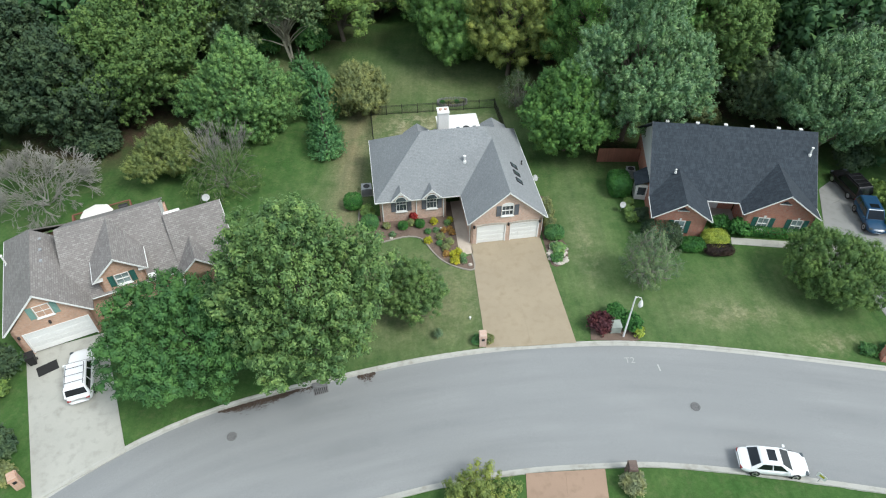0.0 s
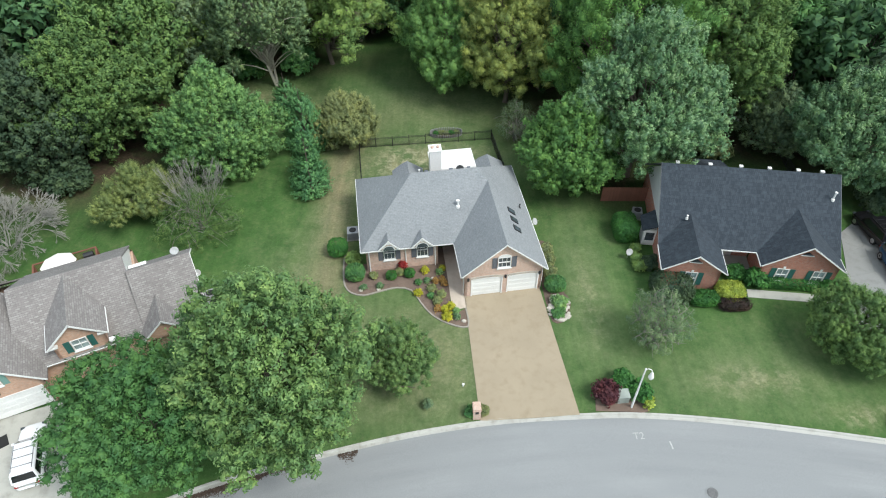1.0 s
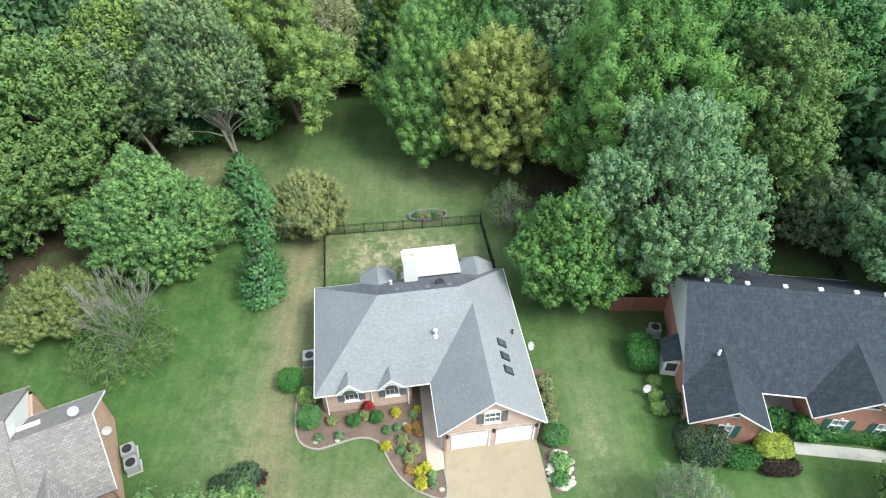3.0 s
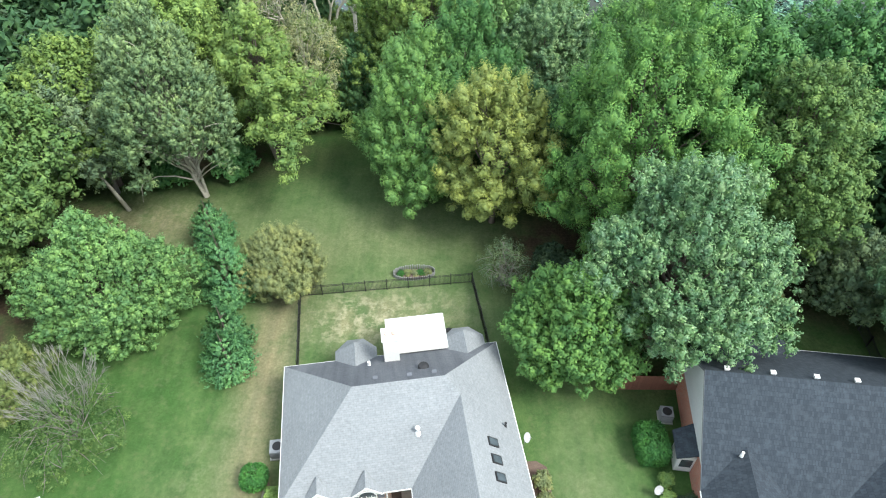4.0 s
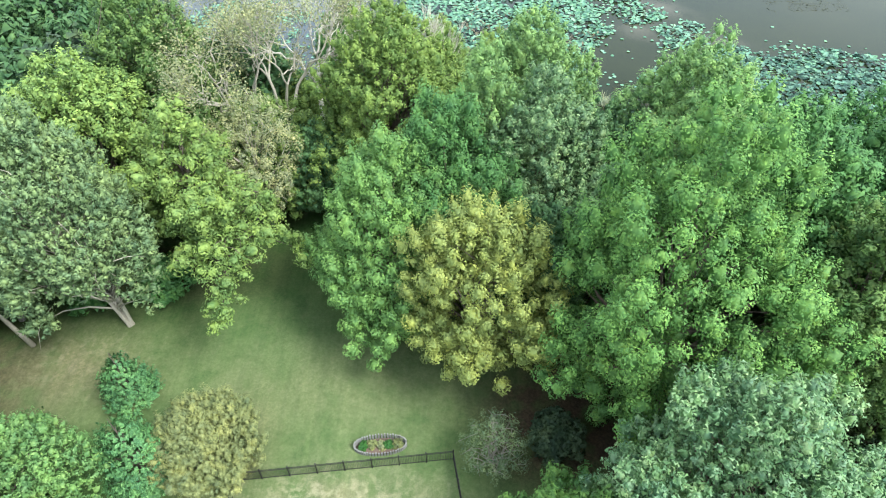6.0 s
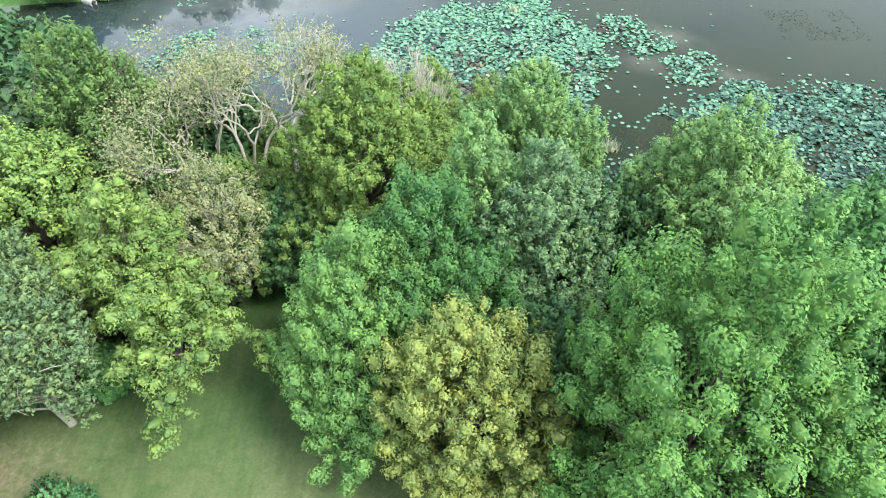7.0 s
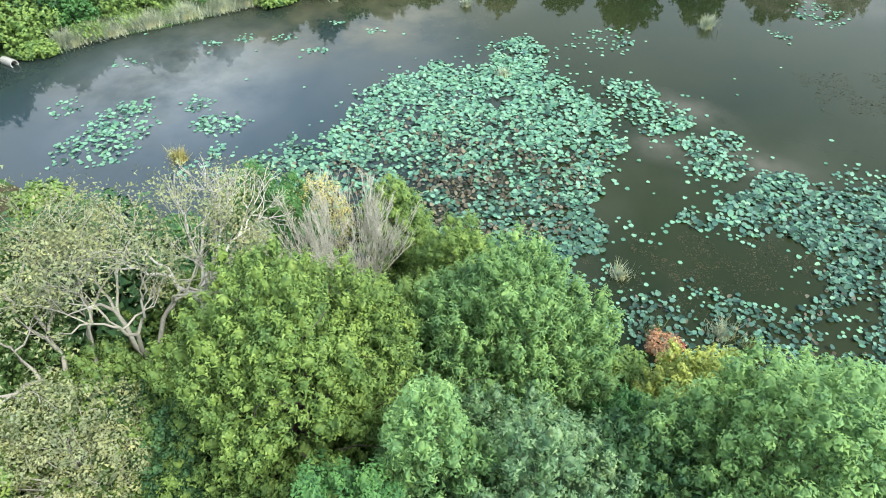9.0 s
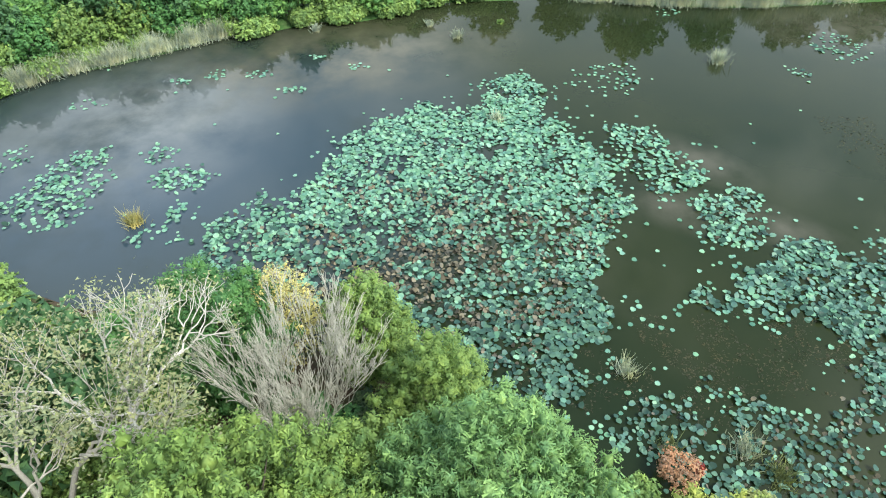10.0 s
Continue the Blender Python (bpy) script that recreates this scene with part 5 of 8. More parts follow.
tree("poplar_tree", -20.4, 95.6, 19.4, 5.2, L_MOSS, "tall green tree above the pond's bank", low=3, leaf=0.36, aspect=0.5, cover=1.1, seed=43, fine=0.7, puff=0.48, rough=1.5, twigs=50)
tree("pale_tree", 23.6, 86.2, 19.4, 4.8, L_WILLOW, "tall pale green tree in the woods", low=4, leaf=0.4, aspect=0.45, cover=1.1, seed=44, fine=0.55, puff=0.5, rough=1.5)
tree("maple_tree", 27.6, 77.0, 19.6, 5.4, L_FERN, "tall green tree in the woods", low=4, leaf=0.44, aspect=0.7, cover=1.25, seed=45)
tree("oak_tree", 31.0, 69.4, 18.0, 5.2, L_MOSS, "tall muted green tree with low drooping boughs", low=2, leaf=0.38, cover=1.1, seed=46, fine=0.5, puff=0.48, gap=1.45, flat=0.65, hang=0.25, rough=1.7, bough=0.28)
tree("oak_tree", 37.8, 77.5, 18.5, 6.0, L_DEEP, "tall deep green tree in the woods", low=3, leaf=0.42, cover=1.15, seed=47, fine=0.7, puff=0.75, bough=0.28)
tree("understorey_tree", 35.2, 62.4, 7.0, 3.2, L_GREYGREEN, "small grey-green tree under the wood's edge", low=0.6, leaf=0.3, cover=1.1, seed=48)
tree("understorey_tree", 8.6, 65.4, 4.6, 1.8, L_GREYGREEN, "small thin grey-green tree at the fence corner", low=0.4, leaf=0.2, aspect=0.45, cover=0.42, seed=49, stems=4, twigs=50, bark=M_TWIG)
tree("oak_tree", -35.4, 64.0, 13.8, 4.7, L_MOSS, "muted green tree at the edge of the back lawn", low=0.8, leaf=0.36, aspect=0.55, cover=1.1, seed=50, fine=0.75, puff=0.45, gap=1.4, flat=0.6, hang=0.2, rough=1.6)
tree("oak_tree", -34.6, 71.0, 16.0, 5.8, L_MOSS, "green tree at the edge of the back lawn", low=2, leaf=0.42, cover=1.1, seed=51, fine=0.78)
tree("oak_tree", -29.6, 79.5, 15.4, 5.4, L_OLIVE, "yellowish green tree in the woods", low=3, leaf=0.42, cover=1.1, seed=52, fine=0.78)
tree("oak_tree", -23.4, 88.2, 17.0, 5.6, L_LIME, "yellow-green tree in the woods", low=3, leaf=0.42, cover=1.1, seed=53, fine=0.60)
tree("shore_tree", -4.6, 109.6, 11.8, 3.9, L_FERN, "rounded green tree on the pond's bank", low=0.8, leaf=0.34, aspect=0.5, cover=1.2, seed=54, fine=0.56)
bare_tree("bare_shrub", 1.9, 102.8, 13.6, "grey leafless multi-stemmed tree on the bank", M_BARK_GREY, 55, 12, 6, 0.16, 0.14, 0.06, 0.3, minr=0.017, first=0.26, lean=(0, 0.12))
tree("shore_shrub", -0.7, 112.4, 9.4, 2.3, L_AMBER, "yellow-orange autumn shrub on the pond's bank", low=0.3, leaf=0.26, cover=0.62, seed=56, stems=3, twigs=30)
tree("shore_shrub", 5.4, 110.8, 10.0, 2.5, L_LIME, "yellow-green upright shrub on the pond's bank", low=0.3, leaf=0.28, cover=1.1, seed=57, fine=0.58, stems=3)
tree("shore_shrub", 10.6, 104.6, 10.8, 3.2, L_LIME, "yellowish shrub on the pond's bank", low=0.4, leaf=0.34, aspect=0.35, cover=1.1, seed=58, fine=0.58, stems=3)
tree("shore_shrub", 26.2, 95.8, 7.6, 3.5, L_STRAW, "yellow-tipped shrub on the pond's bank", low=0.3, leaf=0.3, cover=1.1, seed=59, stems=3)
tree("shore_tree", 32.0, 91.4, 12.0, 4.6, L_WILLOW, "pale green tree near the pond's bank", low=1.0, leaf=0.4, aspect=0.45, cover=1.2, seed=60, fine=0.74)
tree("shore_tree", 20.4, 91.6, 9.0, 3.4, L_DEEP, "grey-green tree near the pond's bank", low=1.0, leaf=0.38, aspect=0.5, cover=1.2, seed=61, fine=0.74)
tree("shore_tree", 7.4, 99.0, 10.5, 3.6, L_LIME, "yellow-green tree behind the bank's shrubs", low=1.0, leaf=0.36, cover=1.2, seed=62, fine=0.56)
tree("shore_tree", 40.0, 87.0, 14.0, 5.2, L_DEEP, "deep green tree near the pond's bank", low=1.5, leaf=0.42, cover=1.1, seed=63, fine=0.74)

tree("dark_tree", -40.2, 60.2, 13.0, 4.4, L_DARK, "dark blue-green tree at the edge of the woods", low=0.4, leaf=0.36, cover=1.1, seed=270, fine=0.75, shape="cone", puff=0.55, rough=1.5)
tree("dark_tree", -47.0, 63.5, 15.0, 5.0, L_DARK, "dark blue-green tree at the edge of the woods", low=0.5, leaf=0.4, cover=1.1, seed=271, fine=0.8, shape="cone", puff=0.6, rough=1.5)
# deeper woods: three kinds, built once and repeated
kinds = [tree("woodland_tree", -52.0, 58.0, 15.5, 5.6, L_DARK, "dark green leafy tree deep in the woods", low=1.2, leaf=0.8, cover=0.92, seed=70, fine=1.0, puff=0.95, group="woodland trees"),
         # from here on the woods' shade is put into the leaf colour
         tree("woodland_tree", -42.0, 72.5, 17.0, 5.8, L_SHADE, "tall leafy tree deep in the woods, shade put into its green", low=2.0, leaf=0.8, cover=0.92, seed=71, fine=1.0, puff=0.95, group="woodland trees"),
         tree("woodland_tree", -31.0, 92.0, 15.5, 5.6, L_SHADE, "leafy tree deep in the woods, shade put into its green", low=2.0, leaf=0.8, cover=0.92, seed=72, fine=1.0, puff=0.95, group="woodland trees"),
         tree("woodland_tree", 12.5, 76.5, 12.0, 4.2, L_SHADE, "leafy tree between taller trees, shade put into its green", low=1.0, leaf=0.36, cover=1.0, seed=73, fine=0.62, puff=0.5, group="woodland trees")]
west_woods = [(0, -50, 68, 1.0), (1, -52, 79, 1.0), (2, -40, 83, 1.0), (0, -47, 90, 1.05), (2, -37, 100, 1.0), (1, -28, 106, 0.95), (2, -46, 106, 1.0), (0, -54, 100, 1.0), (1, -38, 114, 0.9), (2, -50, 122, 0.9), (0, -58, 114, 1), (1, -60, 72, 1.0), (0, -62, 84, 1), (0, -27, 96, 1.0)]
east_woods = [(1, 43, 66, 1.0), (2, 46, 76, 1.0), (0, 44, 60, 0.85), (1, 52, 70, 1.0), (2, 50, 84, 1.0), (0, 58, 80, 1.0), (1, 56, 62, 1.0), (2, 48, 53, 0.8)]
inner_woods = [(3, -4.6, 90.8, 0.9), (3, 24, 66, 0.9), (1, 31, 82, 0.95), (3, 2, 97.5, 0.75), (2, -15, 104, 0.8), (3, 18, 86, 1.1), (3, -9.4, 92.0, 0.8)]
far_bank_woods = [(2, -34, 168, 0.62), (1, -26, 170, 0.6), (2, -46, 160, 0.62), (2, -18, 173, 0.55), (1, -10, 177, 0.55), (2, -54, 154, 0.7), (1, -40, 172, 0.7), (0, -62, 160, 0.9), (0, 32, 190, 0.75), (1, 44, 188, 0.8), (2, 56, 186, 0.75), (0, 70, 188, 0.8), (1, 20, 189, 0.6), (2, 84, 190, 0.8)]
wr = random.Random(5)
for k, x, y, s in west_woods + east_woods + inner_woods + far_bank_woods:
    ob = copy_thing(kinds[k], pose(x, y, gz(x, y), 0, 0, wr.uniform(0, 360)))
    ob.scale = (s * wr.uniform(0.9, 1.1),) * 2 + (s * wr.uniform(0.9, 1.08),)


# ---- houses ----
def rect_wall(g, p0, p1, z0, z1, openings=(), thick=0.22):
    """An upright wall from p0 to p1 (outer face, outside to the right of the way), with openings (from, to, low, high) cut through."""
    a, b = Vector(p0), Vector(p1)
    ln = (b - a).length
    d = (b - a) / ln
    nrm = Vector((-d.y, d.x))
    m = Matrix(((d.x, nrm.x, 0, a.x), (d.y, nrm.y, 0, a.y), (0, 0, 1, 0), (0, 0, 0, 1)))
    s = 0.0
    for o0, o1, lo, hi in sorted(openings):
        g.box(s, o0, 0, thick, z0, z1, m)
        if lo > z0:
            g.box(o0, o1, 0, thick, z0, lo, m)
        if hi < z1:
            g.box(o0, o1, 0, thick, hi, z1, m)
        s = o1
    g.box(s, ln, 0, thick, z0, z1, m)
    return m


def gable(g, p0, p1, apex, z0, thick=0.22):
    a, b = Vector(p0), Vector(p1)
    d = (b - a).normalized()
    nrm = Vector((-d.y, d.x))
    k = [(a.x, a.y, z0), (b.x, b.y, z0), apex]
    low = [(x + nrm.x * thick, y + nrm.y * thick, q) for x, y, q in k]
    g.add(k + low, [(0, 1, 2), (5, 4, 3), (3, 4, 1, 0), (4, 5, 2, 1), (5, 3, 0, 2)])


def frame_matrix(p, d):
    """Axes at p: x along d, y into the wall, z up."""
    d = Vector(d).normalized()
    return Matrix(((d.x, -d.y, 0, p[0]), (d.y, d.x, 0, p[1]), (0, 0, 1, p[2]), (0, 0, 0, 1)))


def add_window(house, p, d, w, h, shutter=None, pane=None, arch=False, rows=2, cols=2, frame_mat=None, sash="white double-hung window"):
    """p: the middle of the sill on the wall's outer face."""
    m = frame_matrix(p, d)
    g = Geo()
    t = 0.06
    g.box(-w / 2, -w / 2 + t, -0.05, 0.1, 0, h, m).box(w / 2 - t, w / 2, -0.05, 0.1, 0, h, m)
    g.box(-w / 2 + t, w / 2 - t, -0.05, 0.1, 0, t, m).box(-w / 2 + t, w / 2 - t, -0.05, 0.1, h - t, h, m)
    g.box(-w / 2 + t, w / 2 - t, -0.03, 0.06, h / 2 - 0.025, h / 2 + 0.025, m)
    for c in range(1, cols):
        x = -w / 2 + w * c / cols
        g.box(x - 0.012, x + 0.012, -0.02, 0.05, t, h / 2 - 0.03, m).box(x - 0.012, x + 0.012, -0.02, 0.05, h / 2 + 0.03, h - t, m)
    win = part("window", g, frame_mat or M_WHITE, house, sash)
    part("sill", Geo().box(-w / 2 - 0.08, w / 2 + 0.08, -0.12, -0.002, -0.09, -0.004, m), M_WHITE, win)
    part("pane", Geo().box(-w / 2 + t + 0.004, w / 2 - t - 0.004, 0.062, 0.075, t + 0.004, h / 2 - 0.04, m), pane or M_GLASS, win)
    part("pane", Geo().box(-w / 2 + t + 0.004, w / 2 - t - 0.004, 0.062, 0.075, h / 2 + 0.04, h - t - 0.004, m), pane or M_GLASS, win)
    if arch:
        ag = Geo()
        k = 12
        pts = [(0.5 * w * math.cos(math.pi * i / k), -0.04, h + 0.02 + 0.26 * w * math.sin(math.pi * i / k)) for i in range(k + 1)]
        ag.slab([tuple(m @ Vector(q)) for q in pts], 0.036, tuple(m.to_3x3() @ Vector((0, -1, 0))))
        part("fanlight", ag, M_WHITE, win, "white arched panel")
    if shutter:
        sw = 0.42
        for s in (-1, 1):
            sg = Geo()
            x0 = s * (w / 2 + 0.05 + sw / 2)
            sg.box(x0 - sw / 2, x0 - sw / 2 + 0.06, -0.05, -0.004, 0, h, m).box(x0 + sw / 2 - 0.06, x0 + sw / 2, -0.05, -0.004, 0, h, m)
            sg.box(x0 - sw / 2 + 0.06, x0 + sw / 2 - 0.06, -0.03, -0.004, 0.0, h, m)
            n = int(h / 0.12)
            for i in range(n):
                zz = (i + 0.2) * h / n
                sg.box(x0 - sw / 2 + 0.06, x0 + sw / 2 - 0.06, -0.046, -0.03, zz, zz + 0.07, m)
            part("shutter", sg, shutter, house)
    return win


def add_garage_door(house, p, d, w, h, arched=True):
    m = frame_matrix(p, d)
    fg = Geo()
    fg.box(-w / 2 - 0.1, -w / 2, -0.04, 0.12, 0, h + 0.1, m).box(w / 2, w / 2 + 0.1, -0.04, 0.12, 0, h + 0.1, m).box(-w / 2, w / 2, -0.04, 0.12, h, h + 0.1, m)
    part("door_casing", fg, M_WHITE, house)
    base = part("garage_door", Geo().box(-w / 2 + 0.004, w / 2 - 0.004, 0.07, 0.11, 0.01, h - 0.004, m), M_WHITE, house, "white panelled garage door")
    n = 4
    for i in range(n):
        pg = Geo()
        z0, z1 = 0.02 + i * (h - 0.03) / n, 0.02 + (i + 1) * (h - 0.03) / n - 0.015
        pg.box(-w / 2 + 0.01, w / 2 - 0.01, 0.045, 0.068, z0, z1, m)
        k = max(4, int(w / 0.62))
        for j in range(k):
            x0 = -w / 2 + 0.06 + j * (w - 0.12) / k
            pg.box(x0 + 0.03, x0 + (w - 0.12) / k - 0.03, 0.03, 0.045, z0 + 0.08, z1 - 0.08, m)
        part("panel", pg, M_WHITE, base)


def edge_trim(g, a, b, w=0.055, h=0.09, lift=-0.13):
    """A fascia board or gutter along an eave or rake."""
    a, b = Vector(a), Vector(b)
    d = (b - a).normalized()
    side = d.cross(Vector((0, 0, 1))).normalized()
    up = side.cross(d)
    vs = []
    for p in (a - d * 0.02, b + d * 0.02):
        for s, u in ((0.004, lift), (w, lift), (w, lift + h), (0.004, lift + h)):
            vs.append(p + side * s + up * u)
    g.add(vs, [(0, 1, 2, 3), (7, 6, 5, 4), (4, 5, 1, 0), (5, 6, 2, 1), (6, 7, 3, 2), (7, 4, 0, 3)])


def downspout(house, x, y, z1, d):
    g = Geo()
    o = Vector(d) * 0.06
    g.tube([(x + o.x, y + o.y, z1), (x + o.x, y + o.y, 0.25), (x + o.x * 4, y + o.y * 4, 0.06)], [0.055] * 3, 6)
    part("downspout", g, M_WHITE, house)


def vent_pipe(house, x, y, z0, h=0.55, r=0.07, material=None):
    g = Geo()
    g.lathe(x, y, [(r * 2.4, z0 - 0.15), (r * 2.0, z0 + 0.06), (r, z0 + 0.1), (r, z0 + h - 0.1), (r * 1.8, z0 + h - 0.08), (r * 1.8, z0 + h)], 10)
    part("vent_pipe", g, material or M_STEEL, house, smooth=False)


def box_vent(house, x, y, z, slope=0.6, material=None):
    g = Geo()
    g.box(-0.13, 0.13, -0.12, 0.12, -0.1, 0.05, pose(x, y, z)).box(-0.16, 0.16, -0.15, 0.15, 0.05, 0.08, pose(x, y, z))
    part("roof_vent", g, material or M_WHITE, house)


def dish(m, label="grey satellite dish on a short mast", r=0.34, mast=0.7):
    e = thing("satellite_dish", m, label, "satellite dish")
    g = Geo()
    n, rings = 18, 4
    vs, fs = [(0, 0, 0)], []
    for i in range(1, rings + 1):
        q = i / rings
        for k in range(n):
            a = 2 * math.pi * k / n
            vs.append((r * q * math.cos(a), r * 0.9 * q * math.sin(a), 0.12 * q * q))
    fs += [(0, 1 + k, 1 + (k + 1) % n) for k in range(n)]
    for i in range(rings - 1):
        fs += [(1 + i * n + k, 1 + (i + 1) * n + k, 1 + (i + 1) * n + (k + 1) % n, 1 + i * n + (k + 1) % n) for k in range(n)]
    back = [(x, y, q - 0.02) for x, y, q in vs]
    k0 = len(vs)
    g.add(vs + back, fs + [tuple(i + k0 for i in f[::-1]) for f in fs] + [(1 + (rings - 1) * n + k, 1 + (rings - 1) * n + k + k0, 1 + (rings - 1) * n + (k + 1) % n + k0, 1 + (rings - 1) * n + (k + 1) % n) for k in range(n)], pose(0, 0, mast, 50, 0, 0))
    part("reflector", g, M_DISH, e, smooth=True)
    part("mast", Geo().tube([(0, 0.05, 0), (0, 0.05, mast - 0.02)], [0.03, 0.03], 8), M_STEEL, e)
    part("feed_arm", Geo().tube([(0, -0.1, mast - 0.1), (0, -0.42, mast + 0.32)], [0.015, 0.015], 5), M_STEEL, e)
    return e


def air_conditioner(x, y, turn, label="grey air-conditioning unit beside the house wall", s=0.85):
    e = thing("air_conditioner", pose(x, y, gz(x, y), 0, 0, turn), label, "air conditioner")
    g = Geo()
    h = s / 2
    g.box(-h, h, -h, h, 0.08, 0.88)
    part("cabinet", g, M_GREY_METAL, e)
    sl = Geo()
    for i in range(9):
        for fx in (-1, 1):
            sl.box(fx * (h + 0.012) - 0.01, fx * (h + 0.012) + 0.01, -h + 0.05, h - 0.05, 0.16 + i * 0.075, 0.19 + i * 0.075)
            sl.box(-h + 0.05, h - 0.05, fx * (h + 0.012) - 0.01, fx * (h + 0.012) + 0.01, 0.16 + i * 0.075, 0.19 + i * 0.075)
    part("louvres", sl, M_GREY_METAL, e)
    part("fan_grille", Geo().lathe(0, 0, [(0.33, 0.884), (0.33, 0.9), (0.3, 0.91), (0.1, 0.9)], 20), M_BLACK, e)
    part("pad", Geo().box(-h - 0.08, h + 0.08, -h - 0.08, h + 0.08, -0.05, 0.075), M_KERB, e)
    return e


def house_base(name, x, y, turn, label):
    return thing(name, pose(x, y, 0, 0, 0, turn), label, "house")


# the tan brick house with a grey roof
H1 = house_base("house", 2.12, 41.83, 8, "one-storey tan brick house with a grey shingle hip roof")
F0 = -0.25
walls = Geo()
EV = 2.78
rect_wall(walls, (-7.65, 4.6), (-1.35, 4.6), F0, EV, [(1.45, 2.65, 1.05, 2.6), (4.35, 5.55, 1.05, 2.6)])
rect_wall(walls, (-1.35, 4.6), (-1.35, 7.6), F0, EV)
rect_wall(walls, (-1.35, 7.6), (0.35, 7.6), F0, EV, [(0.4, 1.35, F0, 2.1)])
rect_wall(walls, (0.35, 7.4), (0.35, 0.32), F0, EV)
rect_wall(walls, (0.35, 0.32), (6.95, 0.32), F0, EV, [(0.52, 3.22, F0, 2.2), (3.62, 6.3, F0, 2.2)])
rect_wall(walls, (6.95, 0.32), (6.95, 13.9), F0, EV)
rect_wall(walls, (6.95, 13.9), (-7.65, 13.9), F0, EV)
rect_wall(walls, (-7.65, 13.9), (-7.65, 4.6), F0, EV)
for c in (-2.95, 4.9):
    rect_wall(walls, (c + 1.2, 13.9), (c + 1.2, 15.0), F0, EV)
    rect_wall(walls, (c + 1.2, 15.0), (c + 0.5, 15.7), F0, EV)
    rect_wall(walls, (c + 0.5, 15.7), (c - 0.5, 15.7), F0, EV)
    rect_wall(walls, (c - 0.5, 15.7), (c - 1.2, 15.0), F0, EV)
    rect_wall(walls, (c - 1.2, 15.0), (c - 1.2, 13.9), F0, EV)
part("wall", walls, M_BRICK_TAN, H1)
gg = Geo()
a0, a1 = Vector((0.35, 0.32, EV)), Vector((6.95, 0.32, EV))
gw0, gw1, gwl, gwh = 3.05, 4.15, 3.3, 4.5
gg.slab([(0.35, 0.32, EV), (gw0, 0.32, EV), (gw0, 0.32, 5.2), (0.35, 0.32, EV + 0.04)], 0.22, (0, -1, 0))
gg.slab([(gw1, 0.32, EV), (6.95, 0.32, EV), (6.95, 0.32, EV + 0.04), (gw1, 0.32, 5.3)], 0.22, (0, -1, 0))
gg.slab([(gw0, 0.32, EV), (gw1, 0.32, EV), (gw1, 0.32, gwl), (gw0, 0.32, gwl)], 0.22, (0, -1, 0))
gg.slab([(gw0, 0.32, gwh), (gw1, 0.32, gwh), (gw1, 0.32, 5.28), (3.6, 0.32, 5.95), (gw0, 0.32, 5.2)], 0.22, (0, -1, 0))
part("gable_wall", gg, M_BRICK_TAN, H1)
E0, RZ, WZ = 2.95, 7.01, 6.22
FL, I_, BL, BR = (-8.05, 4.15, E0), (0, 4.15, E0), (-8.05, 14.3, E0), (7.3, 14.3, E0)
A_, FR, AP = (0, 0, E0), (7.3, 0, E0), (3.62, 0, WZ)
T_, R_, L_ = (3.62, 8.24, WZ), (2.75, 9.225, RZ), (-3.05, 9.225, RZ)
roof = Geo()
for poly in ([FL, I_, T_, R_, L_], [A_, AP, T_, I_][::-1], [FR, BR, R_, T_, AP], [BL, FL, L_]):
    roof.slab(poly, 0.16, (0, 0, 1))
split_part("roof_plane", roof, M_ROOF_GREY, H1, "grey asphalt shingles")
part("roof_plane", Geo().slab([BR, BL, L_, R_], 0.16, (0, 0, 1)), M_ROOF_STAINED, H1, "grey asphalt shingles darkened by algae streaks")
for c, w in ((-2.95, 1.5), (4.9, 1.58)):
    br = Geo()
    zb, pk, v0, v1 = E0 + 0.02, 4.25, 12.6, 14.75
    rid0, rid1 = (c, 12.65, pk), (c, 14.75, pk)
    br.slab([(c - w, 14.28, zb), rid0, rid1, (c - w, 15.1, zb)][::-1], 0.12, (0, 0, 1))
    br.slab([(c + w, 14.28, zb), rid0, rid1, (c + w, 15.1, zb)], 0.12, (0, 0, 1))
    br.slab([(c - w, 15.1, zb), rid1, (c - 0.6, 16.0, zb)][::-1], 0.12, (0, 0, 1))
    br.slab([(c + w, 15.1, zb), (c + 0.6, 16.0, zb), rid1], 0.12, (0, 0, 1))
    br.slab([(c + 0.6, 16.0, zb), (c - 0.6, 16.0, zb), rid1], 0.12, (0, 0, 1))
    split_part("bay_roof", br, M_ROOF_GREY, H1, "small hipped bay roof of grey shingles")
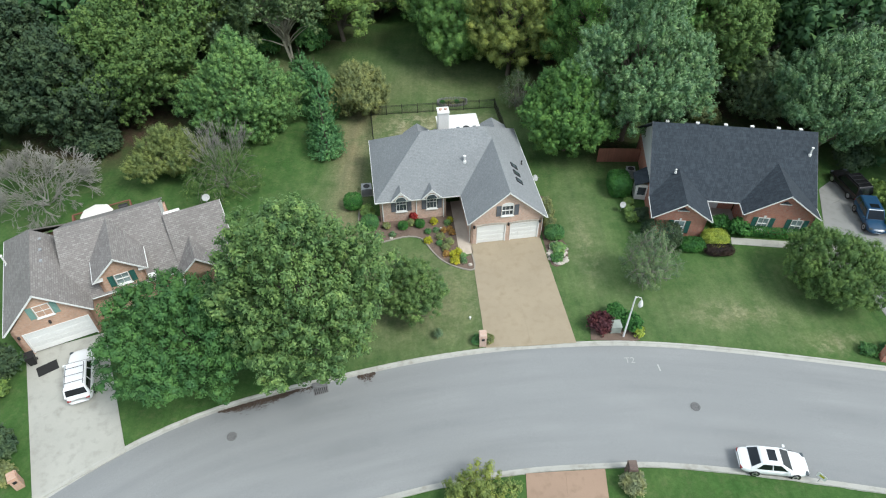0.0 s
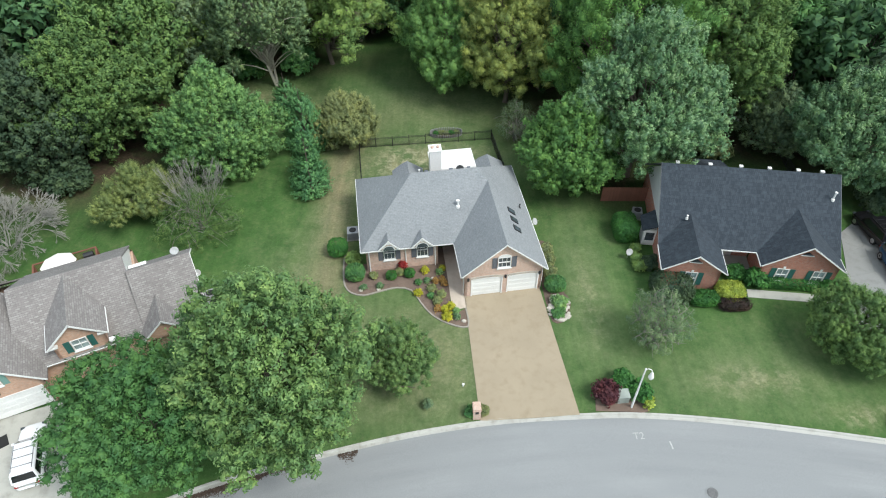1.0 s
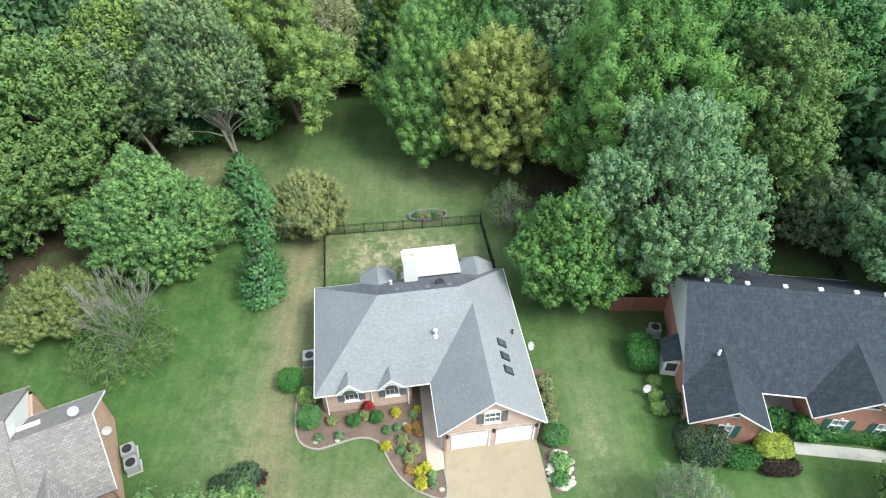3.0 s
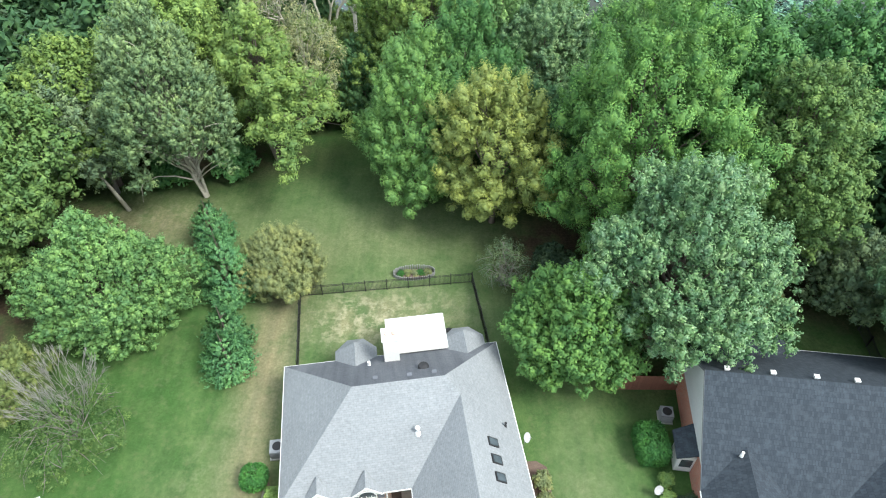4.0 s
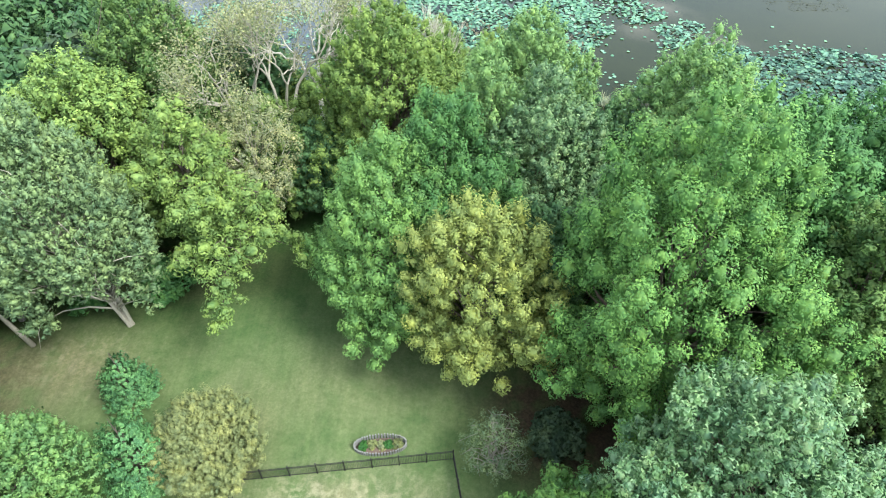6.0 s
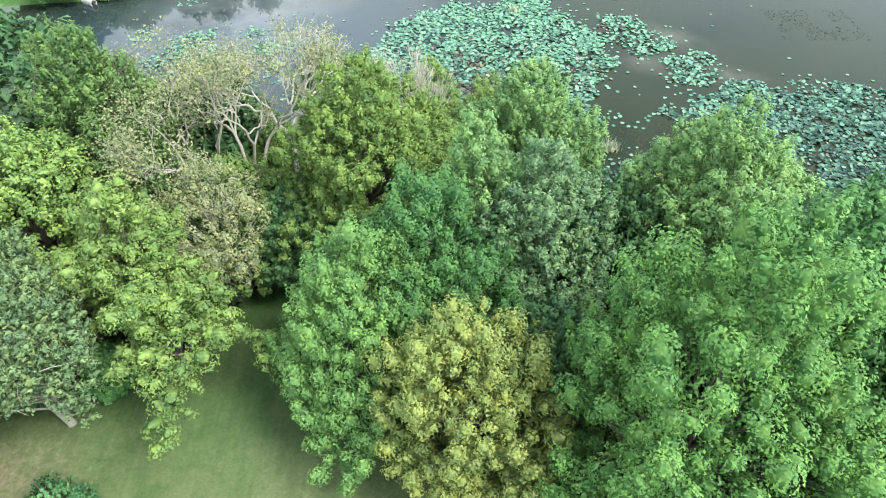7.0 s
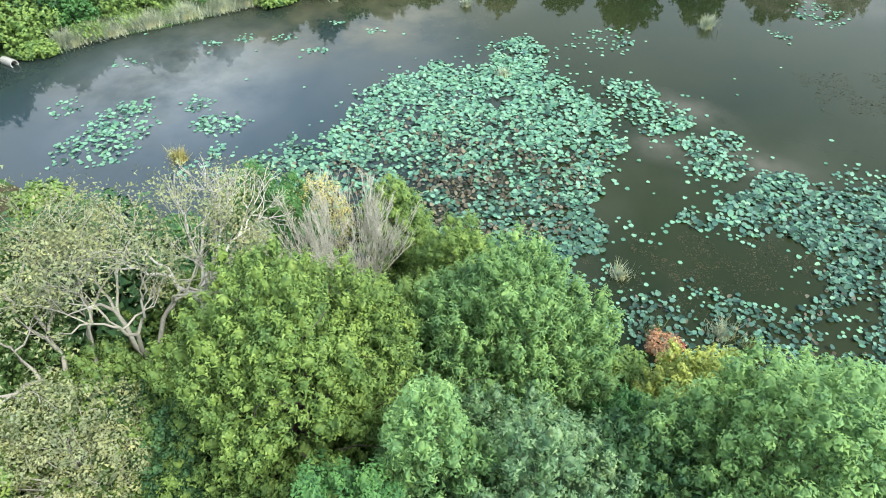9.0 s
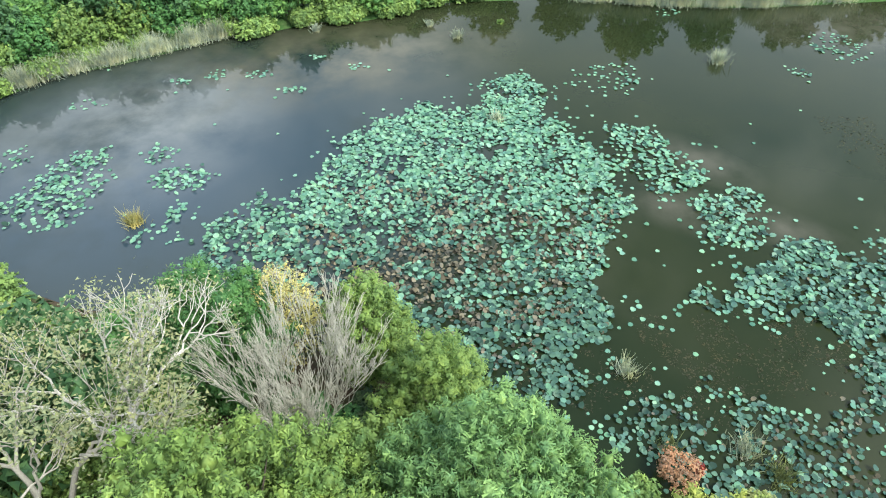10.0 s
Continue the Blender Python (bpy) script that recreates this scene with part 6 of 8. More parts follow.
for u in (-5.65, -2.75):
    dg = Geo()
    w, pk = 0.98, 4.0
    dg.slab([(u - w, 4.08, E0 + 0.03), (u, 4.08, pk), (u, 5.2, pk + 0.02), (u - w, 4.2, E0 + 0.05)][::-1], 0.1, (0, 0, 1))
    dg.slab([(u + w, 4.08, E0 + 0.03), (u, 4.08, pk), (u, 5.2, pk + 0.02), (u + w, 4.2, E0 + 0.05)], 0.1, (0, 0, 1))
    split_part("window_gable_roof", dg, M_ROOF_GREY, H1)
    wg = Geo()
    wg.slab([(u - w + 0.16, 4.16, E0 - 0.06), (u + w - 0.16, 4.16, E0 - 0.06), (u + w - 0.16, 4.16, E0), (u, 4.16, pk - 0.14), (u - w + 0.16, 4.16, E0)], 0.1, (0, -1, 0))
    part("window_gable", wg, M_BRICK_TAN, H1)
    tg = Geo()
    for s in (-1, 1):
        edge_trim(tg, (u + s * w, 4.06, E0 + 0.03), (u, 4.06, pk), 0.06, 0.13, -0.13) if s < 0 else edge_trim(tg, (u, 4.06, pk), (u + w, 4.06, E0 + 0.03), 0.06, 0.13, -0.13)
    tg.slab([(u - 0.12, 4.04, pk - 0.42), (u + 0.12, 4.04, pk - 0.42), (u + 0.12, 4.04, pk - 0.2), (u - 0.12, 4.04, pk - 0.2)], 0.04, (0, -1, 0))
    split_part("gable_trim", tg, M_WHITE, H1)
    arc = [(math.cos(math.pi * i / 12), math.sin(math.pi * i / 12)) for i in range(13)]
    fan = part("fanlight", Geo().slab([(u + 0.56 * c, 4.05, E0 - 0.05 + 0.56 * q) for c, q in arc], 0.03, (0, -1, 0)), M_WHITE, H1, "arched window top in the little gable")
    part("pane", Geo().slab([(u + 0.47 * c, 4.016, E0 - 0.01 + 0.46 * q) for c, q in arc], 0.02, (0, -1, 0)), M_GLASS, fan)
    add_window(H1, (u + 0.03, 4.6, 1.26), (1, 0), 1.0, 1.68, M_SHUT_GREY, cols=3)
for a, b in ((FL, I_), (FR, BR), (BR, BL), (BL, FL), (A_, FR)):
    if (a, b) == (A_, FR):
        continue
    g = Geo()
    edge_trim(g, a, b)
    part("gutter", g, M_WHITE, H1)
g = Geo()
edge_trim(g, I_, A_)
part("gutter", g, M_WHITE, H1)
g = Geo()
edge_trim(g, A_, AP, 0.035, 0.11, -0.13)
edge_trim(g, AP, FR, 0.035, 0.11, -0.13)
split_part("fascia", g, M_WHITE, H1)
add_window(H1, (3.6, 0.32, 3.3), (1, 0), 1.1, 1.2, M_SHUT_GREY, arch=True, cols=3)
add_garage_door(H1, (2.22, 0.32, 0.14), (1, 0), 2.5, 2.05)
add_garage_door(H1, (5.31, 0.32, 0.14), (1, 0), 2.5, 2.05)
g = Geo()
for c in (2.22, 5.31):
    for i in range(11):
        x = c - 1.3 + 2.6 * i / 10
        zz = 2.22 + 0.12 * (1 - ((i - 5) / 5) ** 2)
        g.box(x - 0.11, x + 0.11, 0.27, 0.318, zz, zz + 0.22)
split_part("brick", g, M_STONE, H1)
for u in (0.62, 3.77, 6.68):
    lg = Geo().lathe(u, 0.2, [(0.06, 2.15), (0.1, 2.2), (0.11, 2.42), (0.04, 2.52)], 8)
    lg.box(u - 0.03, u + 0.03, 0.2, 0.318, 2.3, 2.36)
    part("wall_lamp", lg, M_BLACK, H1)
dm = frame_matrix((-0.48, 7.6, F0), (1, 0))
dd = part("front_door", Geo().box(-0.47, 0.47, 0.06, 0.11, 0.3, 2.34, dm), plain("red_brown_door", (0.16, 0.06, 0.04), 0.4, 0.2), H1, "dark red-brown front door")
part("door_knob", Geo().lathe(-0.12, 7.6, [(0.03, 1.0), (0.04, 1.04), (0.03, 1.08)], 8), M_STEEL, dd)
for x, y, d in ((-7.4, 4.6, (0, -1)), (-4.2, 4.6, (0, -1)), (-1.6, 4.6, (0, -1)), (0.35, 0.6, (-1, 0)), (6.95, 0.55, (1, 0)), (6.95, 13.5, (1, 0))):
    downspout(H1, x, y, 2.8, d)
vent_pipe(H1, 0.72, 6.65, 4.95, 0.65, 0.085, M_PLASTIC_WHITE)
vent_pipe(H1, 6.4, 7.0, 3.75, 0.4, 0.05, M_BLACK)
vent_pipe(H1, -2.0, 12.6, 4.3, 0.4, 0.06, M_PLASTIC_WHITE)
for u, v in ((-1.6, 10.1), (0.6, 9.95), (2.2, 9.95)):
    g = Geo().box(-0.16, 0.16, -0.12, 0.12, -0.1, 0.12, pose(u, v, RZ - 0.8 * (v - 9.225)))
    part("roof_vent", g, M_SHUT_GREY, H1)
g = Geo().lathe(1.6, 11.0, [(0.36, RZ - 1.6), (0.36, RZ - 1.25), (0.3, RZ - 1.18), (0.05, RZ - 1.12)], 16)
part("roof_ventilator", g, M_BLACK, H1, "round dark attic ventilator")
for v in (5.55, 4.4, 3.25):
    u = 5.22
    zz = E0 + (7.3 - u) * 0.892
    ang = math.degrees(math.atan(0.892))
    mm = pose(u, v - 0.1, zz, 0, ang, 0)
    sk = part("skylight", Geo().box(-0.42, 0.42, -0.3, 0.3, -0.06, 0.07, mm), M_BLACK, H1, "dark framed skylight")
    part("pane", Geo().box(-0.35, 0.35, -0.23, 0.23, 0.072, 0.082, mm), M_GLASS, sk)
ch = Geo().box(-0.92, 0.14, 12.85, 13.85, 3.2, 6.38)
ch.box(-0.99, 0.21, 12.78, 13.92, 6.38, 6.5)
chim = part("chimney", ch, M_WHITE_ROOF, H1, "white-clad chimney")
for du in (-0.26, 0.26):
    part("flue", Geo().lathe(-0.39 + du, 13.35, [(0.12, 6.5), (0.12, 6.6), (0.17, 6.61), (0.17, 6.66), (0.05, 6.7)], 10), M_BRICK_TAN, chim, "clay flue with a rusty cap")
part("chimney_cricket", Geo().slab([(-0.92, 12.83, 4.12), (-0.39, 12.3, 4.55), (0.14, 12.83, 4.12)], 0.06, (0, 0, 1)), M_WHITE_ROOF, H1, "white metal flashing above the chimney")
cr = Geo().slab([(-0.7, 14.0, 3.45), (3.72, 14.0, 3.45), (3.78, 17.4, 3.22), (-0.66, 17.4, 3.22)], 0.14, (0, 0, 1))
pc = part("patio_cover", cr, M_WHITE_ROOF, H1, "flat white metal patio cover")
for u in (-0.5, 1.55, 3.6):
    part("post", Geo().box(u - 0.06, u + 0.06, 17.15, 17.27, F0, 3.1), M_WHITE, pc)
part("patio_slab", Geo().box(-1.0, 6.0, 14.0, 17.6, -0.2, 0.24), M_KERB, H1)
gr = thing("barbecue_grill", pose(3.95, 59.1, H1.location.z + 0.24, 0, 0, 98), "black covered barbecue grill on the patio", "grill")
part("firebox", Geo().box(-0.45, 0.45, -0.28, 0.28, 0.55, 0.95), M_BLACK, gr)
part("lid", Geo().tube([(-0.45, 0, 0.95), (0.45, 0, 0.95)], [0.28, 0.28], 12), M_BLACK, gr)
for sx in (-0.38, 0.38):
    for sy in (-0.2, 0.2):
        part("leg", Geo().box(sx - 0.03, sx + 0.03, sy - 0.03, sy + 0.03, 0, 0.55), M_BLACK, gr)
air_conditioner(-7.85, 49.85, 8, s=1.0)
dish(pose(9.0, 49.9, gz(9, 50), 0, 0, 62), "pale satellite dish on a post beside the roof", 0.36, 1.6)

# the red brick house with a charcoal roof
H2 = house_base("house", 18.85, 43.08, -7, "one-storey red brick house with a charcoal gable roof")
w2 = Geo()
F2 = -0.1
EV2 = 2.85
rect_wall(w2, (0.35, 0.1), (4.9, 0.1), F2, EV2, [(1.75, 2.75, 1.0, 2.45)])
rect_wall(w2, (4.9, 0.1), (4.9, 4.6), F2, EV2)
rect_wall(w2, (4.9, 4.6), (8.55, 4.6), F2, EV2, [(1.3, 2.25, F2, 2.2)])
rect_wall(w2, (8.55, 4.4), (8.55, 1.4), F2, EV2)
rect_wall(w2, (8.55, 1.4), (14.6, 1.4), F2, EV2, [(1.25, 2.25, 1.0, 2.45), (4.2, 5.2, 1.0, 2.45)])
rect_wall(w2, (14.6, 1.4), (14.6, 13.8), F2, EV2)
rect_wall(w2, (14.6, 13.8), (0.35, 13.8), F2, EV2)
rect_wall(w2, (0.35, 13.8), (0.35, 0.1), F2, EV2)
part("wall", w2, M_BRICK_RED, H2)
g = Geo()
gable(g, (0.35, 0.1), (4.9, 0.1), (2.6, 0.1, 4.5), EV2)
gable(g, (8.55, 1.4), (14.6, 1.4), (11.55, 1.4, 5.1), EV2)
split_part("gable_wall", g, M_BRICK_RED, H2)
g = Geo()
gable(g, (0.3, 13.9), (0.3, 2.9), (0.3, 8.4, 7.1), EV2)
gable(g, (14.66, 2.9), (14.66, 13.9), (14.66, 8.4, 7.1), EV2)
split_part("gable_siding", g, M_SIDING, H2, "pale siding in the end gable")
E2, R2, s2 = 3.0, 7.4, 4.4 / 5.8
g1z, g2z = 4.75, 5.42
v1e, v2e = 2.6 + (g1z - E2) / s2, 2.6 + (g2z - E2) / s2
r2 = Geo()
FLm, FRm, RLm, RRm = (0.0, 2.6, E2), (15.0, 2.6, E2), (0.0, 8.4, R2), (15.0, 8.4, R2)
r2.slab([(0, 2.6, E2), (2.6, v1e, g1z), (5.25, 2.6, E2), (8.2, 2.6, E2), (11.55, v2e, g2z), (14.95, 2.6, E2), (15, 2.6, E2), RRm, RLm], 0.16, (0, 0, 1))
r2.slab([(15, 14.2, E2), (0, 14.2, E2), RLm, RRm], 0.16, (0, 0, 1))
r2.slab([(-0.05, -0.35, E2 - 0.04), (2.6, -0.35, g1z), (2.6, v1e, g1z), (0, 2.6, E2)][::-1], 0.16, (0, 0, 1))
r2.slab([(5.25, -0.35, E2 - 0.04), (5.25, 2.6, E2), (2.6, v1e, g1z), (2.6, -0.35, g1z)], 0.16, (0, 0, 1))
r2.slab([(8.2, 1.0, E2), (11.55, 1.0, g2z), (11.55, v2e, g2z), (8.2, 2.6, E2)][::-1], 0.16, (0, 0, 1))
r2.slab([(14.95, 1.0, E2), (14.95, 2.6, E2), (11.55, v2e, g2z), (11.55, 1.0, g2z)], 0.16, (0, 0, 1))
split_part("roof_plane", r2, M_ROOF_DARK, H2, "charcoal asphalt shingles")
g = Geo()
g.slab([(4.2, 14.0, 3.05), (5.0, 15.6, 3.0), (7.6, 15.6, 3.0), (8.4, 14.0, 3.05), (6.3, 12.5, 4.3)], 0.12, (0, 0, 1))
part("bay_roof", g, M_ROOF_DARK, H2)
g = Geo()
for a, b in (((-0.05, -0.35, E2 - 0.04), (2.6, -0.35, g1z)), ((2.6, -0.35, g1z), (5.25, -0.35, E2 - 0.04)), ((8.2, 1.0, E2), (11.55, 1.0, g2z)), ((11.55, 1.0, g2z), (14.95, 1.0, E2))):
    edge_trim(g, a, b, 0.035, 0.11, -0.13)
split_part("fascia", g, M_WHITE, H2)
for a, b in (((5.25, 2.6, E2), (8.2, 2.6, E2)), ((5.25, 2.6, E2), (5.25, -0.35, E2 - 0.04)), ((8.2, 2.6, E2), (8.2, 1.0, E2)), ((0, 2.6, E2), (-0.05, -0.35, E2 - 0.04)), ((15, 14.2, E2), (0, 14.2, E2)), ((14.95, 1.0, E2), (14.95, 2.6, E2))):
    g = Geo()
    edge_trim(g, *((b, a) if a[0] == 5.25 and b[0] == 5.25 else (a, b)), 0.06, 0.09)
    part("gutter", g, M_WHITE, H2)
g = Geo()
edge_trim(g, RLm, (0, 2.6, E2), 0.035, 0.11, -0.13)
edge_trim(g, (0, 14.2, E2), RLm, 0.035, 0.11, -0.13)
edge_trim(g, (15, 2.6, E2), RRm, 0.035, 0.11, -0.13)
edge_trim(g, RRm, (15, 14.2, E2), 0.035, 0.11, -0.13)
split_part("rake_board", g, M_SHUT_GREY, H2)
add_window(H2, (2.6, 0.1, 1.0), (1, 0), 1.0, 1.45, M_SHUT_GREEN, pane=M_GLASS_PALE)
add_window(H2, (10.3, 1.4, 1.0), (1, 0), 1.0, 1.45, M_SHUT_GREEN, pane=M_GLASS_PALE)
add_window(H2, (13.25, 1.4, 1.0), (1, 0), 1.0, 1.45, M_SHUT_GREEN, pane=M_GLASS_PALE)
for x, y, q in ((2.6, 0.1, 3.75), (11.55, 1.4, 4.3)):
    vent = part("gable_vent", Geo().slab([(x - 0.45, y - 0.03, q - 0.1), (x + 0.45, y - 0.03, q - 0.1), (x, y - 0.03, q + 0.24)], 0.026, (0, -1, 0)), M_BLACK, H2, "dark triangular louvred vent")
    part("sill", Geo().box(x - 0.52, x + 0.52, y - 0.1, y - 0.004, q - 0.17, q - 0.105), M_WHITE, vent)
    for j in range(3):
        hw = 0.36 - 0.11 * j
        part("louvre", Geo().box(x - hw, x + hw, y - 0.085, y - 0.06, q - 0.06 + 0.085 * j, q - 0.03 + 0.085 * j), M_SHUT_GREY, vent)
for x, y in ((2.6, 0.1), (10.3, 1.4), (13.25, 1.4)):
    part("keystone", Geo().box(x - 0.09, x + 0.09, y - 0.05, y - 0.003, 2.48, 2.7), M_WHITE, H2)
part("porch_floor", Geo().box(4.95, 8.5, 3.0, 4.55, -0.1, 0.56), M_DRIVE_GREY, H2)
dm2 = frame_matrix((6.68, 4.6, F2), (1, 0))
part("front_door", Geo().box(-0.47, 0.47, 0.06, 0.11, 0.1, 2.28, dm2), M_WHITE, H2, "white front door in the recessed porch")
for u in (1.4, 4.2, 6.8, 9.2, 11.6, 13.6):
    box_vent(H2, u, 8.75, R2 - 0.1)
vent_pipe(H2, 2.2, 4.3, 4.75, 0.3, 0.05, M_PLASTIC_WHITE)
vent_pipe(H2, 14.3, 6.6, 6.05, 0.8, 0.07, M_PLASTIC_WHITE)
g = Geo().box(-0.75, 0.348, 5.1, 6.5, 0.5, 2.3)
bw = part("box_window", g, M_WHITE, H2, "white box bay window")
part("pane", Geo().box(-0.55, 0.2, 5.075, 5.095, 1.1, 2.0), M_GLASS, bw)
part("box_window_roof", Geo().slab([(-0.95, 4.95, 2.35), (0.345, 4.95, 2.95), (0.345, 7.3, 2.95), (-0.95, 7.0, 2.35)], 0.1, (0, 0, 1)), M_ROOF_DARK, H2)
air_conditioner(19.2, 52.2, -7)
dish(pose(17.2, 46.6, gz(17, 46), 0, 0, 20), "pale satellite dish on a post on the lawn", 0.34, 0.8)

# the orange brick house with a taupe roof
H3 = house_base("house", -33.36, 29.4, 26, "orange brick house with a taupe shingle roof and a dormer")
F3, EV3 = -0.9, 2.7
w3 = Geo()
rect_wall(w3, (0.4, 0.35), (6.0, 0.35), F3, EV3, [(0.62, 5.3, F3, 2.1)])
rect_wall(w3, (6.0, 0.35), (6.0, 2.0), F3, EV3)
rect_wall(w3, (6.0, 1.75), (17.6, 1.75), F3, EV3, [(2.3, 3.3, 0.6, 2.1)])
rect_wall(w3, (17.6, 1.75), (17.6, 8.9), F3, EV3)
rect_wall(w3, (17.6, 8.9), (13.4, 8.9), F3, EV3)
rect_wall(w3, (13.4, 8.9), (13.4, 11.4), F3, EV3)
rect_wall(w3, (13.4, 11.4), (0.4, 11.4), F3, EV3)
rect_wall(w3, (0.4, 11.4), (0.4, 0.35), F3, EV3)
rect_wall(w3, (7.35, 1.3), (10.75, 1.3), 2.4, 4.5, [(1.1, 2.2, 3.3, 4.4)])
rect_wall(w3, (10.75, 1.3), (10.75, 4.0), 2.4, 4.5)
rect_wall(w3, (7.35, 4.0), (7.35, 1.3), 2.4, 4.5)
part("wall", w3, M_BRICK_ORANGE, H3)
g = Geo()
gable(g, (0.4, 0.35), (6.0, 0.35), (3.2, 0.35, 5.72), EV3)
gable(g, (7.35, 1.3), (10.75, 1.3), (9.05, 1.3, 6.1), 4.5)
gable(g, (17.62, 1.75), (17.62, 8.9), (17.62, 5.1, 5.75), EV3)
split_part("gable_wall", g, M_BRICK_ORANGE, H3)
Z3, GZ, MZ = 2.9, 6.02, 6.4
sl3 = (MZ - Z3) / 5.3
r3 = Geo()
hip = (3.2, 8.0, GZ)
r3.slab([(0, 0, Z3), (3.2, 0, GZ), hip, (0, 11.6, Z3)][::-1], 0.16, (0, 0, 1))
vg = 1.2 + (GZ - Z3) / sl3
r3.slab([(6.4, 0, Z3), (6.4, 1.2, Z3), (5.1, 6.0, 4.4), (4.6, 8.2, 4.6), hip, (3.2, 0, GZ)], 0.16, (0, 0, 1))
r3.slab([(0, 11.6, Z3), hip, (6.0, 11.6, Z3)][::-1], 0.16, (0, 0, 1))
r3.slab([(4.6, 1.2, Z3), (13.25, 1.2, Z3), (13.25, 6.5, MZ), (5.1, 6.5, MZ)], 0.16, (0, 0, 1))
r3.slab([(13.25, 11.8, Z3), (5.1, 11.8, Z3), (5.1, 6.5, MZ), (13.25, 6.5, MZ)], 0.16, (0, 0, 1))
r3.slab([(13.25, 1.2, Z3), (18.0, 1.2, Z3), (18.0, 5.1, 5.95), (13.25, 5.1, 5.95)], 0.16, (0, 0, 1))
r3.slab([(18.0, 9.1, Z3), (13.25, 9.1, Z3), (13.25, 5.1, 5.95), (18.0, 5.1, 5.95)], 0.16, (0, 0, 1))
split_part("roof_plane", r3, M_ROOF_BROWN, H3, "mottled taupe asphalt shingles")
g = Geo()
dz, de = 6.36, 4.55
vd, ve = 1.2 + (dz - Z3) / sl3, 1.2 + (de - Z3) / sl3
g.slab([(7.0, 0.95, de), (9.05, 0.95, dz), (9.05, vd, dz), (7.0, ve, de)][::-1], 0.14, (0, 0, 1))
g.slab([(11.1, 0.95, de), (9.05, 0.95, dz), (9.05, vd, dz), (11.1, ve, de)], 0.14, (0, 0, 1))
split_part("dormer_roof", g, M_ROOF_BROWN, H3)
g = Geo()
pz = 4.5
vp = 1.2 + (pz - Z3) / ((5.95 - Z3) / 3.9)
g.slab([(12.95, 0.3, Z3), (14.7, 0.3, pz), (14.7, vp, pz), (12.95, 1.25, Z3)][::-1], 0.14, (0, 0, 1))
g.slab([(16.4, 0.3, Z3), (14.7, 0.3, pz), (14.7, vp, pz), (16.4, 1.25, Z3)], 0.14, (0, 0, 1))
split_part("porch_roof", g, M_ROOF_BROWN, H3)
g = Geo()
gable(g, (13.2, 0.5), (16.2, 0.5), (14.7, 0.5, 4.3), Z3 - 0.3)
part("porch_gable", g, M_BRICK_ORANGE, H3)
for u in (13.3, 16.1):
    part("porch_post", Geo().box(u - 0.12, u + 0.12, 0.45, 0.69, F3, Z3 - 0.3), M_WHITE, H3)
g = Geo()
for a, b in (((0, 0, Z3), (3.2, 0, GZ)), ((3.2, 0, GZ), (6.4, 0, Z3)), ((7.0, 0.95, de), (9.05, 0.95, dz)), ((9.05, 0.95, dz), (11.1, 0.95, de)), ((12.95, 0.3, Z3), (14.7, 0.3, pz)), ((14.7, 0.3, pz), (16.4, 0.3, Z3)), ((18.0, 1.2, Z3), (18.0, 5.1, 5.95)), ((18.0, 5.1, 5.95), (18.0, 9.1, Z3))):
    edge_trim(g, a, b, 0.04, 0.13, -0.14)
split_part("fascia", g, M_WHITE, H3)
g = Geo()
for a, b in (((6.4, 1.2, Z3), (6.4, 0, Z3)), ((6.4, 1.2, Z3), (13.0, 1.2, Z3)), ((0, 11.6, Z3), (0, 0, Z3)), ((13.25, 11.8, Z3), (5.1, 11.8, Z3)), ((18, 9.1, Z3), (13.25, 9.1, Z3)), ((11.1, 0.95, de), (11.1, ve, de)), ((7.0, ve, de), (7.0, 0.95, de))):
    edge_trim(g, a, b, 0.06, 0.08)
split_part("gutter", g, M_WHITE, H3)
g = Geo()
g.box(7.1, 7.75, 0.98, 1.28, 4.42, 4.56).box(10.4, 11.05, 0.98, 1.28, 4.42, 4.56).box(10.85, 11.5, 1.0, 1.4, 3.3, 3.46)
split_part("cornice_return", g, M_WHITE, H3)
add_window(H3, (9.05, 1.3, 3.3), (1, 0), 1.1, 1.15, M_SHUT_GREEN, cols=2, pane=M_GLASS_PALE)
add_window(H3, (3.2, 0.35, 3.35), (1, 0), 1.15, 1.25, plain("pale_green_shutters", (0.2, 0.34, 0.3), 0.6, 0.15), cols=2, pane=M_GLASS_PALE)
add_garage_door(H3, (3.36, 0.35, -0.1), (1, 0), 4.6, 2.15)
part("wall_lamp", Geo().lathe(3.2, 0.25, [(0.06, 2.55), (0.1, 2.6), (0.1, 2.8), (0.03, 2.9)], 8), M_BLACK, H3)
part("wall_lamp", Geo().lathe(0.72, 0.25, [(0.06, 1.85), (0.1, 1.9), (0.1, 2.1), (0.03, 2.2)], 8), M_BLACK, H3)
for v in (2.2, 3.6, 5.0):
    box_vent(H3, 3.75, v + 2.0, GZ - 0.5, material=M_GREY_METAL)
vent_pipe(H3, 0.35, 8.0, 3.15, 1.1, 0.07, M_PLASTIC_WHITE)
g = Geo()
gable(g, (13.2, 1.5), (13.2, 11.5), (13.2, 6.5, 6.22), Z3 - 0.1, 0.12)
part("gable_siding", g, M_WHITE, H3, "white siding in the step between the roofs")
g = Geo().box(13.3, 14.5, 5.6, 6.9, 3.6, 4.7)
part("clerestory", g, M_WHITE, H3, "white-sided box between the two roofs")
part("clerestory_roof", Geo().slab([(13.27, 5.6, 4.72), (14.62, 5.6, 4.72), (14.62, 7.0, 4.78), (13.27, 7.0, 4.78)], 0.06, (0, 0, 1)), M_WHITE, H3)
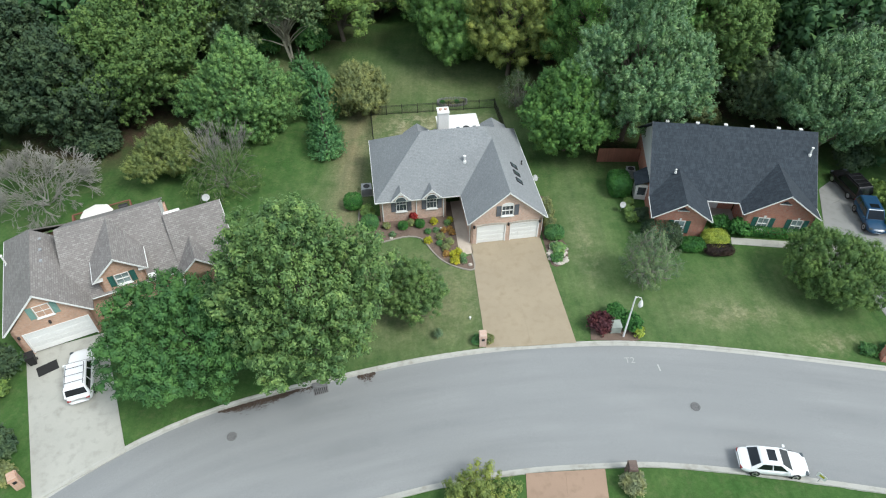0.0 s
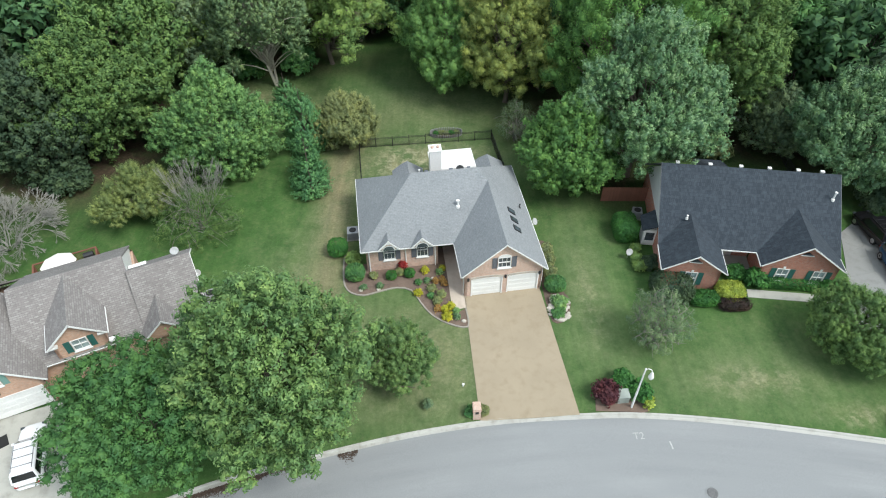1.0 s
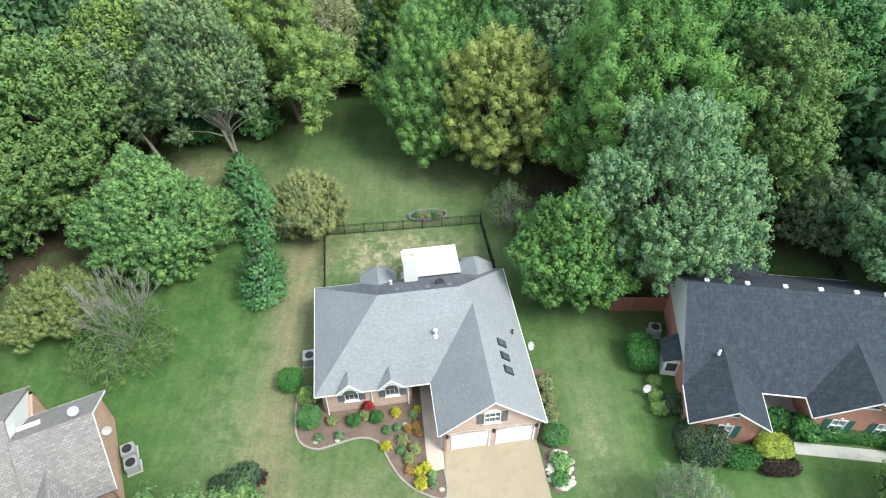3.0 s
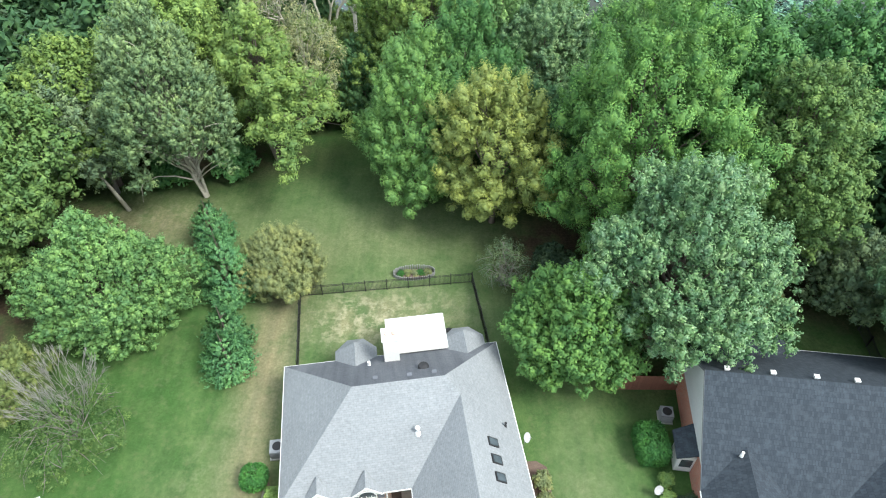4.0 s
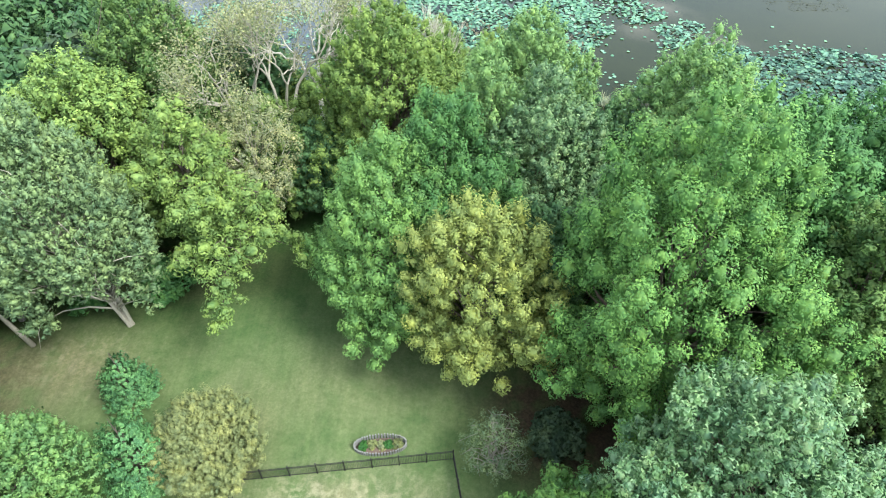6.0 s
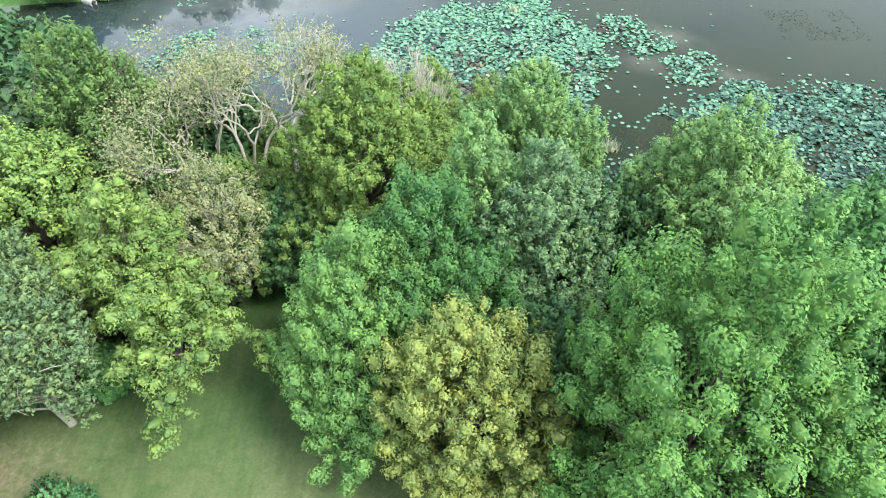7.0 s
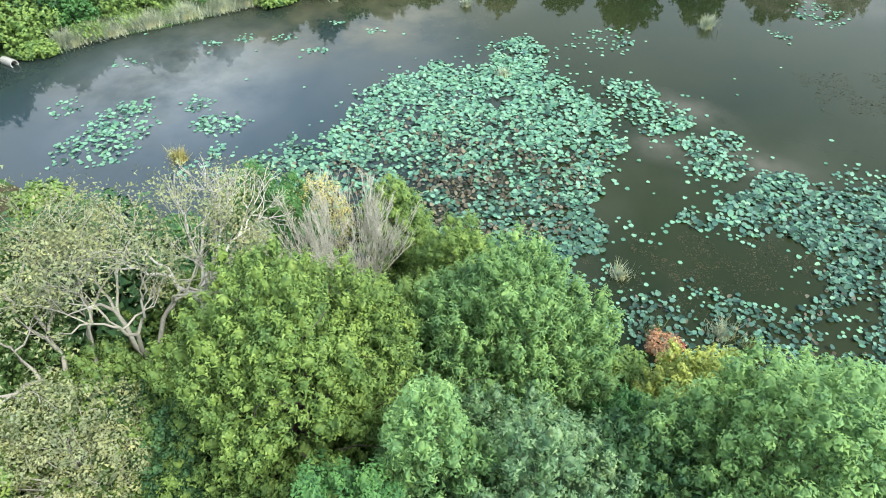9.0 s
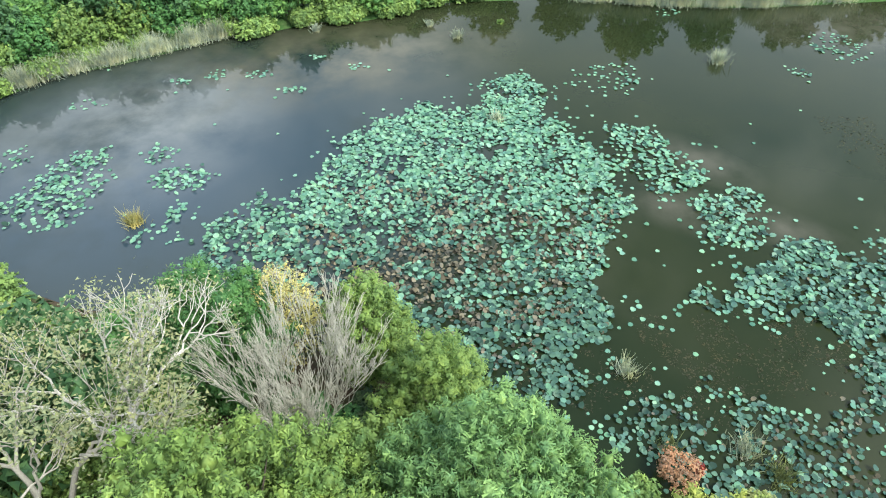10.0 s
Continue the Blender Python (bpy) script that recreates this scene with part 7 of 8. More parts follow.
dish(H3.matrix_world @ pose(17.0, 5.6, 5.5, 0, 0, 10), "grey satellite dish on the roof ridge", 0.34, 0.6)
dish(H3.matrix_world @ pose(17.95, 5.4, 2.7, 0, 0, 10), "grey satellite dish on the gable wall", 0.32, 0.6)
air_conditioner(-18.6, 41.2, 26)
air_conditioner(-19.2, 42.2, 26)
dk = thing("deck", H3.matrix_world @ pose(0, 0, 0), "brown wooden deck with railing behind the house", "deck")
for i in range(36):
    part("plank", Geo().box(5.2 + i * 0.145, 5.2 + i * 0.145 + 0.135, 11.45, 14.4, 0.76, 0.8), M_WOOD_BROWN, dk)
for u in (5.25, 7.8, 10.35):
    part("post", Geo().box(u - 0.05, u + 0.05, 14.3, 14.4, F3, 1.7), M_WOOD_BROWN, dk)
for u in (5.25, 10.35):
    part("post", Geo().box(u - 0.05, u + 0.05, 11.5, 11.6, F3, 1.7), M_WOOD_BROWN, dk)
part("rail", Geo().box(5.2, 10.4, 14.28, 14.42, 1.7, 1.76), M_WOOD_BROWN, dk)
for u in (5.25, 10.35):
    part("rail", Geo().box(u - 0.07, u + 0.07, 11.5, 14.28, 1.7, 1.76), M_WOOD_BROWN, dk)
g = Geo()
for i in range(42):
    g.box(5.3 + i * 0.12, 5.33 + i * 0.12, 14.33, 14.37, 0.8, 1.7)
for u in (5.25, 10.35):
    for i in range(22):
        g.box(u - 0.015, u + 0.015, 11.7 + i * 0.12, 11.73 + i * 0.12, 0.8, 1.7)
part("balusters", g, M_WOOD_BROWN, dk, kind="stuff")
um = thing("patio_umbrella", H3.matrix_world @ pose(7.45, 12.8, 0.8), "cream canvas patio umbrella open over the deck", "umbrella")
part("pole", Geo().tube([(0, 0, 0), (0, 0, 1.95)], [0.025, 0.025], 8), M_STEEL, um)
g = Geo()
vs = [(0, 0, 1.95)] + [(1.45 * math.cos(math.pi * k / 4), 1.45 * math.sin(math.pi * k / 4), 1.5) for k in range(8)]
g.add(vs + [(x, y, q - 0.012) for x, y, q in vs], [(0, 1 + k, 1 + (k + 1) % 8) for k in range(8)] + [(9, 10 + (k + 1) % 8, 10 + k) for k in range(8)] + [(1 + k, 10 + k, 10 + (k + 1) % 8, 1 + (k + 1) % 8) for k in range(8)])
part("canopy", g, M_CANVAS, um)
for k in range(8):
    part("rib", Geo().tube([(0, 0, 1.9), (1.44 * math.cos(math.pi * k / 4), 1.44 * math.sin(math.pi * k / 4), 1.47)], [0.01, 0.01], 4), M_STEEL, um)
part("base", Geo().lathe(0, 0, [(0.28, 0), (0.28, 0.05), (0.06, 0.1)], 14), M_BLACK, um)
gr2 = thing("barbecue_grill", H3.matrix_world @ pose(9.7, 13.6, 0.8), "black barbecue grill on the deck", "grill")
part("firebox", Geo().box(-0.4, 0.4, -0.28, 0.28, 0.55, 0.9), M_BLACK, gr2)
part("lid", Geo().tube([(-0.4, 0, 0.9), (0.4, 0, 0.9)], [0.28, 0.28], 12), M_BLACK, gr2)
for sx in (-0.33, 0.33):
    for sy in (-0.2, 0.2):
        part("leg", Geo().box(sx - 0.03, sx + 0.03, sy - 0.03, sy + 0.03, 0, 0.55), M_BLACK, gr2)


# ---- vehicles ----
def car(name, x, y, turn, L, W, Ht, paint, label, suv=False, dz=0.0, rack=False):
    e = thing(name, pose(x, y, gz(x, y) + dz, 0, 0, turn), label, "car")
    h, w = L / 2, W / 2
    belt = 0.62 * Ht if not suv else 0.58 * Ht
    sill = 0.22

    def section(px, hw, zt, zb):
        k = [(0, zb), (0.8, zb), (0.97, zb + 0.12), (1.0, (zb + zt) * 0.52), (0.965, zt - 0.1), (0.86, zt - 0.015), (0.5, zt + 0.015), (0, zt + 0.025)]
        right = [(px, -hw * a, q) for a, q in k]
        left = [(px, hw * a, q) for a, q in k[1:-1]][::-1]
        return right + left

    st = [(-h, 0.74, belt - 0.16, 0.42), (-h + 0.1, 0.88, belt - 0.03, 0.3), (-h + 0.5, 0.97, belt, sill), (-h * 0.3, 1.0, belt, sill), (h * 0.25, 1.0, belt - 0.01, sill), (h * 0.62, 0.98, belt - 0.08, sill), (h - 0.3, 0.9, belt - 0.16, 0.26), (h - 0.06, 0.76, belt - 0.3, 0.34), (h, 0.62, belt - 0.36, 0.42)]
    rows = [section(h * 0 + a, w * b, c, d) for a, b, c, d in st]
    n = len(rows[0])
    g = Geo()
    g.add([p for r in rows for p in r], [(i * n + k, (i + 1) * n + k, (i + 1) * n + (k + 1) % n, i * n + (k + 1) % n)[::-1] for i in range(len(rows) - 1) for k in range(n)] + [tuple(range(n)), tuple(range((len(rows) - 1) * n, len(rows) * n))[::-1]])
    body = part("body", g, paint, e, smooth=True)
    sub = body.modifiers.new("round", "SUBSURF")
    sub.levels = sub.render_levels = 1
    r0, r1 = (-h + 0.12, -h + 0.42) if suv else (-h + 0.55, -h + 1.25)
    f0, f1 = (h * 0.45, h * 0.12) if suv else (h * 0.48, h * 0.06)
    bw, tw = w * 0.93, w * (0.78 if suv else 0.7)
    low = [(r0, -bw), (f0, -bw), (f0, bw), (r0, bw)]
    top = [(r1, -tw), (f1, -tw), (f1, tw), (r1, tw)]
    zb = belt - 0.03
    mid = [((a[0] * 0.12 + b[0] * 0.88), (a[1] * 0.12 + b[1] * 0.88)) for a, b in zip(low, top)]
    cg = Geo()
    rt = Ht
    cg.add([(a, b, zb) for a, b in low] + [(a, b, rt - 0.07) for a, b in mid] + [(a * 0.97 + 0.0, b * 0.9, rt) for a, b in top], [(0, 1, 5, 4), (1, 2, 6, 5), (2, 3, 7, 6), (3, 0, 4, 7), (4, 5, 9, 8), (5, 6, 10, 9), (6, 7, 11, 10), (7, 4, 8, 11), (8, 9, 10, 11), (3, 2, 1, 0)])
    cab = part("cabin", cg, paint, e)
    bev = cab.modifiers.new("round", "BEVEL")
    bev.width, bev.segments, bev.limit_method = 0.07, 3, "ANGLE"

    def glass(q, inset0, inset1, zlo, zhi, nm):
        a, b, c, d = (Vector(v) for v in q)
        def P(s, t):
            return (a * (1 - s) + b * s) * (1 - t) + (d * (1 - s) + c * s) * t
        pts = [P(inset0, zlo), P(1 - inset1, zlo), P(1 - inset1, zhi), P(inset0, zhi)]
        nn = (pts[1] - pts[0]).cross(pts[3] - pts[0]).normalized()
        part(nm, Geo().slab([p + nn * 0.012 for p in pts], 0.01), M_GLASS_CAR, e)

    B = [Vector((a, b, zb)) for a, b in low]
    Tp = [Vector((a, b, rt - 0.07)) for a, b in mid]
    glass((B[1], B[2], Tp[2], Tp[1]), 0.07, 0.07, 0.1, 0.95, "windscreen")
    glass((B[3], B[0], Tp[0], Tp[3]), 0.08, 0.08, 0.25 if suv else 0.12, 0.92, "rear_window")
    cuts = [(0.06, 0.34), (0.38, 0.66), (0.69, 0.92)] if suv else [(0.12, 0.5), (0.53, 0.88)]
    for s0, s1 in cuts:
        glass((B[0], B[1], Tp[1], Tp[0]), s0, 1 - s1, 0.12, 0.9, "side_window")
        glass((B[2], B[3], Tp[3], Tp[2]), 1 - s1, s0, 0.12, 0.9, "side_window")
    if not rack:
        part("sunroof", Geo().box(f1 - 0.75, f1 - 0.2, -0.4, 0.4, rt + 0.001, rt + 0.014), M_GLASS_CAR, e)
    else:
        for sy in (-1, 1):
            part("roof_rail", Geo().tube([(r1 + 0.15, sy * tw * 0.85, rt + 0.06), (f1 - 0.15, sy * tw * 0.85, rt + 0.06)], [0.02, 0.02], 6), M_BLACK, e)
        for xx in (r1 + 0.5, 0.5 * (r1 + f1), f1 - 0.5):
            part("cross_bar", Geo().tube([(xx, -tw * 0.85, rt + 0.08), (xx, tw * 0.85, rt + 0.08)], [0.02, 0.02], 6), M_BLACK, e)
    wr = 0.33 if not suv else 0.37
    for sx in (-h * 0.57, h * 0.6):
        for sy in (-1, 1):
            g = Geo()
            m = pose(sx, sy * (w - 0.1), wr, 90, 0, 0)
            prof = [(wr * 0.62, -0.1), (wr * 0.95, -0.11), (wr, -0.07), (wr, 0.07), (wr * 0.95, 0.11), (wr * 0.62, 0.1)]
            tmp = Geo().lathe(0, 0, prof, 20)
            g.add(tmp.v, tmp.f, m)
            wh = part("wheel", g, M_RUBBER, e, "black tyre")
            tmp = Geo().lathe(0, 0, [(wr * 0.6, -0.115), (wr * 0.62, -0.1), (wr * 0.62, 0.1), (wr * 0.6, 0.115), (wr * 0.1, 0.09)], 16)
            part("rim", Geo().add(tmp.v, tmp.f, m), M_STEEL, wh)
    for sy in (-1, 1):
        part("headlight", Geo().box(h - 0.34, h - 0.14, sy * w * 0.72 - 0.14, sy * w * 0.72 + 0.14, belt - 0.3, belt - 0.2), M_GLASS, e)
        part("tail_light", Geo().box(-h - 0.005, -h + 0.16, sy * w * 0.66 - 0.12, sy * w * 0.66 + 0.12, belt - 0.3, belt - 0.16), plain("red_lens", (0.3, 0.02, 0.02), 0.2, 0.1), e)
        part("wing_mirror", Geo().box(f0 - 0.35, f0 - 0.2, sy * (w + 0.1) - 0.09, sy * (w + 0.1) + 0.09, belt + 0.0, belt + 0.13), paint, e)
    return e


car("car", 22.05, 20.35, -6, 4.5, 1.82, 1.42, M_PAINT_WHITE, "white saloon car with a sunroof parked by the kerb", dz=-0.1)
car("car", -27.75, 27.7, 110, 4.9, 1.92, 1.78, M_PAINT_WHITE, "white estate car with a roof rack on the driveway", True, 0.04, True)
car("car", 40.45, 49.55, 98, 4.6, 1.9, 1.8, M_PAINT_BLACK, "black sport utility vehicle on the driveway", True, 0.04, True)
car("car", 40.2, 44.8, -97.5, 4.5, 1.86, 1.7, M_PAINT_BLUE, "dark blue sport utility vehicle on the driveway", True, 0.04)


# ---- fences, street furniture, garden things ----
def iron_fence(pts, label):
    e = thing("iron_fence", pose(0, 0, 0), label, "fence")
    for (ax, ay), (bx, by) in zip(pts, pts[1:]):
        a, b = Vector((ax, ay)), Vector((bx, by))
        n = max(1, round((b - a).length / 1.83))
        for i in range(n + 1):
            p = a.lerp(b, i / n)
            q = gz(p.x, p.y)
            part("post", Geo().box(p.x - 0.035, p.x + 0.035, p.y - 0.035, p.y + 0.035, q - 0.1, q + 1.28).box(p.x - 0.045, p.x + 0.045, p.y - 0.045, p.y + 0.045, q + 1.28, q + 1.31), M_BLACK, e)
            if i == n:
                break
            p2 = a.lerp(b, (i + 1) / n)
            m = frame_matrix((p.x, p.y, q), (b - a))
            ln = (p2 - p).length
            pg = Geo()
            for zz in (0.14, 1.02, 1.16):
                pg.box(0.04, ln - 0.04, -0.015, 0.015, zz, zz + 0.03, m)
            k = int(ln / 0.11)
            for j in range(k):
                x = 0.04 + (j + 0.5) * (ln - 0.08) / k
                pg.box(x - 0.009, x + 0.009, -0.009, 0.009, 0.05, 1.22, m)
            part("panel", pg, M_BLACK, e)
    return e


iron_fence([(-7.6, 56.6), (-8.6, 64.1), (5.95, 65.5), (7.15, 57.4)], "black picketed metal fence round the back yard")
iron_fence([(36.9, 64.8), (36.3, 58.2), (36.0, 56.4)], "dark metal fence at the wood's edge")

pf = thing("privacy_fence", pose(16.2, 54.6, gz(16, 54), 0, 0, -1), "reddish brown board fence beside the brick house", "fence")
for i in range(30):
    part("board", Geo().box(i * 0.155, i * 0.155 + 0.145, -0.012, 0.012, 0.02, 1.75 + 0.02 * math.sin(i * 2.1)), M_WOOD_BROWN, pf)
for zz in (0.35, 1.4):
    part("rail", Geo().box(0, 4.64, 0.014, 0.06, zz, zz + 0.09), M_WOOD_BROWN, pf)

lamp = thing("street_lamp", pose(14.35, 31.35, gz(14, 31)), "white street lamp with a curved arm over the lawn", "street lamp")
part("pole", Geo().tube([(0, 0, -0.2), (0, 0, 2.2), (0, 0, 4.75)], [0.085, 0.07, 0.05], 10), M_PLASTIC_WHITE, lamp)
part("arm", Geo().tube([(0, 0, 4.6), (0.15, -0.03, 4.86), (0.4, -0.08, 4.78), (0.5, -0.1, 4.5)], [0.03] * 4, 6), M_PLASTIC_WHITE, lamp)
part("shade", Geo().lathe(0.5, -0.1, [(0.04, 4.54), (0.09, 4.44), (0.16, 4.2), (0.2, 3.98), (0.14, 3.84), (0.03, 3.8)], 14), M_PLASTIC_WHITE, lamp, smooth=True)
part("finial", Geo().lathe(0, 0, [(0.05, 4.75), (0.07, 4.82), (0.02, 4.9)], 8), M_PLASTIC_WHITE, lamp)

ub = thing("utility_box", pose(13.75, 32.0, gz(13.7, 32), 0, 0, 4), "pale green metal utility box in the mulch", "utility box")
part("cabinet", Geo().box(-0.42, 0.42, -0.35, 0.35, 0, 0.75), M_BOX, ub)
part("lid", Geo().slab([(-0.45, -0.38, 0.76), (0.45, -0.38, 0.76), (0.45, 0.38, 0.86), (-0.45, 0.38, 0.86)], 0.05), M_BOX, ub)


def brick_mailbox(x, y, turn, label, material):
    e = thing("mailbox", pose(x, y, gz(x, y), 0, 0, turn), label, "mailbox")
    part("pillar", Geo().box(-0.27, 0.27, -0.33, 0.33, -0.1, 1.15), material, e)
    part("cap", Geo().box(-0.31, 0.31, -0.37, 0.37, 1.152, 1.22).slab([(-0.27, -0.33, 1.36), (0.27, -0.33, 1.36), (0.27, 0.33, 1.36), (-0.27, 0.33, 1.36)], 0.138), material, e)
    part("box_door", Geo().box(-0.12, 0.12, -0.36, -0.332, 0.78, 1.02), M_BLACK, e)
    return e


brick_mailbox(3.0, 30.75, 3, "tan brick mailbox pillar by the kerb", M_BRICK_TAN)
brick_mailbox(-28.7, 19.3, 36, "orange brick mailbox pillar by the kerb", M_BRICK_ORANGE)
brick_mailbox(12.4, 19.75, 180, "dark brown brick mailbox pillar by the kerb", M_BRICK_DARK)
brick_mailbox(33.9, 28.95, -10, "red brick mailbox pillar by the kerb", M_BRICK_RED)

sg = thing("yard_sign", pose(24.75, 19.15, gz(24, 19), 0, 0, -50), "small yellow-white sign leaning by the kerb", "sign")
part("stake", Geo().box(-0.02, 0.02, -0.02, 0.02, 0, 1.0), M_GREY_METAL, sg)
part("board", Geo().box(-0.3, 0.3, -0.035, -0.022, 0.5, 1.0), M_PLASTIC_WHITE, sg)
part("marking", Geo().box(-0.16, 0.16, -0.045, -0.037, 0.68, 0.86), L_FLOWER_Y, sg)


def road_z(x, y):
    d = float(seg_dist(np.array([x]), np.array([y]), road_line)[0])
    return gz(x, y) - 0.02 - 0.03 * min(d, 2.6) / 2.6 - 0.05 * max(0, d - 2.6) / 2.55


def manhole(x, y):
    e = thing("manhole_cover", pose(x, y, road_z(x, y)), "round dark cast-iron manhole cover in the asphalt", "manhole cover", "street covers")
    part("collar", Geo().lathe(0, 0, [(0.46, -0.02), (0.46, 0.012), (0.37, 0.014), (0.37, -0.01)], 24), M_ASPHALT, e)
    part("cover", Geo().lathe(0, 0, [(0.36, -0.02), (0.36, 0.02), (0.3, 0.024), (0.05, 0.024)], 24), M_IRON, e)
    g = Geo()
    for i in range(-3, 4):
        hw = math.sqrt(max(0.01, 0.3 ** 2 - (i * 0.08) ** 2))
        g.box(i * 0.08 - 0.015, i * 0.08 + 0.015, -hw, hw, 0.025, 0.034)
    part("ribs", g, M_IRON, e)


manhole(18.3, 24.9)
manhole(-15.2, 22.8)
dr = thing("storm_drain", pose(-9.42, 26.78, gz(-9.5, 27.2), 0, 0, 17), "dark cast-iron storm drain inlet in the kerb", "drain")
part("hood", Geo().box(-0.55, 0.55, 0.05, 0.5, -0.05, 0.09), M_IRON, dr)
part("grate_frame", Geo().box(-0.55, 0.55, -0.55, 0.048, -0.12, -0.06), M_IRON, dr)
for i in range(7):
    part("bar", Geo().box(-0.46 + i * 0.145, -0.41 + i * 0.145, -0.48, 0.0, -0.06, -0.035), M_BLACK, dr)

mk = bpy.data.curves.new("road_marking", "FONT")
mk.body, mk.size, mk.extrude, mk.align_x, mk.align_y = "T2", 0.75, 0.003, "CENTER", "CENTER"
mo = new("road_marking", mk)
mo.matrix_world = pose(14.4, 29.05, road_z(14.4, 29.05) + 0.012, 0, 0, 2)
mk.materials.append(M_ROADPAINT)
tagged(mo, "white painted utility mark on the asphalt", "road marking")
single("road_marking", Geo().box(-0.05, 0.05, -0.3, 0.3, 0.0, 0.006), M_ROADPAINT, "short white painted line on the asphalt", "road marking", m=pose(16.5, 28.35, road_z(16.5, 28.3) + 0.004, 0, 0, 8))
# dirt and leaves swept against the kerb
rngd = np.random.default_rng(77)
far_kerb = []
for i, p in enumerate(road_line[:-1]):
    d = (Vector(road_line[i + 1]) - Vector(p)).normalized()
    far_kerb.append((p[0] - d.y * (HALF - 0.25), p[1] + d.x * (HALF - 0.25)))


def litter(x0, x1, n, spread, label, taper=True):
    ks = [(x, y) for x, y in smooth_line(far_kerb, 0.2) if x0 < x < x1]
    pos = []
    for _ in range(n):
        t = rngd.random()
        i = min(len(ks) - 2, int(t * (len(ks) - 1)))
        f = rngd.random()
        x, y = ks[i][0] * (1 - f) + ks[i + 1][0] * f, ks[i][1] * (1 - f) + ks[i + 1][1] * f
        w = spread * (math.sin(math.pi * t) if taper else 1)
        o = abs(rngd.normal()) * w
        pos.append((x + 0.3 * o, y - o + 0.2, gz(x, y) - 0.08 + rngd.uniform(0, 0.03)))
    pos = np.array(pos)
    me = leaf_quads(pos, rngd.normal(size=pos.shape) * 0.25 + np.array([0, 0, 1]), 0.13, 0.5, rngd, M_LITTER, "leaf_litter")
    tagged(new("leaf_litter", me), label, "leaf litter", kind="stuff")


litter(-16.8, -11.0, 3800, 0.3, "dark leaf litter and silt swept against the kerb")
litter(-6.9, -5.4, 420, 0.4, "brown leaf litter in a small heap by the kerb")
litter(-11.5, -9.6, 160, 0.15, "brown leaf litter along the gutter", False)

bn = thing("wheelie_bin", pose(-32.35, 29.25, gz(-32, 29), 0, 0, 30), "dark plastic wheeled bin beside the garage", "bin")
part("body", Geo().add([(-0.24, -0.26, 0.08), (0.24, -0.26, 0.08), (0.24, 0.26, 0.08), (-0.24, 0.26, 0.08), (-0.32, -0.36, 1.0), (0.32, -0.36, 1.0), (0.32, 0.36, 1.0), (-0.32, 0.36, 1.0)], [(3, 2, 1, 0), (4, 5, 6, 7), (0, 1, 5, 4), (1, 2, 6, 5), (2, 3, 7, 6), (3, 0, 4, 7)]), M_RUBBER, bn)
part("lid", Geo().box(-0.34, 0.34, -0.38, 0.4, 1.004, 1.07), M_RUBBER, bn)
for sx in (-0.3, 0.3):
    w = Geo().lathe(0, 0, [(0.12, -0.03), (0.12, 0.03)], 12)
    part("wheel", Geo().add(w.v, w.f, pose(sx, 0.3, 0.12, 0, 90, 0)), M_BLACK, bn)
single("door_mat", Geo().box(-0.75, 0.75, -0.5, 0.5, 0.0, 0.02), M_RUBBER, "dark rubber mat lying on the driveway", "mat", m=pose(-31.05, 28.75, gz(-31, 28.7) + 0.04, 0, 0, 36))

ring = thing("planter_ring", pose(0.95, 66.5, gz(1, 66.5), 0, 0, 4), "oval planting bed edged with upright grey concrete blocks", "planter")
for i in range(54):
    a = 2 * math.pi * i / 54
    px, py = 1.78 * math.cos(a), 0.66 * math.sin(a)
    h = 0.34 + 0.2 * (py > 0) + 0.04 * math.sin(i * 2.3)
    m = pose(px, py, 0, 0, 0, math.degrees(math.atan2(py / 0.66 ** 2, px / 1.78 ** 2)))
    part("edging_block", Geo().box(-0.05, 0.05, -0.055, 0.055, -0.05, h, m).box(-0.04, 0.04, -0.04, 0.04, h, h + 0.03, m), M_DRIVE_WORN, ring)
part("soil", Geo().lathe(0, 0, [(1.0, -0.05), (1.0, 0.12), (0.05, 0.16)], 20), M_MULCH, ring).scale = (1.66, 0.58, 1.0)
rr = random.Random(3)
for i in range(5):
    bush("flowering_plant", 0.95 + (-1.2 + 0.6 * i), 66.5 + rr.uniform(-0.15, 0.15), 0.4, 0.3, (L_HEDGE, L_BRONZE, L_TAN)[i % 3], "small leafy plant in the stone-ringed bed", 300 + i, 0.12, 8, group="ring plants")

# stones in the garden beds
rr = random.Random(9)
for x, y in ((-6.5, 43.0), (-5.0, 43.1), (1.75, 39.75), (-0.3, 44.3), (2.3, 39.5)):
    single("garden_rock", Geo().rock(0, 0, 0.05, rr.uniform(0.16, 0.26), rr.uniform(0.14, 0.22), rr.uniform(0.12, 0.2), rr), M_STONE, "pale rounded stone in the mulch bed", "rock", "garden stones", m=pose(x, y, gz(x, y)))
for i in range(120):
    x, y = rr.uniform(9.5, 11.2), rr.uniform(39.4, 42.2)
    if ((x - 10.3) / 0.95) ** 2 + ((y - 40.7) / 1.5) ** 2 < 1:
        single("garden_rock", Geo().rock(0, 0, 0.03, rr.uniform(0.12, 0.3), rr.uniform(0.12, 0.24), rr.uniform(0.1, 0.2), rr), M_STONE, "pale rounded stone heaped beside the driveway", "rock", "rockery stones", m=pose(x, y, gz(x, y) + 0.02))
single("field_stone", Geo().rock(0, 0, 0.1, 0.7, 0.45, 0.45, rr, 9), M_SIDING, "grey boulder in bare soil at the wood's edge", "rock", m=pose(34.0, 68.8, gz(34, 68.8), 0, 0, -30))
gnome = thing("lawn_spigot", pose(2.1, 33.3, gz(2, 33)), "small white cap on a stub in the lawn", "utility cap")
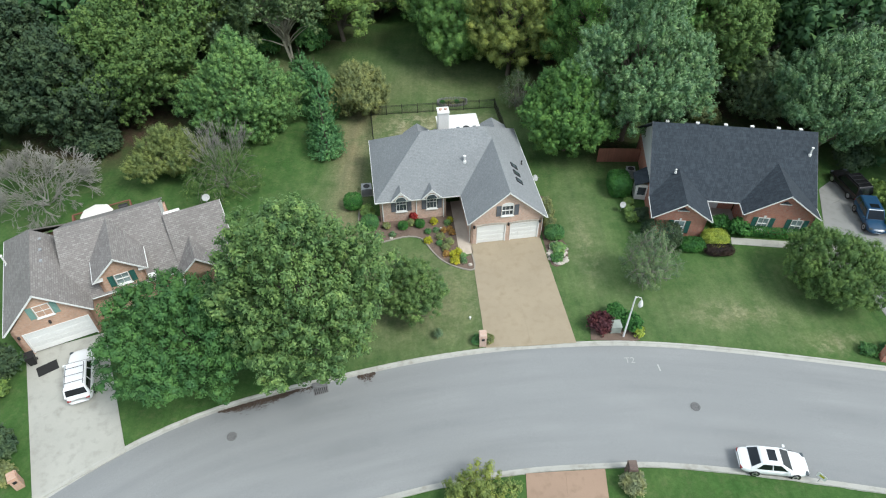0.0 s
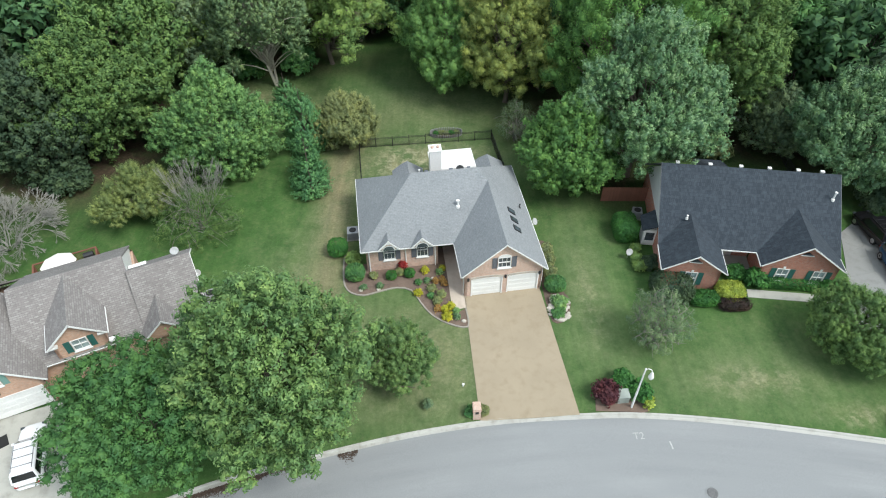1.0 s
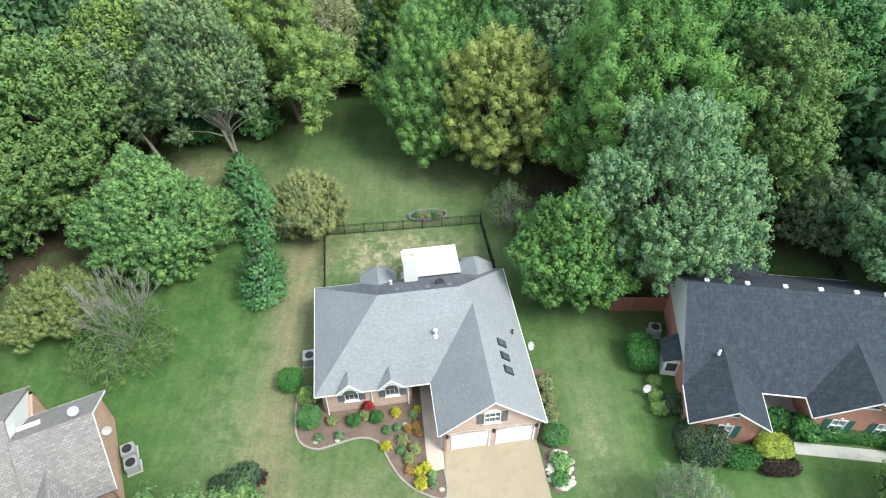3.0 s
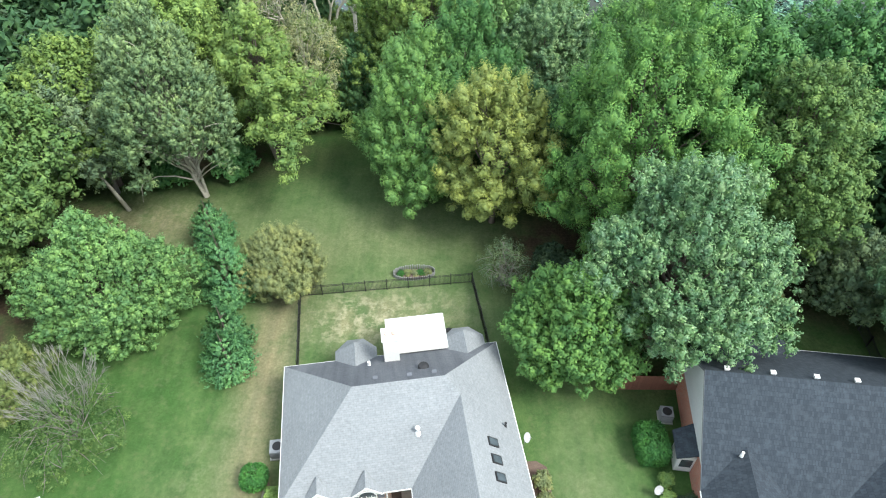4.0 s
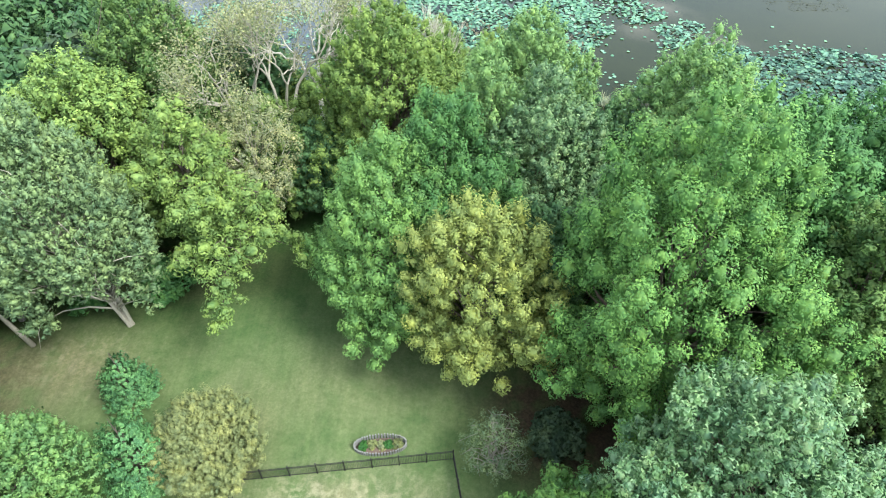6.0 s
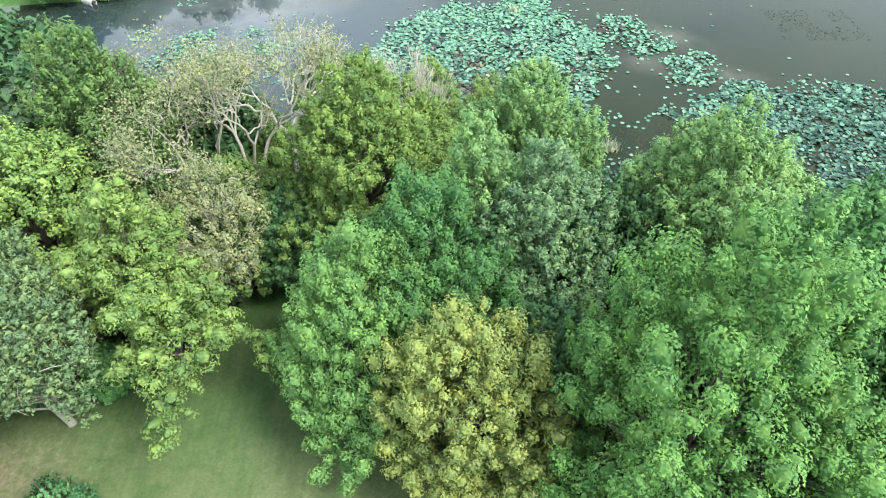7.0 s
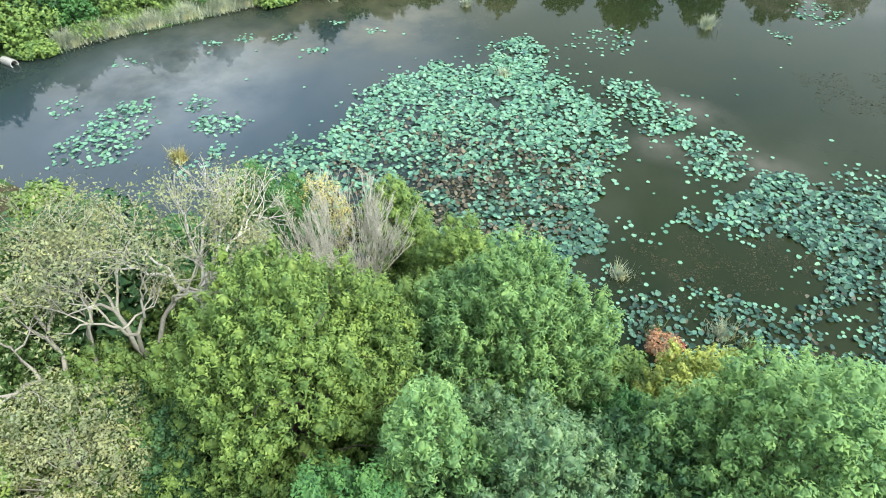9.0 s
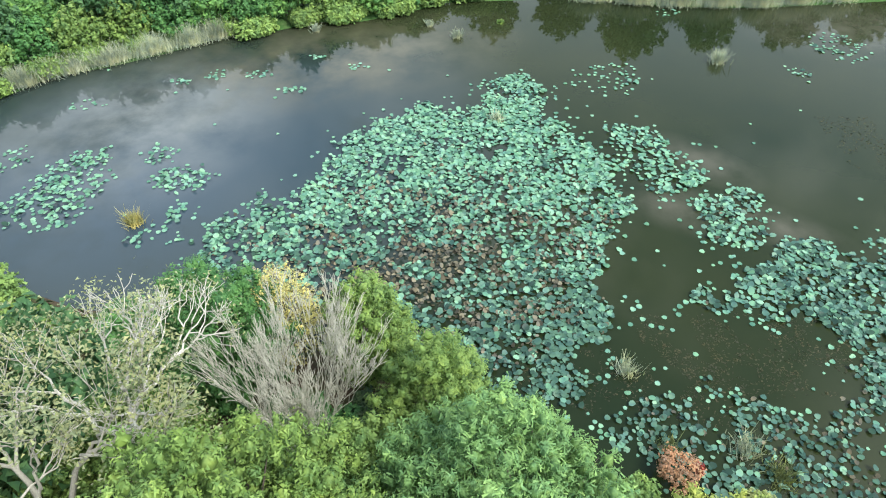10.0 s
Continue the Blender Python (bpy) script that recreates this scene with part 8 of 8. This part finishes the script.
part("stub", Geo().lathe(0, 0, [(0.06, -0.05), (0.06, 0.2)], 8), M_PLASTIC_WHITE, gnome)
part("cap", Geo().lathe(0, 0, [(0.1, 0.2), (0.1, 0.25), (0.03, 0.29)], 10), M_PLASTIC_WHITE, gnome)

# ---- garden plants ----
N = 400


def bsh(x, y, H, r, mat, label, name="shrub", leaf=0.14, group="", **kw):
    global N
    N += 1
    return bush(name, x, y, H, r, mat, label, N, leaf, group=group, **kw)


hedge("shrub", -9.0, 47.7, 1.9, 1.9, 1.5, L_HEDGE, "rounded dark green shrub beside the house wall", 0, 517, 0.13, 1.5, power=2.4, name_cat="shrub")
hedge("shrub", -7.1, 44.6, 1.75, 1.75, 1.35, L_DEEP, "large clipped rounded dark green shrub in the mulch bed", 0, 516, 0.12, 1.5, power=2.4, name_cat="shrub")
bsh(-7.5, 46.4, 1.1, 0.6, L_LIME, "yellow-green shrub at the house corner")
for x, y in ((-3.95, 44.5), (-2.35, 44.75)):
    hedge("shrub", x, y, 1.0, 0.95, 0.75, L_HEDGE, "clipped round bright green shrub under the window", 0, 530 + int(x), 0.1, 1.5, group="clipped shrubs", power=2.3, name_cat="shrub")
for x, y in ((-5.5, 44.6), (-3.2, 44.95), (-0.35, 43.0), (0.1, 41.6), (0.45, 42.3)):
    bsh(x, y, 0.45, 0.31, L_BRONZE, "low brownish shrub in the mulch bed", group="low shrubs")
bsh(-3.0, 45.6, 0.85, 0.33, L_RED, "bright red-leaved shrub under the window")
for x, y, r in ((-1.55, 42.55, 0.5), (-1.0, 45.2, 0.5), (1.25, 41.0, 0.45), (0.95, 39.9, 0.6), (0.75, 40.7, 0.4), (0.5, 45.4, 0.35)):
    bsh(x, y, 0.42, r * 0.62, L_FLOWER_Y, "yellow flowering plant in the mulch bed", "flowering_plant", 0.12, "yellow flowers", cover=1.0)
for x, y in ((0.55, 44.1), (0.7, 43.6), (0.15, 40.75), (-0.05, 43.9)):
    bsh(x, y, 0.38, 0.23, L_ORANGE, "orange flowering plant in the mulch bed", "flowering_plant", 0.12, "orange flowers", cover=0.9)
for x, y, m in ((-1.55, 43.8, L_DEEP), (-0.45, 42.2, L_DEEP), (0.3, 45.0, L_WILLOW), (1.7, 40.5, L_WILLOW), (-0.8, 44.0, L_SILVER), (-6.3, 43.25, L_SILVER), (-4.9, 43.4, L_SILVER), (1.75, 39.9, L_SILVER)):
    bsh(x, y, 0.34, 0.23, m, "small leafy plant in the mulch bed", "leafy_plant", 0.13, "bed plants", cover=1.0)
hedge("shrub", 10.2, 43.1, 1.9, 1.7, 1.15, L_DEEP, "rounded dark green shrub beside the garage", 0, 518, 0.12, 1.5, power=2.4, name_cat="shrub")
for y in (44.6, 46.0, 47.4):
    bsh(9.95, y, 0.9, 0.55, L_BRONZE, "twiggy brown-green shrub along the garage wall", group="wall shrubs")
bsh(10.4, 41.3, 0.5, 0.6, L_WILLOW, "pale trailing plant among the stones", "leafy_plant")
bsh(10.1, 40.1, 0.45, 0.5, L_FERN, "green trailing plant among the stones", "leafy_plant")
bsh(12.5, 32.2, 1.3, 0.85, L_PURPLE, "rounded dull purple barberry shrub", n=30)
bush("shrub", -10.75, 40.1, 1.2, 1.0, L_DARK, "low dark green shrub on the lawn beside the maple", 585, 0.15, 22)
bush("shrub", -9.85, 40.3, 0.7, 0.45, L_UMBER, "small reddish brown shrub on the lawn beside a green one", 586, 0.12, 12)
bush("shrub", 15.55, 31.5, 0.7, 0.4, L_GOLD, "yellow-green leafy plant beside the street lamp", 587, 0.14, 12)
bsh(13.9, 33.3, 1.2, 0.8, L_HEDGE, "dark green shrub behind the utility box")
bsh(15.1, 32.3, 1.2, 0.75, L_HEDGE, "dark green shrub beside the street lamp")
bsh(2.6, 30.95, 0.5, 0.4, L_DEEP, "low green plant beside the mailbox")
bsh(3.5, 31.0, 0.5, 0.35, L_BRONZE, "low brown plant beside the mailbox")
bsh(-0.5, 31.5, 0.7, 0.3, L_GREYGREEN, "thin twiggy plant on the lawn")
hedge("shrub", -11.9, 39.6, 2.2, 1.6, 1.2, L_DARK, "rounded dark green shrub on the lawn", 0, 519, 0.13, 1.5, power=2.6, name_cat="shrub")
bsh(-10.6, 39.3, 0.9, 0.7, L_HEDGE, "rounded dark green shrub on the lawn")
bsh(-11.4, 38.5, 0.6, 0.6, L_LIME, "yellow-green low shrub on the lawn")
# before the red brick house
hedge("shrub", 17.45, 49.7, 2.2, 2.9, 2.0, L_HEDGE, "tall clipped rounded green shrub beside the brick wall", 0, 511, 0.13, 1.5, power=4.0, name_cat="shrub")
hedge("shrub", 19.8, 42.2, 3.6, 3.3, 2.1, L_DARK, "large clipped dark green shrub at the house corner", 0, 512, 0.16, 1.5, power=2.8, name_cat="shrub")
hedge("shrub", 22.5, 41.4, 2.6, 1.7, 0.95, L_HEDGE, "low clipped dark green shrub under the window", 0, 513, 0.13, 1.5, power=2.8, name_cat="shrub")
hedge("shrub", 24.75, 42.0, 2.5, 1.9, 1.3, L_GOLD, "bright golden-yellow clipped rounded shrub", 0, 514, 0.12, 1.5, power=2.8, name_cat="shrub")
hedge("shrub", 24.8, 40.75, 2.9, 1.4, 0.8, L_UMBER, "low clipped dark purple-brown shrub", 0, 515, 0.12, 1.5, power=2.8, name_cat="shrub")
bsh(27.4, 43.4, 1.3, 0.85, L_HEDGE, "green shrub beside the porch")
bsh(25.9, 44.3, 0.8, 0.8, L_HEDGE, "green shrub in the porch recess")
hedge("hedge", 30.3, 42.9, 5.4, 0.95, 0.95, L_HEDGE, "clipped green hedge under the windows", -7, 501)
bsh(33.2, 42.3, 1.1, 0.75, L_HEDGE, "rounded green shrub at the hedge's end")
for x, y in ((17.9, 45.2), (17.85, 46.2), (18.0, 47.4)):
    bsh(x, y, 0.8, 0.45, L_LIME, "yellow-green plant in a row beside the house", group="side plants")
bsh(19.0, 45.6, 0.8, 0.8, L_DARK, "dark green plant beside the house wall")
bsh(34.6, 29.5, 0.9, 0.7, L_DEEP, "green shrub beside the mailbox")
bsh(32.9, 29.6, 0.5, 0.5, L_FERN, "low green plant near the mailbox")
bsh(42.2, 53.6, 2.2, 1.6, L_DARK, "large dark shrub beside the driveway", leaf=0.2)
bsh(43.0, 48.0, 1.6, 1.4, L_OLIVE, "olive shrub beside the driveway", leaf=0.2)
bsh(42.5, 43.5, 1.6, 1.4, L_FERN, "green shrub beside the driveway", leaf=0.2)
# beside the grey driveway
bsh(-34.3, 28.4, 2.2, 1.5, L_DARK, "large dark green shrub beside the driveway", leaf=0.18, n=24)
bsh(-33.9, 26.2, 1.6, 1.1, L_OLIVE, "yellow-green rounded shrub beside the driveway", leaf=0.18)
bsh(-31.2, 21.8, 1.5, 1.2, L_DARK, "dark green shrub near the mailbox", leaf=0.18)
bsh(-29.8, 19.8, 0.7, 0.7, L_BRONZE, "brownish ground cover by the mailbox")
# across the street
bsh(12.35, 18.9, 1.0, 0.75, L_TAN, "dry straw-coloured grass clump beside the mailbox", "ornamental_grass", 0.2, aspect=0.25)
tree("young_tree", 2.2, 17.4, 2.1, 2.1, L_YELLOW, "small yellow-green tree across the street", low=0.3, leaf=0.2, cover=1.1, seed=502, stems=3)
# thickets under the trees
for i, (x, y, H, r, m) in enumerate([(13, 66.5, 2.4, 1.8, L_DARK), (26, 63, 2.2, 2.0, L_DARK), (29.5, 62, 1.8, 1.6, L_BRONZE), (38, 66, 2.6, 2.0, L_DARK), (40, 61, 2.4, 1.8, L_DARK), (-30, 66, 2.4, 2.0, L_DARK), (-24, 80.5, 3, 2.2, L_DEEP), (-12.2, 89.5, 3, 2.0, L_DARK), (-4, 91.5, 3, 2.0, L_DARK),
                                        (-38, 58, 2.6, 2.2, L_DARK), (-18, 81.0, 3.2, 2.2, L_DEEP), (-2, 103, 3.5, 2.6, L_DARK), (2.4, 100.6, 4.0, 2.4, L_FERN), (4.6, 104, 3.6, 2.2, L_DEEP), (0.4, 105.4, 3.6, 2.2, L_FERN), (6, 105.5, 3.0, 2.2, L_DARK), (18, 101, 3, 2.2, L_DEEP), (-12, 108, 4, 2.8, L_DEEP), (-20, 112, 4.5, 3, L_OLIVE), (-27, 117, 4.5, 3, L_LIME), (-14, 114, 3.2, 2.4, L_FERN), (33, 96, 2.4, 1.8, L_BRONZE), (37, 93, 3, 2.2, L_OLIVE), (30.5, 99.6, 1.6, 1.2, L_BRONZE), (22.5, 99.5, 2.4, 1.8, L_LIME)]):
    bush("thicket_shrub", x, y, H, r, m, "dense shrub in the undergrowth of the woods", 520 + i, 0.26, 20, 1.2)
bush("red_shrub", 26.2, 102.4, 1.5, 1.3, L_CORAL, "thin orange autumn shrub at the water's edge", 560, 0.18, 14, 0.45)
bush("red_shrub", 27.6, 102.6, 0.8, 0.4, L_RED, "coral-red autumn shrub at the water's edge", 561, 0.2, 12, 0.7)

# ---- the pond ----
PADS = {"main": [(-0.8, 141.7), (1.5, 144.5), (7.9, 149.2), (15.3, 148.5), (16.3, 153.7), (21.4, 155.7), (23.7, 150.9), (24.7, 143.6), (27.6, 138.2), (29.6, 133.4), (27.4, 126.6), (24.8, 121.5), (24.6, 116.3), (22.6, 112.9), (20.2, 108.8), (15.4, 106.9), (9.2, 112.0), (2.2, 114.8), (-4.1, 119.1), (-12.2, 124.0), (-10.8, 131.2), (-4.4, 132.9), (-0.8, 136.6)],
        "arm": [(29.5, 145.3), (34.8, 142.9), (38.7, 139.6), (36.8, 132.4), (32.6, 131.5), (29.0, 136.2)],
        "arm_end": [(36.6, 131.5), (42.1, 132.7), (42.9, 128.0), (39.8, 123.4), (36.6, 123.1), (35.1, 126.5)],
        "east": [(41.9, 124.9), (47.3, 125.2), (58.1, 124.0), (75, 116), (70, 99), (46.4, 104.0), (43.0, 107.6), (41.6, 110.6), (41.8, 116.1), (36.1, 120.0)],
        "shore": [(43.0, 107.6), (46.4, 104.0), (60, 100), (58, 93), (38.2, 97.0), (27.3, 101.0), (23.2, 104.5), (20.2, 108.8), (26.1, 109.2), (32.5, 109.2), (37.8, 106.7)],
        "middle": [(27.2, 115.7), (31.1, 119.7), (41.0, 119.9), (41.8, 116.1), (38.1, 115.0), (32.5, 116.2), (28.2, 114.0)]}
DENS = {"main": 17.0, "arm": 8.0, "arm_end": 9.0, "east": 15.0, "shore": 8.0, "middle": 4.5}
RAFTS = [(-32.1, 150.0, 2.8, 1.4, 14), (-22.3, 155.2, 1.8, 0.8, 14), (-18.1, 156.9, 1.4, 1.8, 18), (-13.0, 156.9, 2.2, 1.0, 18), (-7.6, 152.9, 1.9, 0.8, 18), (-5.6, 161.2, 1.5, 0.7, 12), (-27.9, 134.2, 4.1, 6.6, 330),
         (-35.8, 139.2, 2.2, 2.6, 34), (-31.9, 130.3, 1.8, 2.6, 50), (-20.3, 139.8, 2.1, 2.1, 36), (-16.2, 135.2, 3.3, 2.3, 120), (-15.6, 130.1, 0.9, 1.9, 22), (-16.4, 126.5, 3.4, 1.8, 26), (-0.4, 158.7, 1.6, 0.8, 14),
         (31.8, 155.0, 5.0, 4.2, 70), (64.6, 162.8, 4.0, 4.2, 80), (56.4, 156.3, 1.5, 1.3, 16), (44.3, 174.0, 2.1, 1.4, 14)]
rp = np.random.default_rng(88)
pts = []
for key, poly in PADS.items():
    pa = np.array(poly)
    lo, hi = pa.min(0) - 3, pa.max(0) + 3
    k = int(DENS[key] * np.prod(hi - lo))
    q = rp.uniform(lo, hi, (k, 2))
    d = seg_dist(q[:, 0], q[:, 1], poly, True) * np.where(inside(q[:, 0], q[:, 1], poly), 1, -1)
    wob = np.array([noise.noise((x * 0.28, y * 0.28, 0.0)) for x, y in q]) * 1.6
    keep = rp.random(k) < np.clip((d + wob + 0.5) / 1.5, 0.0, 1) * np.clip(0.8 + wob, 0.25, 1) + 0.018 * (d > -2.6)
    pts.append(q[keep])
# small rafts of pads on the open water: centre, half length, half width, pads
for cx, cy, rx, ry, k in RAFTS:
    a, q = rp.uniform(0, 6.283, k), np.sqrt(rp.random(k)) * (0.75 + 0.4 * rp.random(k))
    pts.append(np.stack([cx + rx * q * np.cos(a), cy + ry * q * np.sin(a)], 1))
pts = np.vstack(pts)
stray = rp.uniform((-36, 122), (62, 164), (36, 2))
pts = np.vstack([pts, stray[inside(stray[:, 0], stray[:, 1], LAKE)]])
# thin out pads that overlap too closely
cells, kept = {}, []
for i, (x, y) in enumerate(pts):
    key = (int(x / 0.26), int(y / 0.26))
    if key not in cells:
        cells[key] = i
        kept.append(i)
pts = pts[kept]
in_lake = seg_dist(pts[:, 0], pts[:, 1], LAKE, True) * np.where(inside(pts[:, 0], pts[:, 1], LAKE), 1, -1) > -0.6
pts = pts[in_lake]
brown = np.exp(-(((pts[:, 0] - 11) / 15) ** 2 + ((pts[:, 1] - 124) / 10) ** 2)) * 0.55 + 0.65 * np.exp(-(((pts[:, 0] - 3) / 8) ** 2 + ((pts[:, 1] - 118) / 5) ** 2)) + 0.2 * np.exp(-(((pts[:, 0] - 40) / 14) ** 2 + ((pts[:, 1] - 103) / 6) ** 2))
# withered pads stand in clumps
brown *= np.clip(0.85 + 2.6 * np.array([noise.noise((x * 0.32, y * 0.4, 3.0)) for x, y in pts]), 0.05, 1.9)
# near and eastern pads mostly take the copy with shade in its colour
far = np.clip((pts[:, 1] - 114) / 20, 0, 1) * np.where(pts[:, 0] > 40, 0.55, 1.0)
# single pads out on open water lie flat, small and pale
crowd = collections.Counter((int(x // 1.6), int(y // 1.6)) for x, y in pts)
lone = np.array([crowd[(int(x // 1.6), int(y // 1.6))] < 6 for x, y in pts])
u = rp.random(len(pts))
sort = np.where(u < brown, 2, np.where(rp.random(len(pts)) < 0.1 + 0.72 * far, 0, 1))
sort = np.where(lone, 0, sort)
rad = rp.uniform(0.16, 0.32, len(pts)) * np.where(sort == 2, 0.72, 1.0) * np.where(pts[:, 1] < 112, 0.85, 1.0) * np.where(lone, 0.85, 1.0)
lift = WATER_Z + 0.02 + rp.random(len(pts)) ** 2 * 0.45 * np.clip(brown + 0.5, 0, 1) * np.where(lone, 0.05, 1.0)
tilt = rp.normal(0, 0.24, (len(pts), 2)) * (np.where(lone, 0.15, 1.0) + 1.2 * (sort == 2))[:, None]


def pad_arrays(sel, n=8):
    k = len(sel)
    ang = np.linspace(0, 2 * np.pi, n, endpoint=False)[None, :] + rp.uniform(0, 6, (k, 1))
    rr_ = rad[sel][:, None] * (1 + 0.07 * np.sin(3 * ang + rp.uniform(0, 6, (k, 1))))
    x, y = rr_ * np.cos(ang), rr_ * np.sin(ang)
    zz = tilt[sel][:, :1] * x + tilt[sel][:, 1:] * y + 0.18 * rr_ * rp.uniform(0.2, 1.6, (k, 1)) * (1 + 0.6 * np.sin(2 * ang + rp.uniform(0, 6, (k, 1))))
    rim = np.stack([x + pts[sel][:, :1], y + pts[sel][:, 1:], zz + lift[sel][:, None]], -1)
    mid = np.stack([pts[sel][:, 0], pts[sel][:, 1], lift[sel]], -1)[:, None]
    v = np.concatenate([rim, mid], 1).reshape(-1, 3)
    base = (np.arange(k) * (n + 1))[:, None]
    i = np.arange(n)
    f = np.stack([base + i, base + (i + 1) % n, np.broadcast_to(base + n, (k, n))], -1).reshape(-1, 3)
    return v, f


lotus = thing("lotus_bed", pose(0, 0, 0), "bed of teal lotus pads spreading over the pond", "lotus plants")
# the pads by the near shore, one by one
near = np.where((pts[:, 0] > 19) & (pts[:, 0] < 40) & (pts[:, 1] < 117))[0][:290]
rest = np.setdiff1d(np.arange(len(pts)), near)
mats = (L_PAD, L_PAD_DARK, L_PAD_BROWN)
for s, lab in enumerate(("pale teal lotus pads", "lotus pads with shade put into their teal", "withered brown lotus pads")):
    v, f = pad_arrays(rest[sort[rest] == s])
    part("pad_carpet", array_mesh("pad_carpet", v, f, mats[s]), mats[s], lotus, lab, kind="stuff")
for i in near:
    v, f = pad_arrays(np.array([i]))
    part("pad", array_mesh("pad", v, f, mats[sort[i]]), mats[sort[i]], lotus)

# water weed just under the surface between the pads
wk = np.vstack([rp.uniform((26.5, 108.5), (45, 116.5), (2600, 2)), rp.uniform((54, 136), (66, 146), (1500, 2)), rp.uniform((16, 106), (32, 113), (1200, 2))])
wk = wk[np.array([noise.noise((x * 0.35, y * 0.35, 7.0)) for x, y in wk]) > -0.08]
weed_pos = np.column_stack([wk, np.full(len(wk), WATER_Z + 0.012)])
weed_me = leaf_quads(weed_pos, rp.normal(size=weed_pos.shape) * 0.12 + np.array([0, 0, 1]), 0.34, 0.3, rp, L_WEED, "water_weed")
tagged(new("water_weed", weed_me), "thin brown water weed floating between the lotus pads", "water weed", kind="stuff")


def reeds(x, y, r, H, n, label, seed, material=None, name="reed_tuft", ry=1.0, turn=0.0):
    rng = np.random.default_rng(seed)
    a, q = rng.uniform(0, 6.283, n), np.abs(rng.normal(0, 0.5, n)) * r
    foot = np.stack([q * np.cos(a), q * np.sin(a) * ry, np.zeros(n)], 1)
    lean = np.stack([rng.normal(0, 0.36, n), rng.normal(0, 0.36, n), np.ones(n)], 1)
    ln = H * rng.uniform(0.35, 1.15, n)[:, None] * (0.8 + 0.35 * np.sin(foot[:, :1] * 1.7 + seed) * np.cos(foot[:, 1:2] * 2.3))
    side = unit(rng.normal(size=(n, 3)) * np.array([1, 1, 0.05])) * 0.035
    tip = foot + lean * ln
    v = np.stack([foot - side, foot + side, tip + side * 0.3, tip - side * 0.3], 1)
    e = thing(name, pose(x, y, max(WATER_Z - 0.05, gz(x, y) - 0.05) if name != "reed_tuft" else WATER_Z - 0.1, 0, 0, turn), label, "reeds")
    part("blade_mass", array_mesh("blade_mass", v.reshape(-1, 3), np.arange(4 * n).reshape(n, 4), material or L_REED), material or L_REED, e, kind="stuff")
    return e


for i, (x, y, r, H, m) in enumerate([(-19.0, 128.4, 0.9, 1.6, L_AMBER), (17.1, 146.0, 0.9, 1.3, L_REED), (24.7, 111.0, 0.9, 1.5, L_REED), (12.9, 166.8, 0.8, 1.3, L_REED), (46.8, 159.0, 1.0, 1.6, L_REED), (-7.0, 168.9, 0.5, 0.9, L_REED), (9.1, 170.4, 0.5, 0.9, L_REED), (31.6, 104.3, 1.1, 1.4, L_REED), (26.3, 104.4, 0.9, 1.2, L_BRONZE), (33.2, 102.4, 1.2, 1.3, L_BRONZE), (19.3, 171.1, 0.6, 0.5, L_LIME)]):
    reeds(x, y, r, H, 420, "dry straw-coloured reed tuft standing in the pond", 600 + i, m)
for i, (x, y, tn) in enumerate([(-37.5, 157.5, 30), (-33, 160, 25), (-28.5, 162.5, 28), (-24, 165, 30), (-20.5, 167, 30), (-41.5, 154.5, 40), (34, 178.5, 0), (40, 177.2, -5), (46, 176.4, -3), (52, 176.2, 0), (58, 175.9, 3), (64, 176.8, 5), (71, 177.5, 5)]):
    reeds(x, y, 3.6, 2.3, 1500, "thick stand of pale reeds along the far bank", 620 + i, L_REED, "reed_bed", 0.45, tn)
for i, (x, y, r) in enumerate([(-40, 157, 2.5), (-36, 160.5, 2.5), (-31, 163.5, 2.5), (-25, 167, 2.5), (-20, 169, 2.5), (-15, 168.6, 2.6), (-9, 171.4, 2.2), (-3, 172.6, 3.0), (3.5, 175.0, 3.2), (9, 178.3, 3.0), (-45, 152.2, 2.4), (15, 180.0, 3)]):
    bush("bank_shrub", x, y, 1.2, r, L_LIME, "low bright green growth on the far bank", 640 + i, 0.26, 16, 1.1, ry=0.5, turn=25)
for i, (x, y, H, r, m) in enumerate([(-47, 155, 4, 3, L_LIME), (-42, 159.5, 4.5, 3, L_FERN), (-37, 163, 4.5, 3, L_LIME), (-32, 166, 4.2, 3, L_OLIVE), (-27, 168.6, 4.6, 3, L_FERN), (-22, 170.4, 4.4, 3, L_GREEN), (-17, 171.6, 4, 2.8, L_FERN), (-12, 173.6, 4, 2.8, L_GREEN), (-6, 175.2, 4, 3, L_LIME), (0, 176, 4, 3, L_GREEN), (6, 179.5, 4, 3, L_FERN), (-53, 151.5, 4, 3, L_FERN), (-50, 158, 5, 3.4, L_LIME), (-44, 164, 5, 3.4, L_GREEN)]):
    tree("bank_bush", x, y, H * 1.25, r * 1.15, m, "dense green bush along the far bank", low=0.1, leaf=0.66, cover=0.92, seed=660 + i, category="shrub", puff=0.6, rough=1.5)
pp = thing("culvert_pipe", pose(-48.6, 150.4, -0.2, 0, 0, -30), "pale concrete culvert pipe at the pond's edge", "pipe")
g = Geo()
ro, ri, n = 0.55, 0.43, 18
vs = []
for x in (0.0, 2.2):
    for r in (ro, ri):
        vs += [(x, r * math.cos(2 * math.pi * k / n), r * math.sin(2 * math.pi * k / n) + 0.2) for k in range(n)]
fs = []
for k in range(n):
    j = (k + 1) % n
    fs += [(k, j, 2 * n + j, 2 * n + k), (n + j, n + k, 3 * n + k, 3 * n + j), (k, n + k, n + j, j), (2 * n + j, 3 * n + j, 3 * n + k, 2 * n + k)]
g.add(vs, fs)
part("barrel", g, M_KERB, pp)
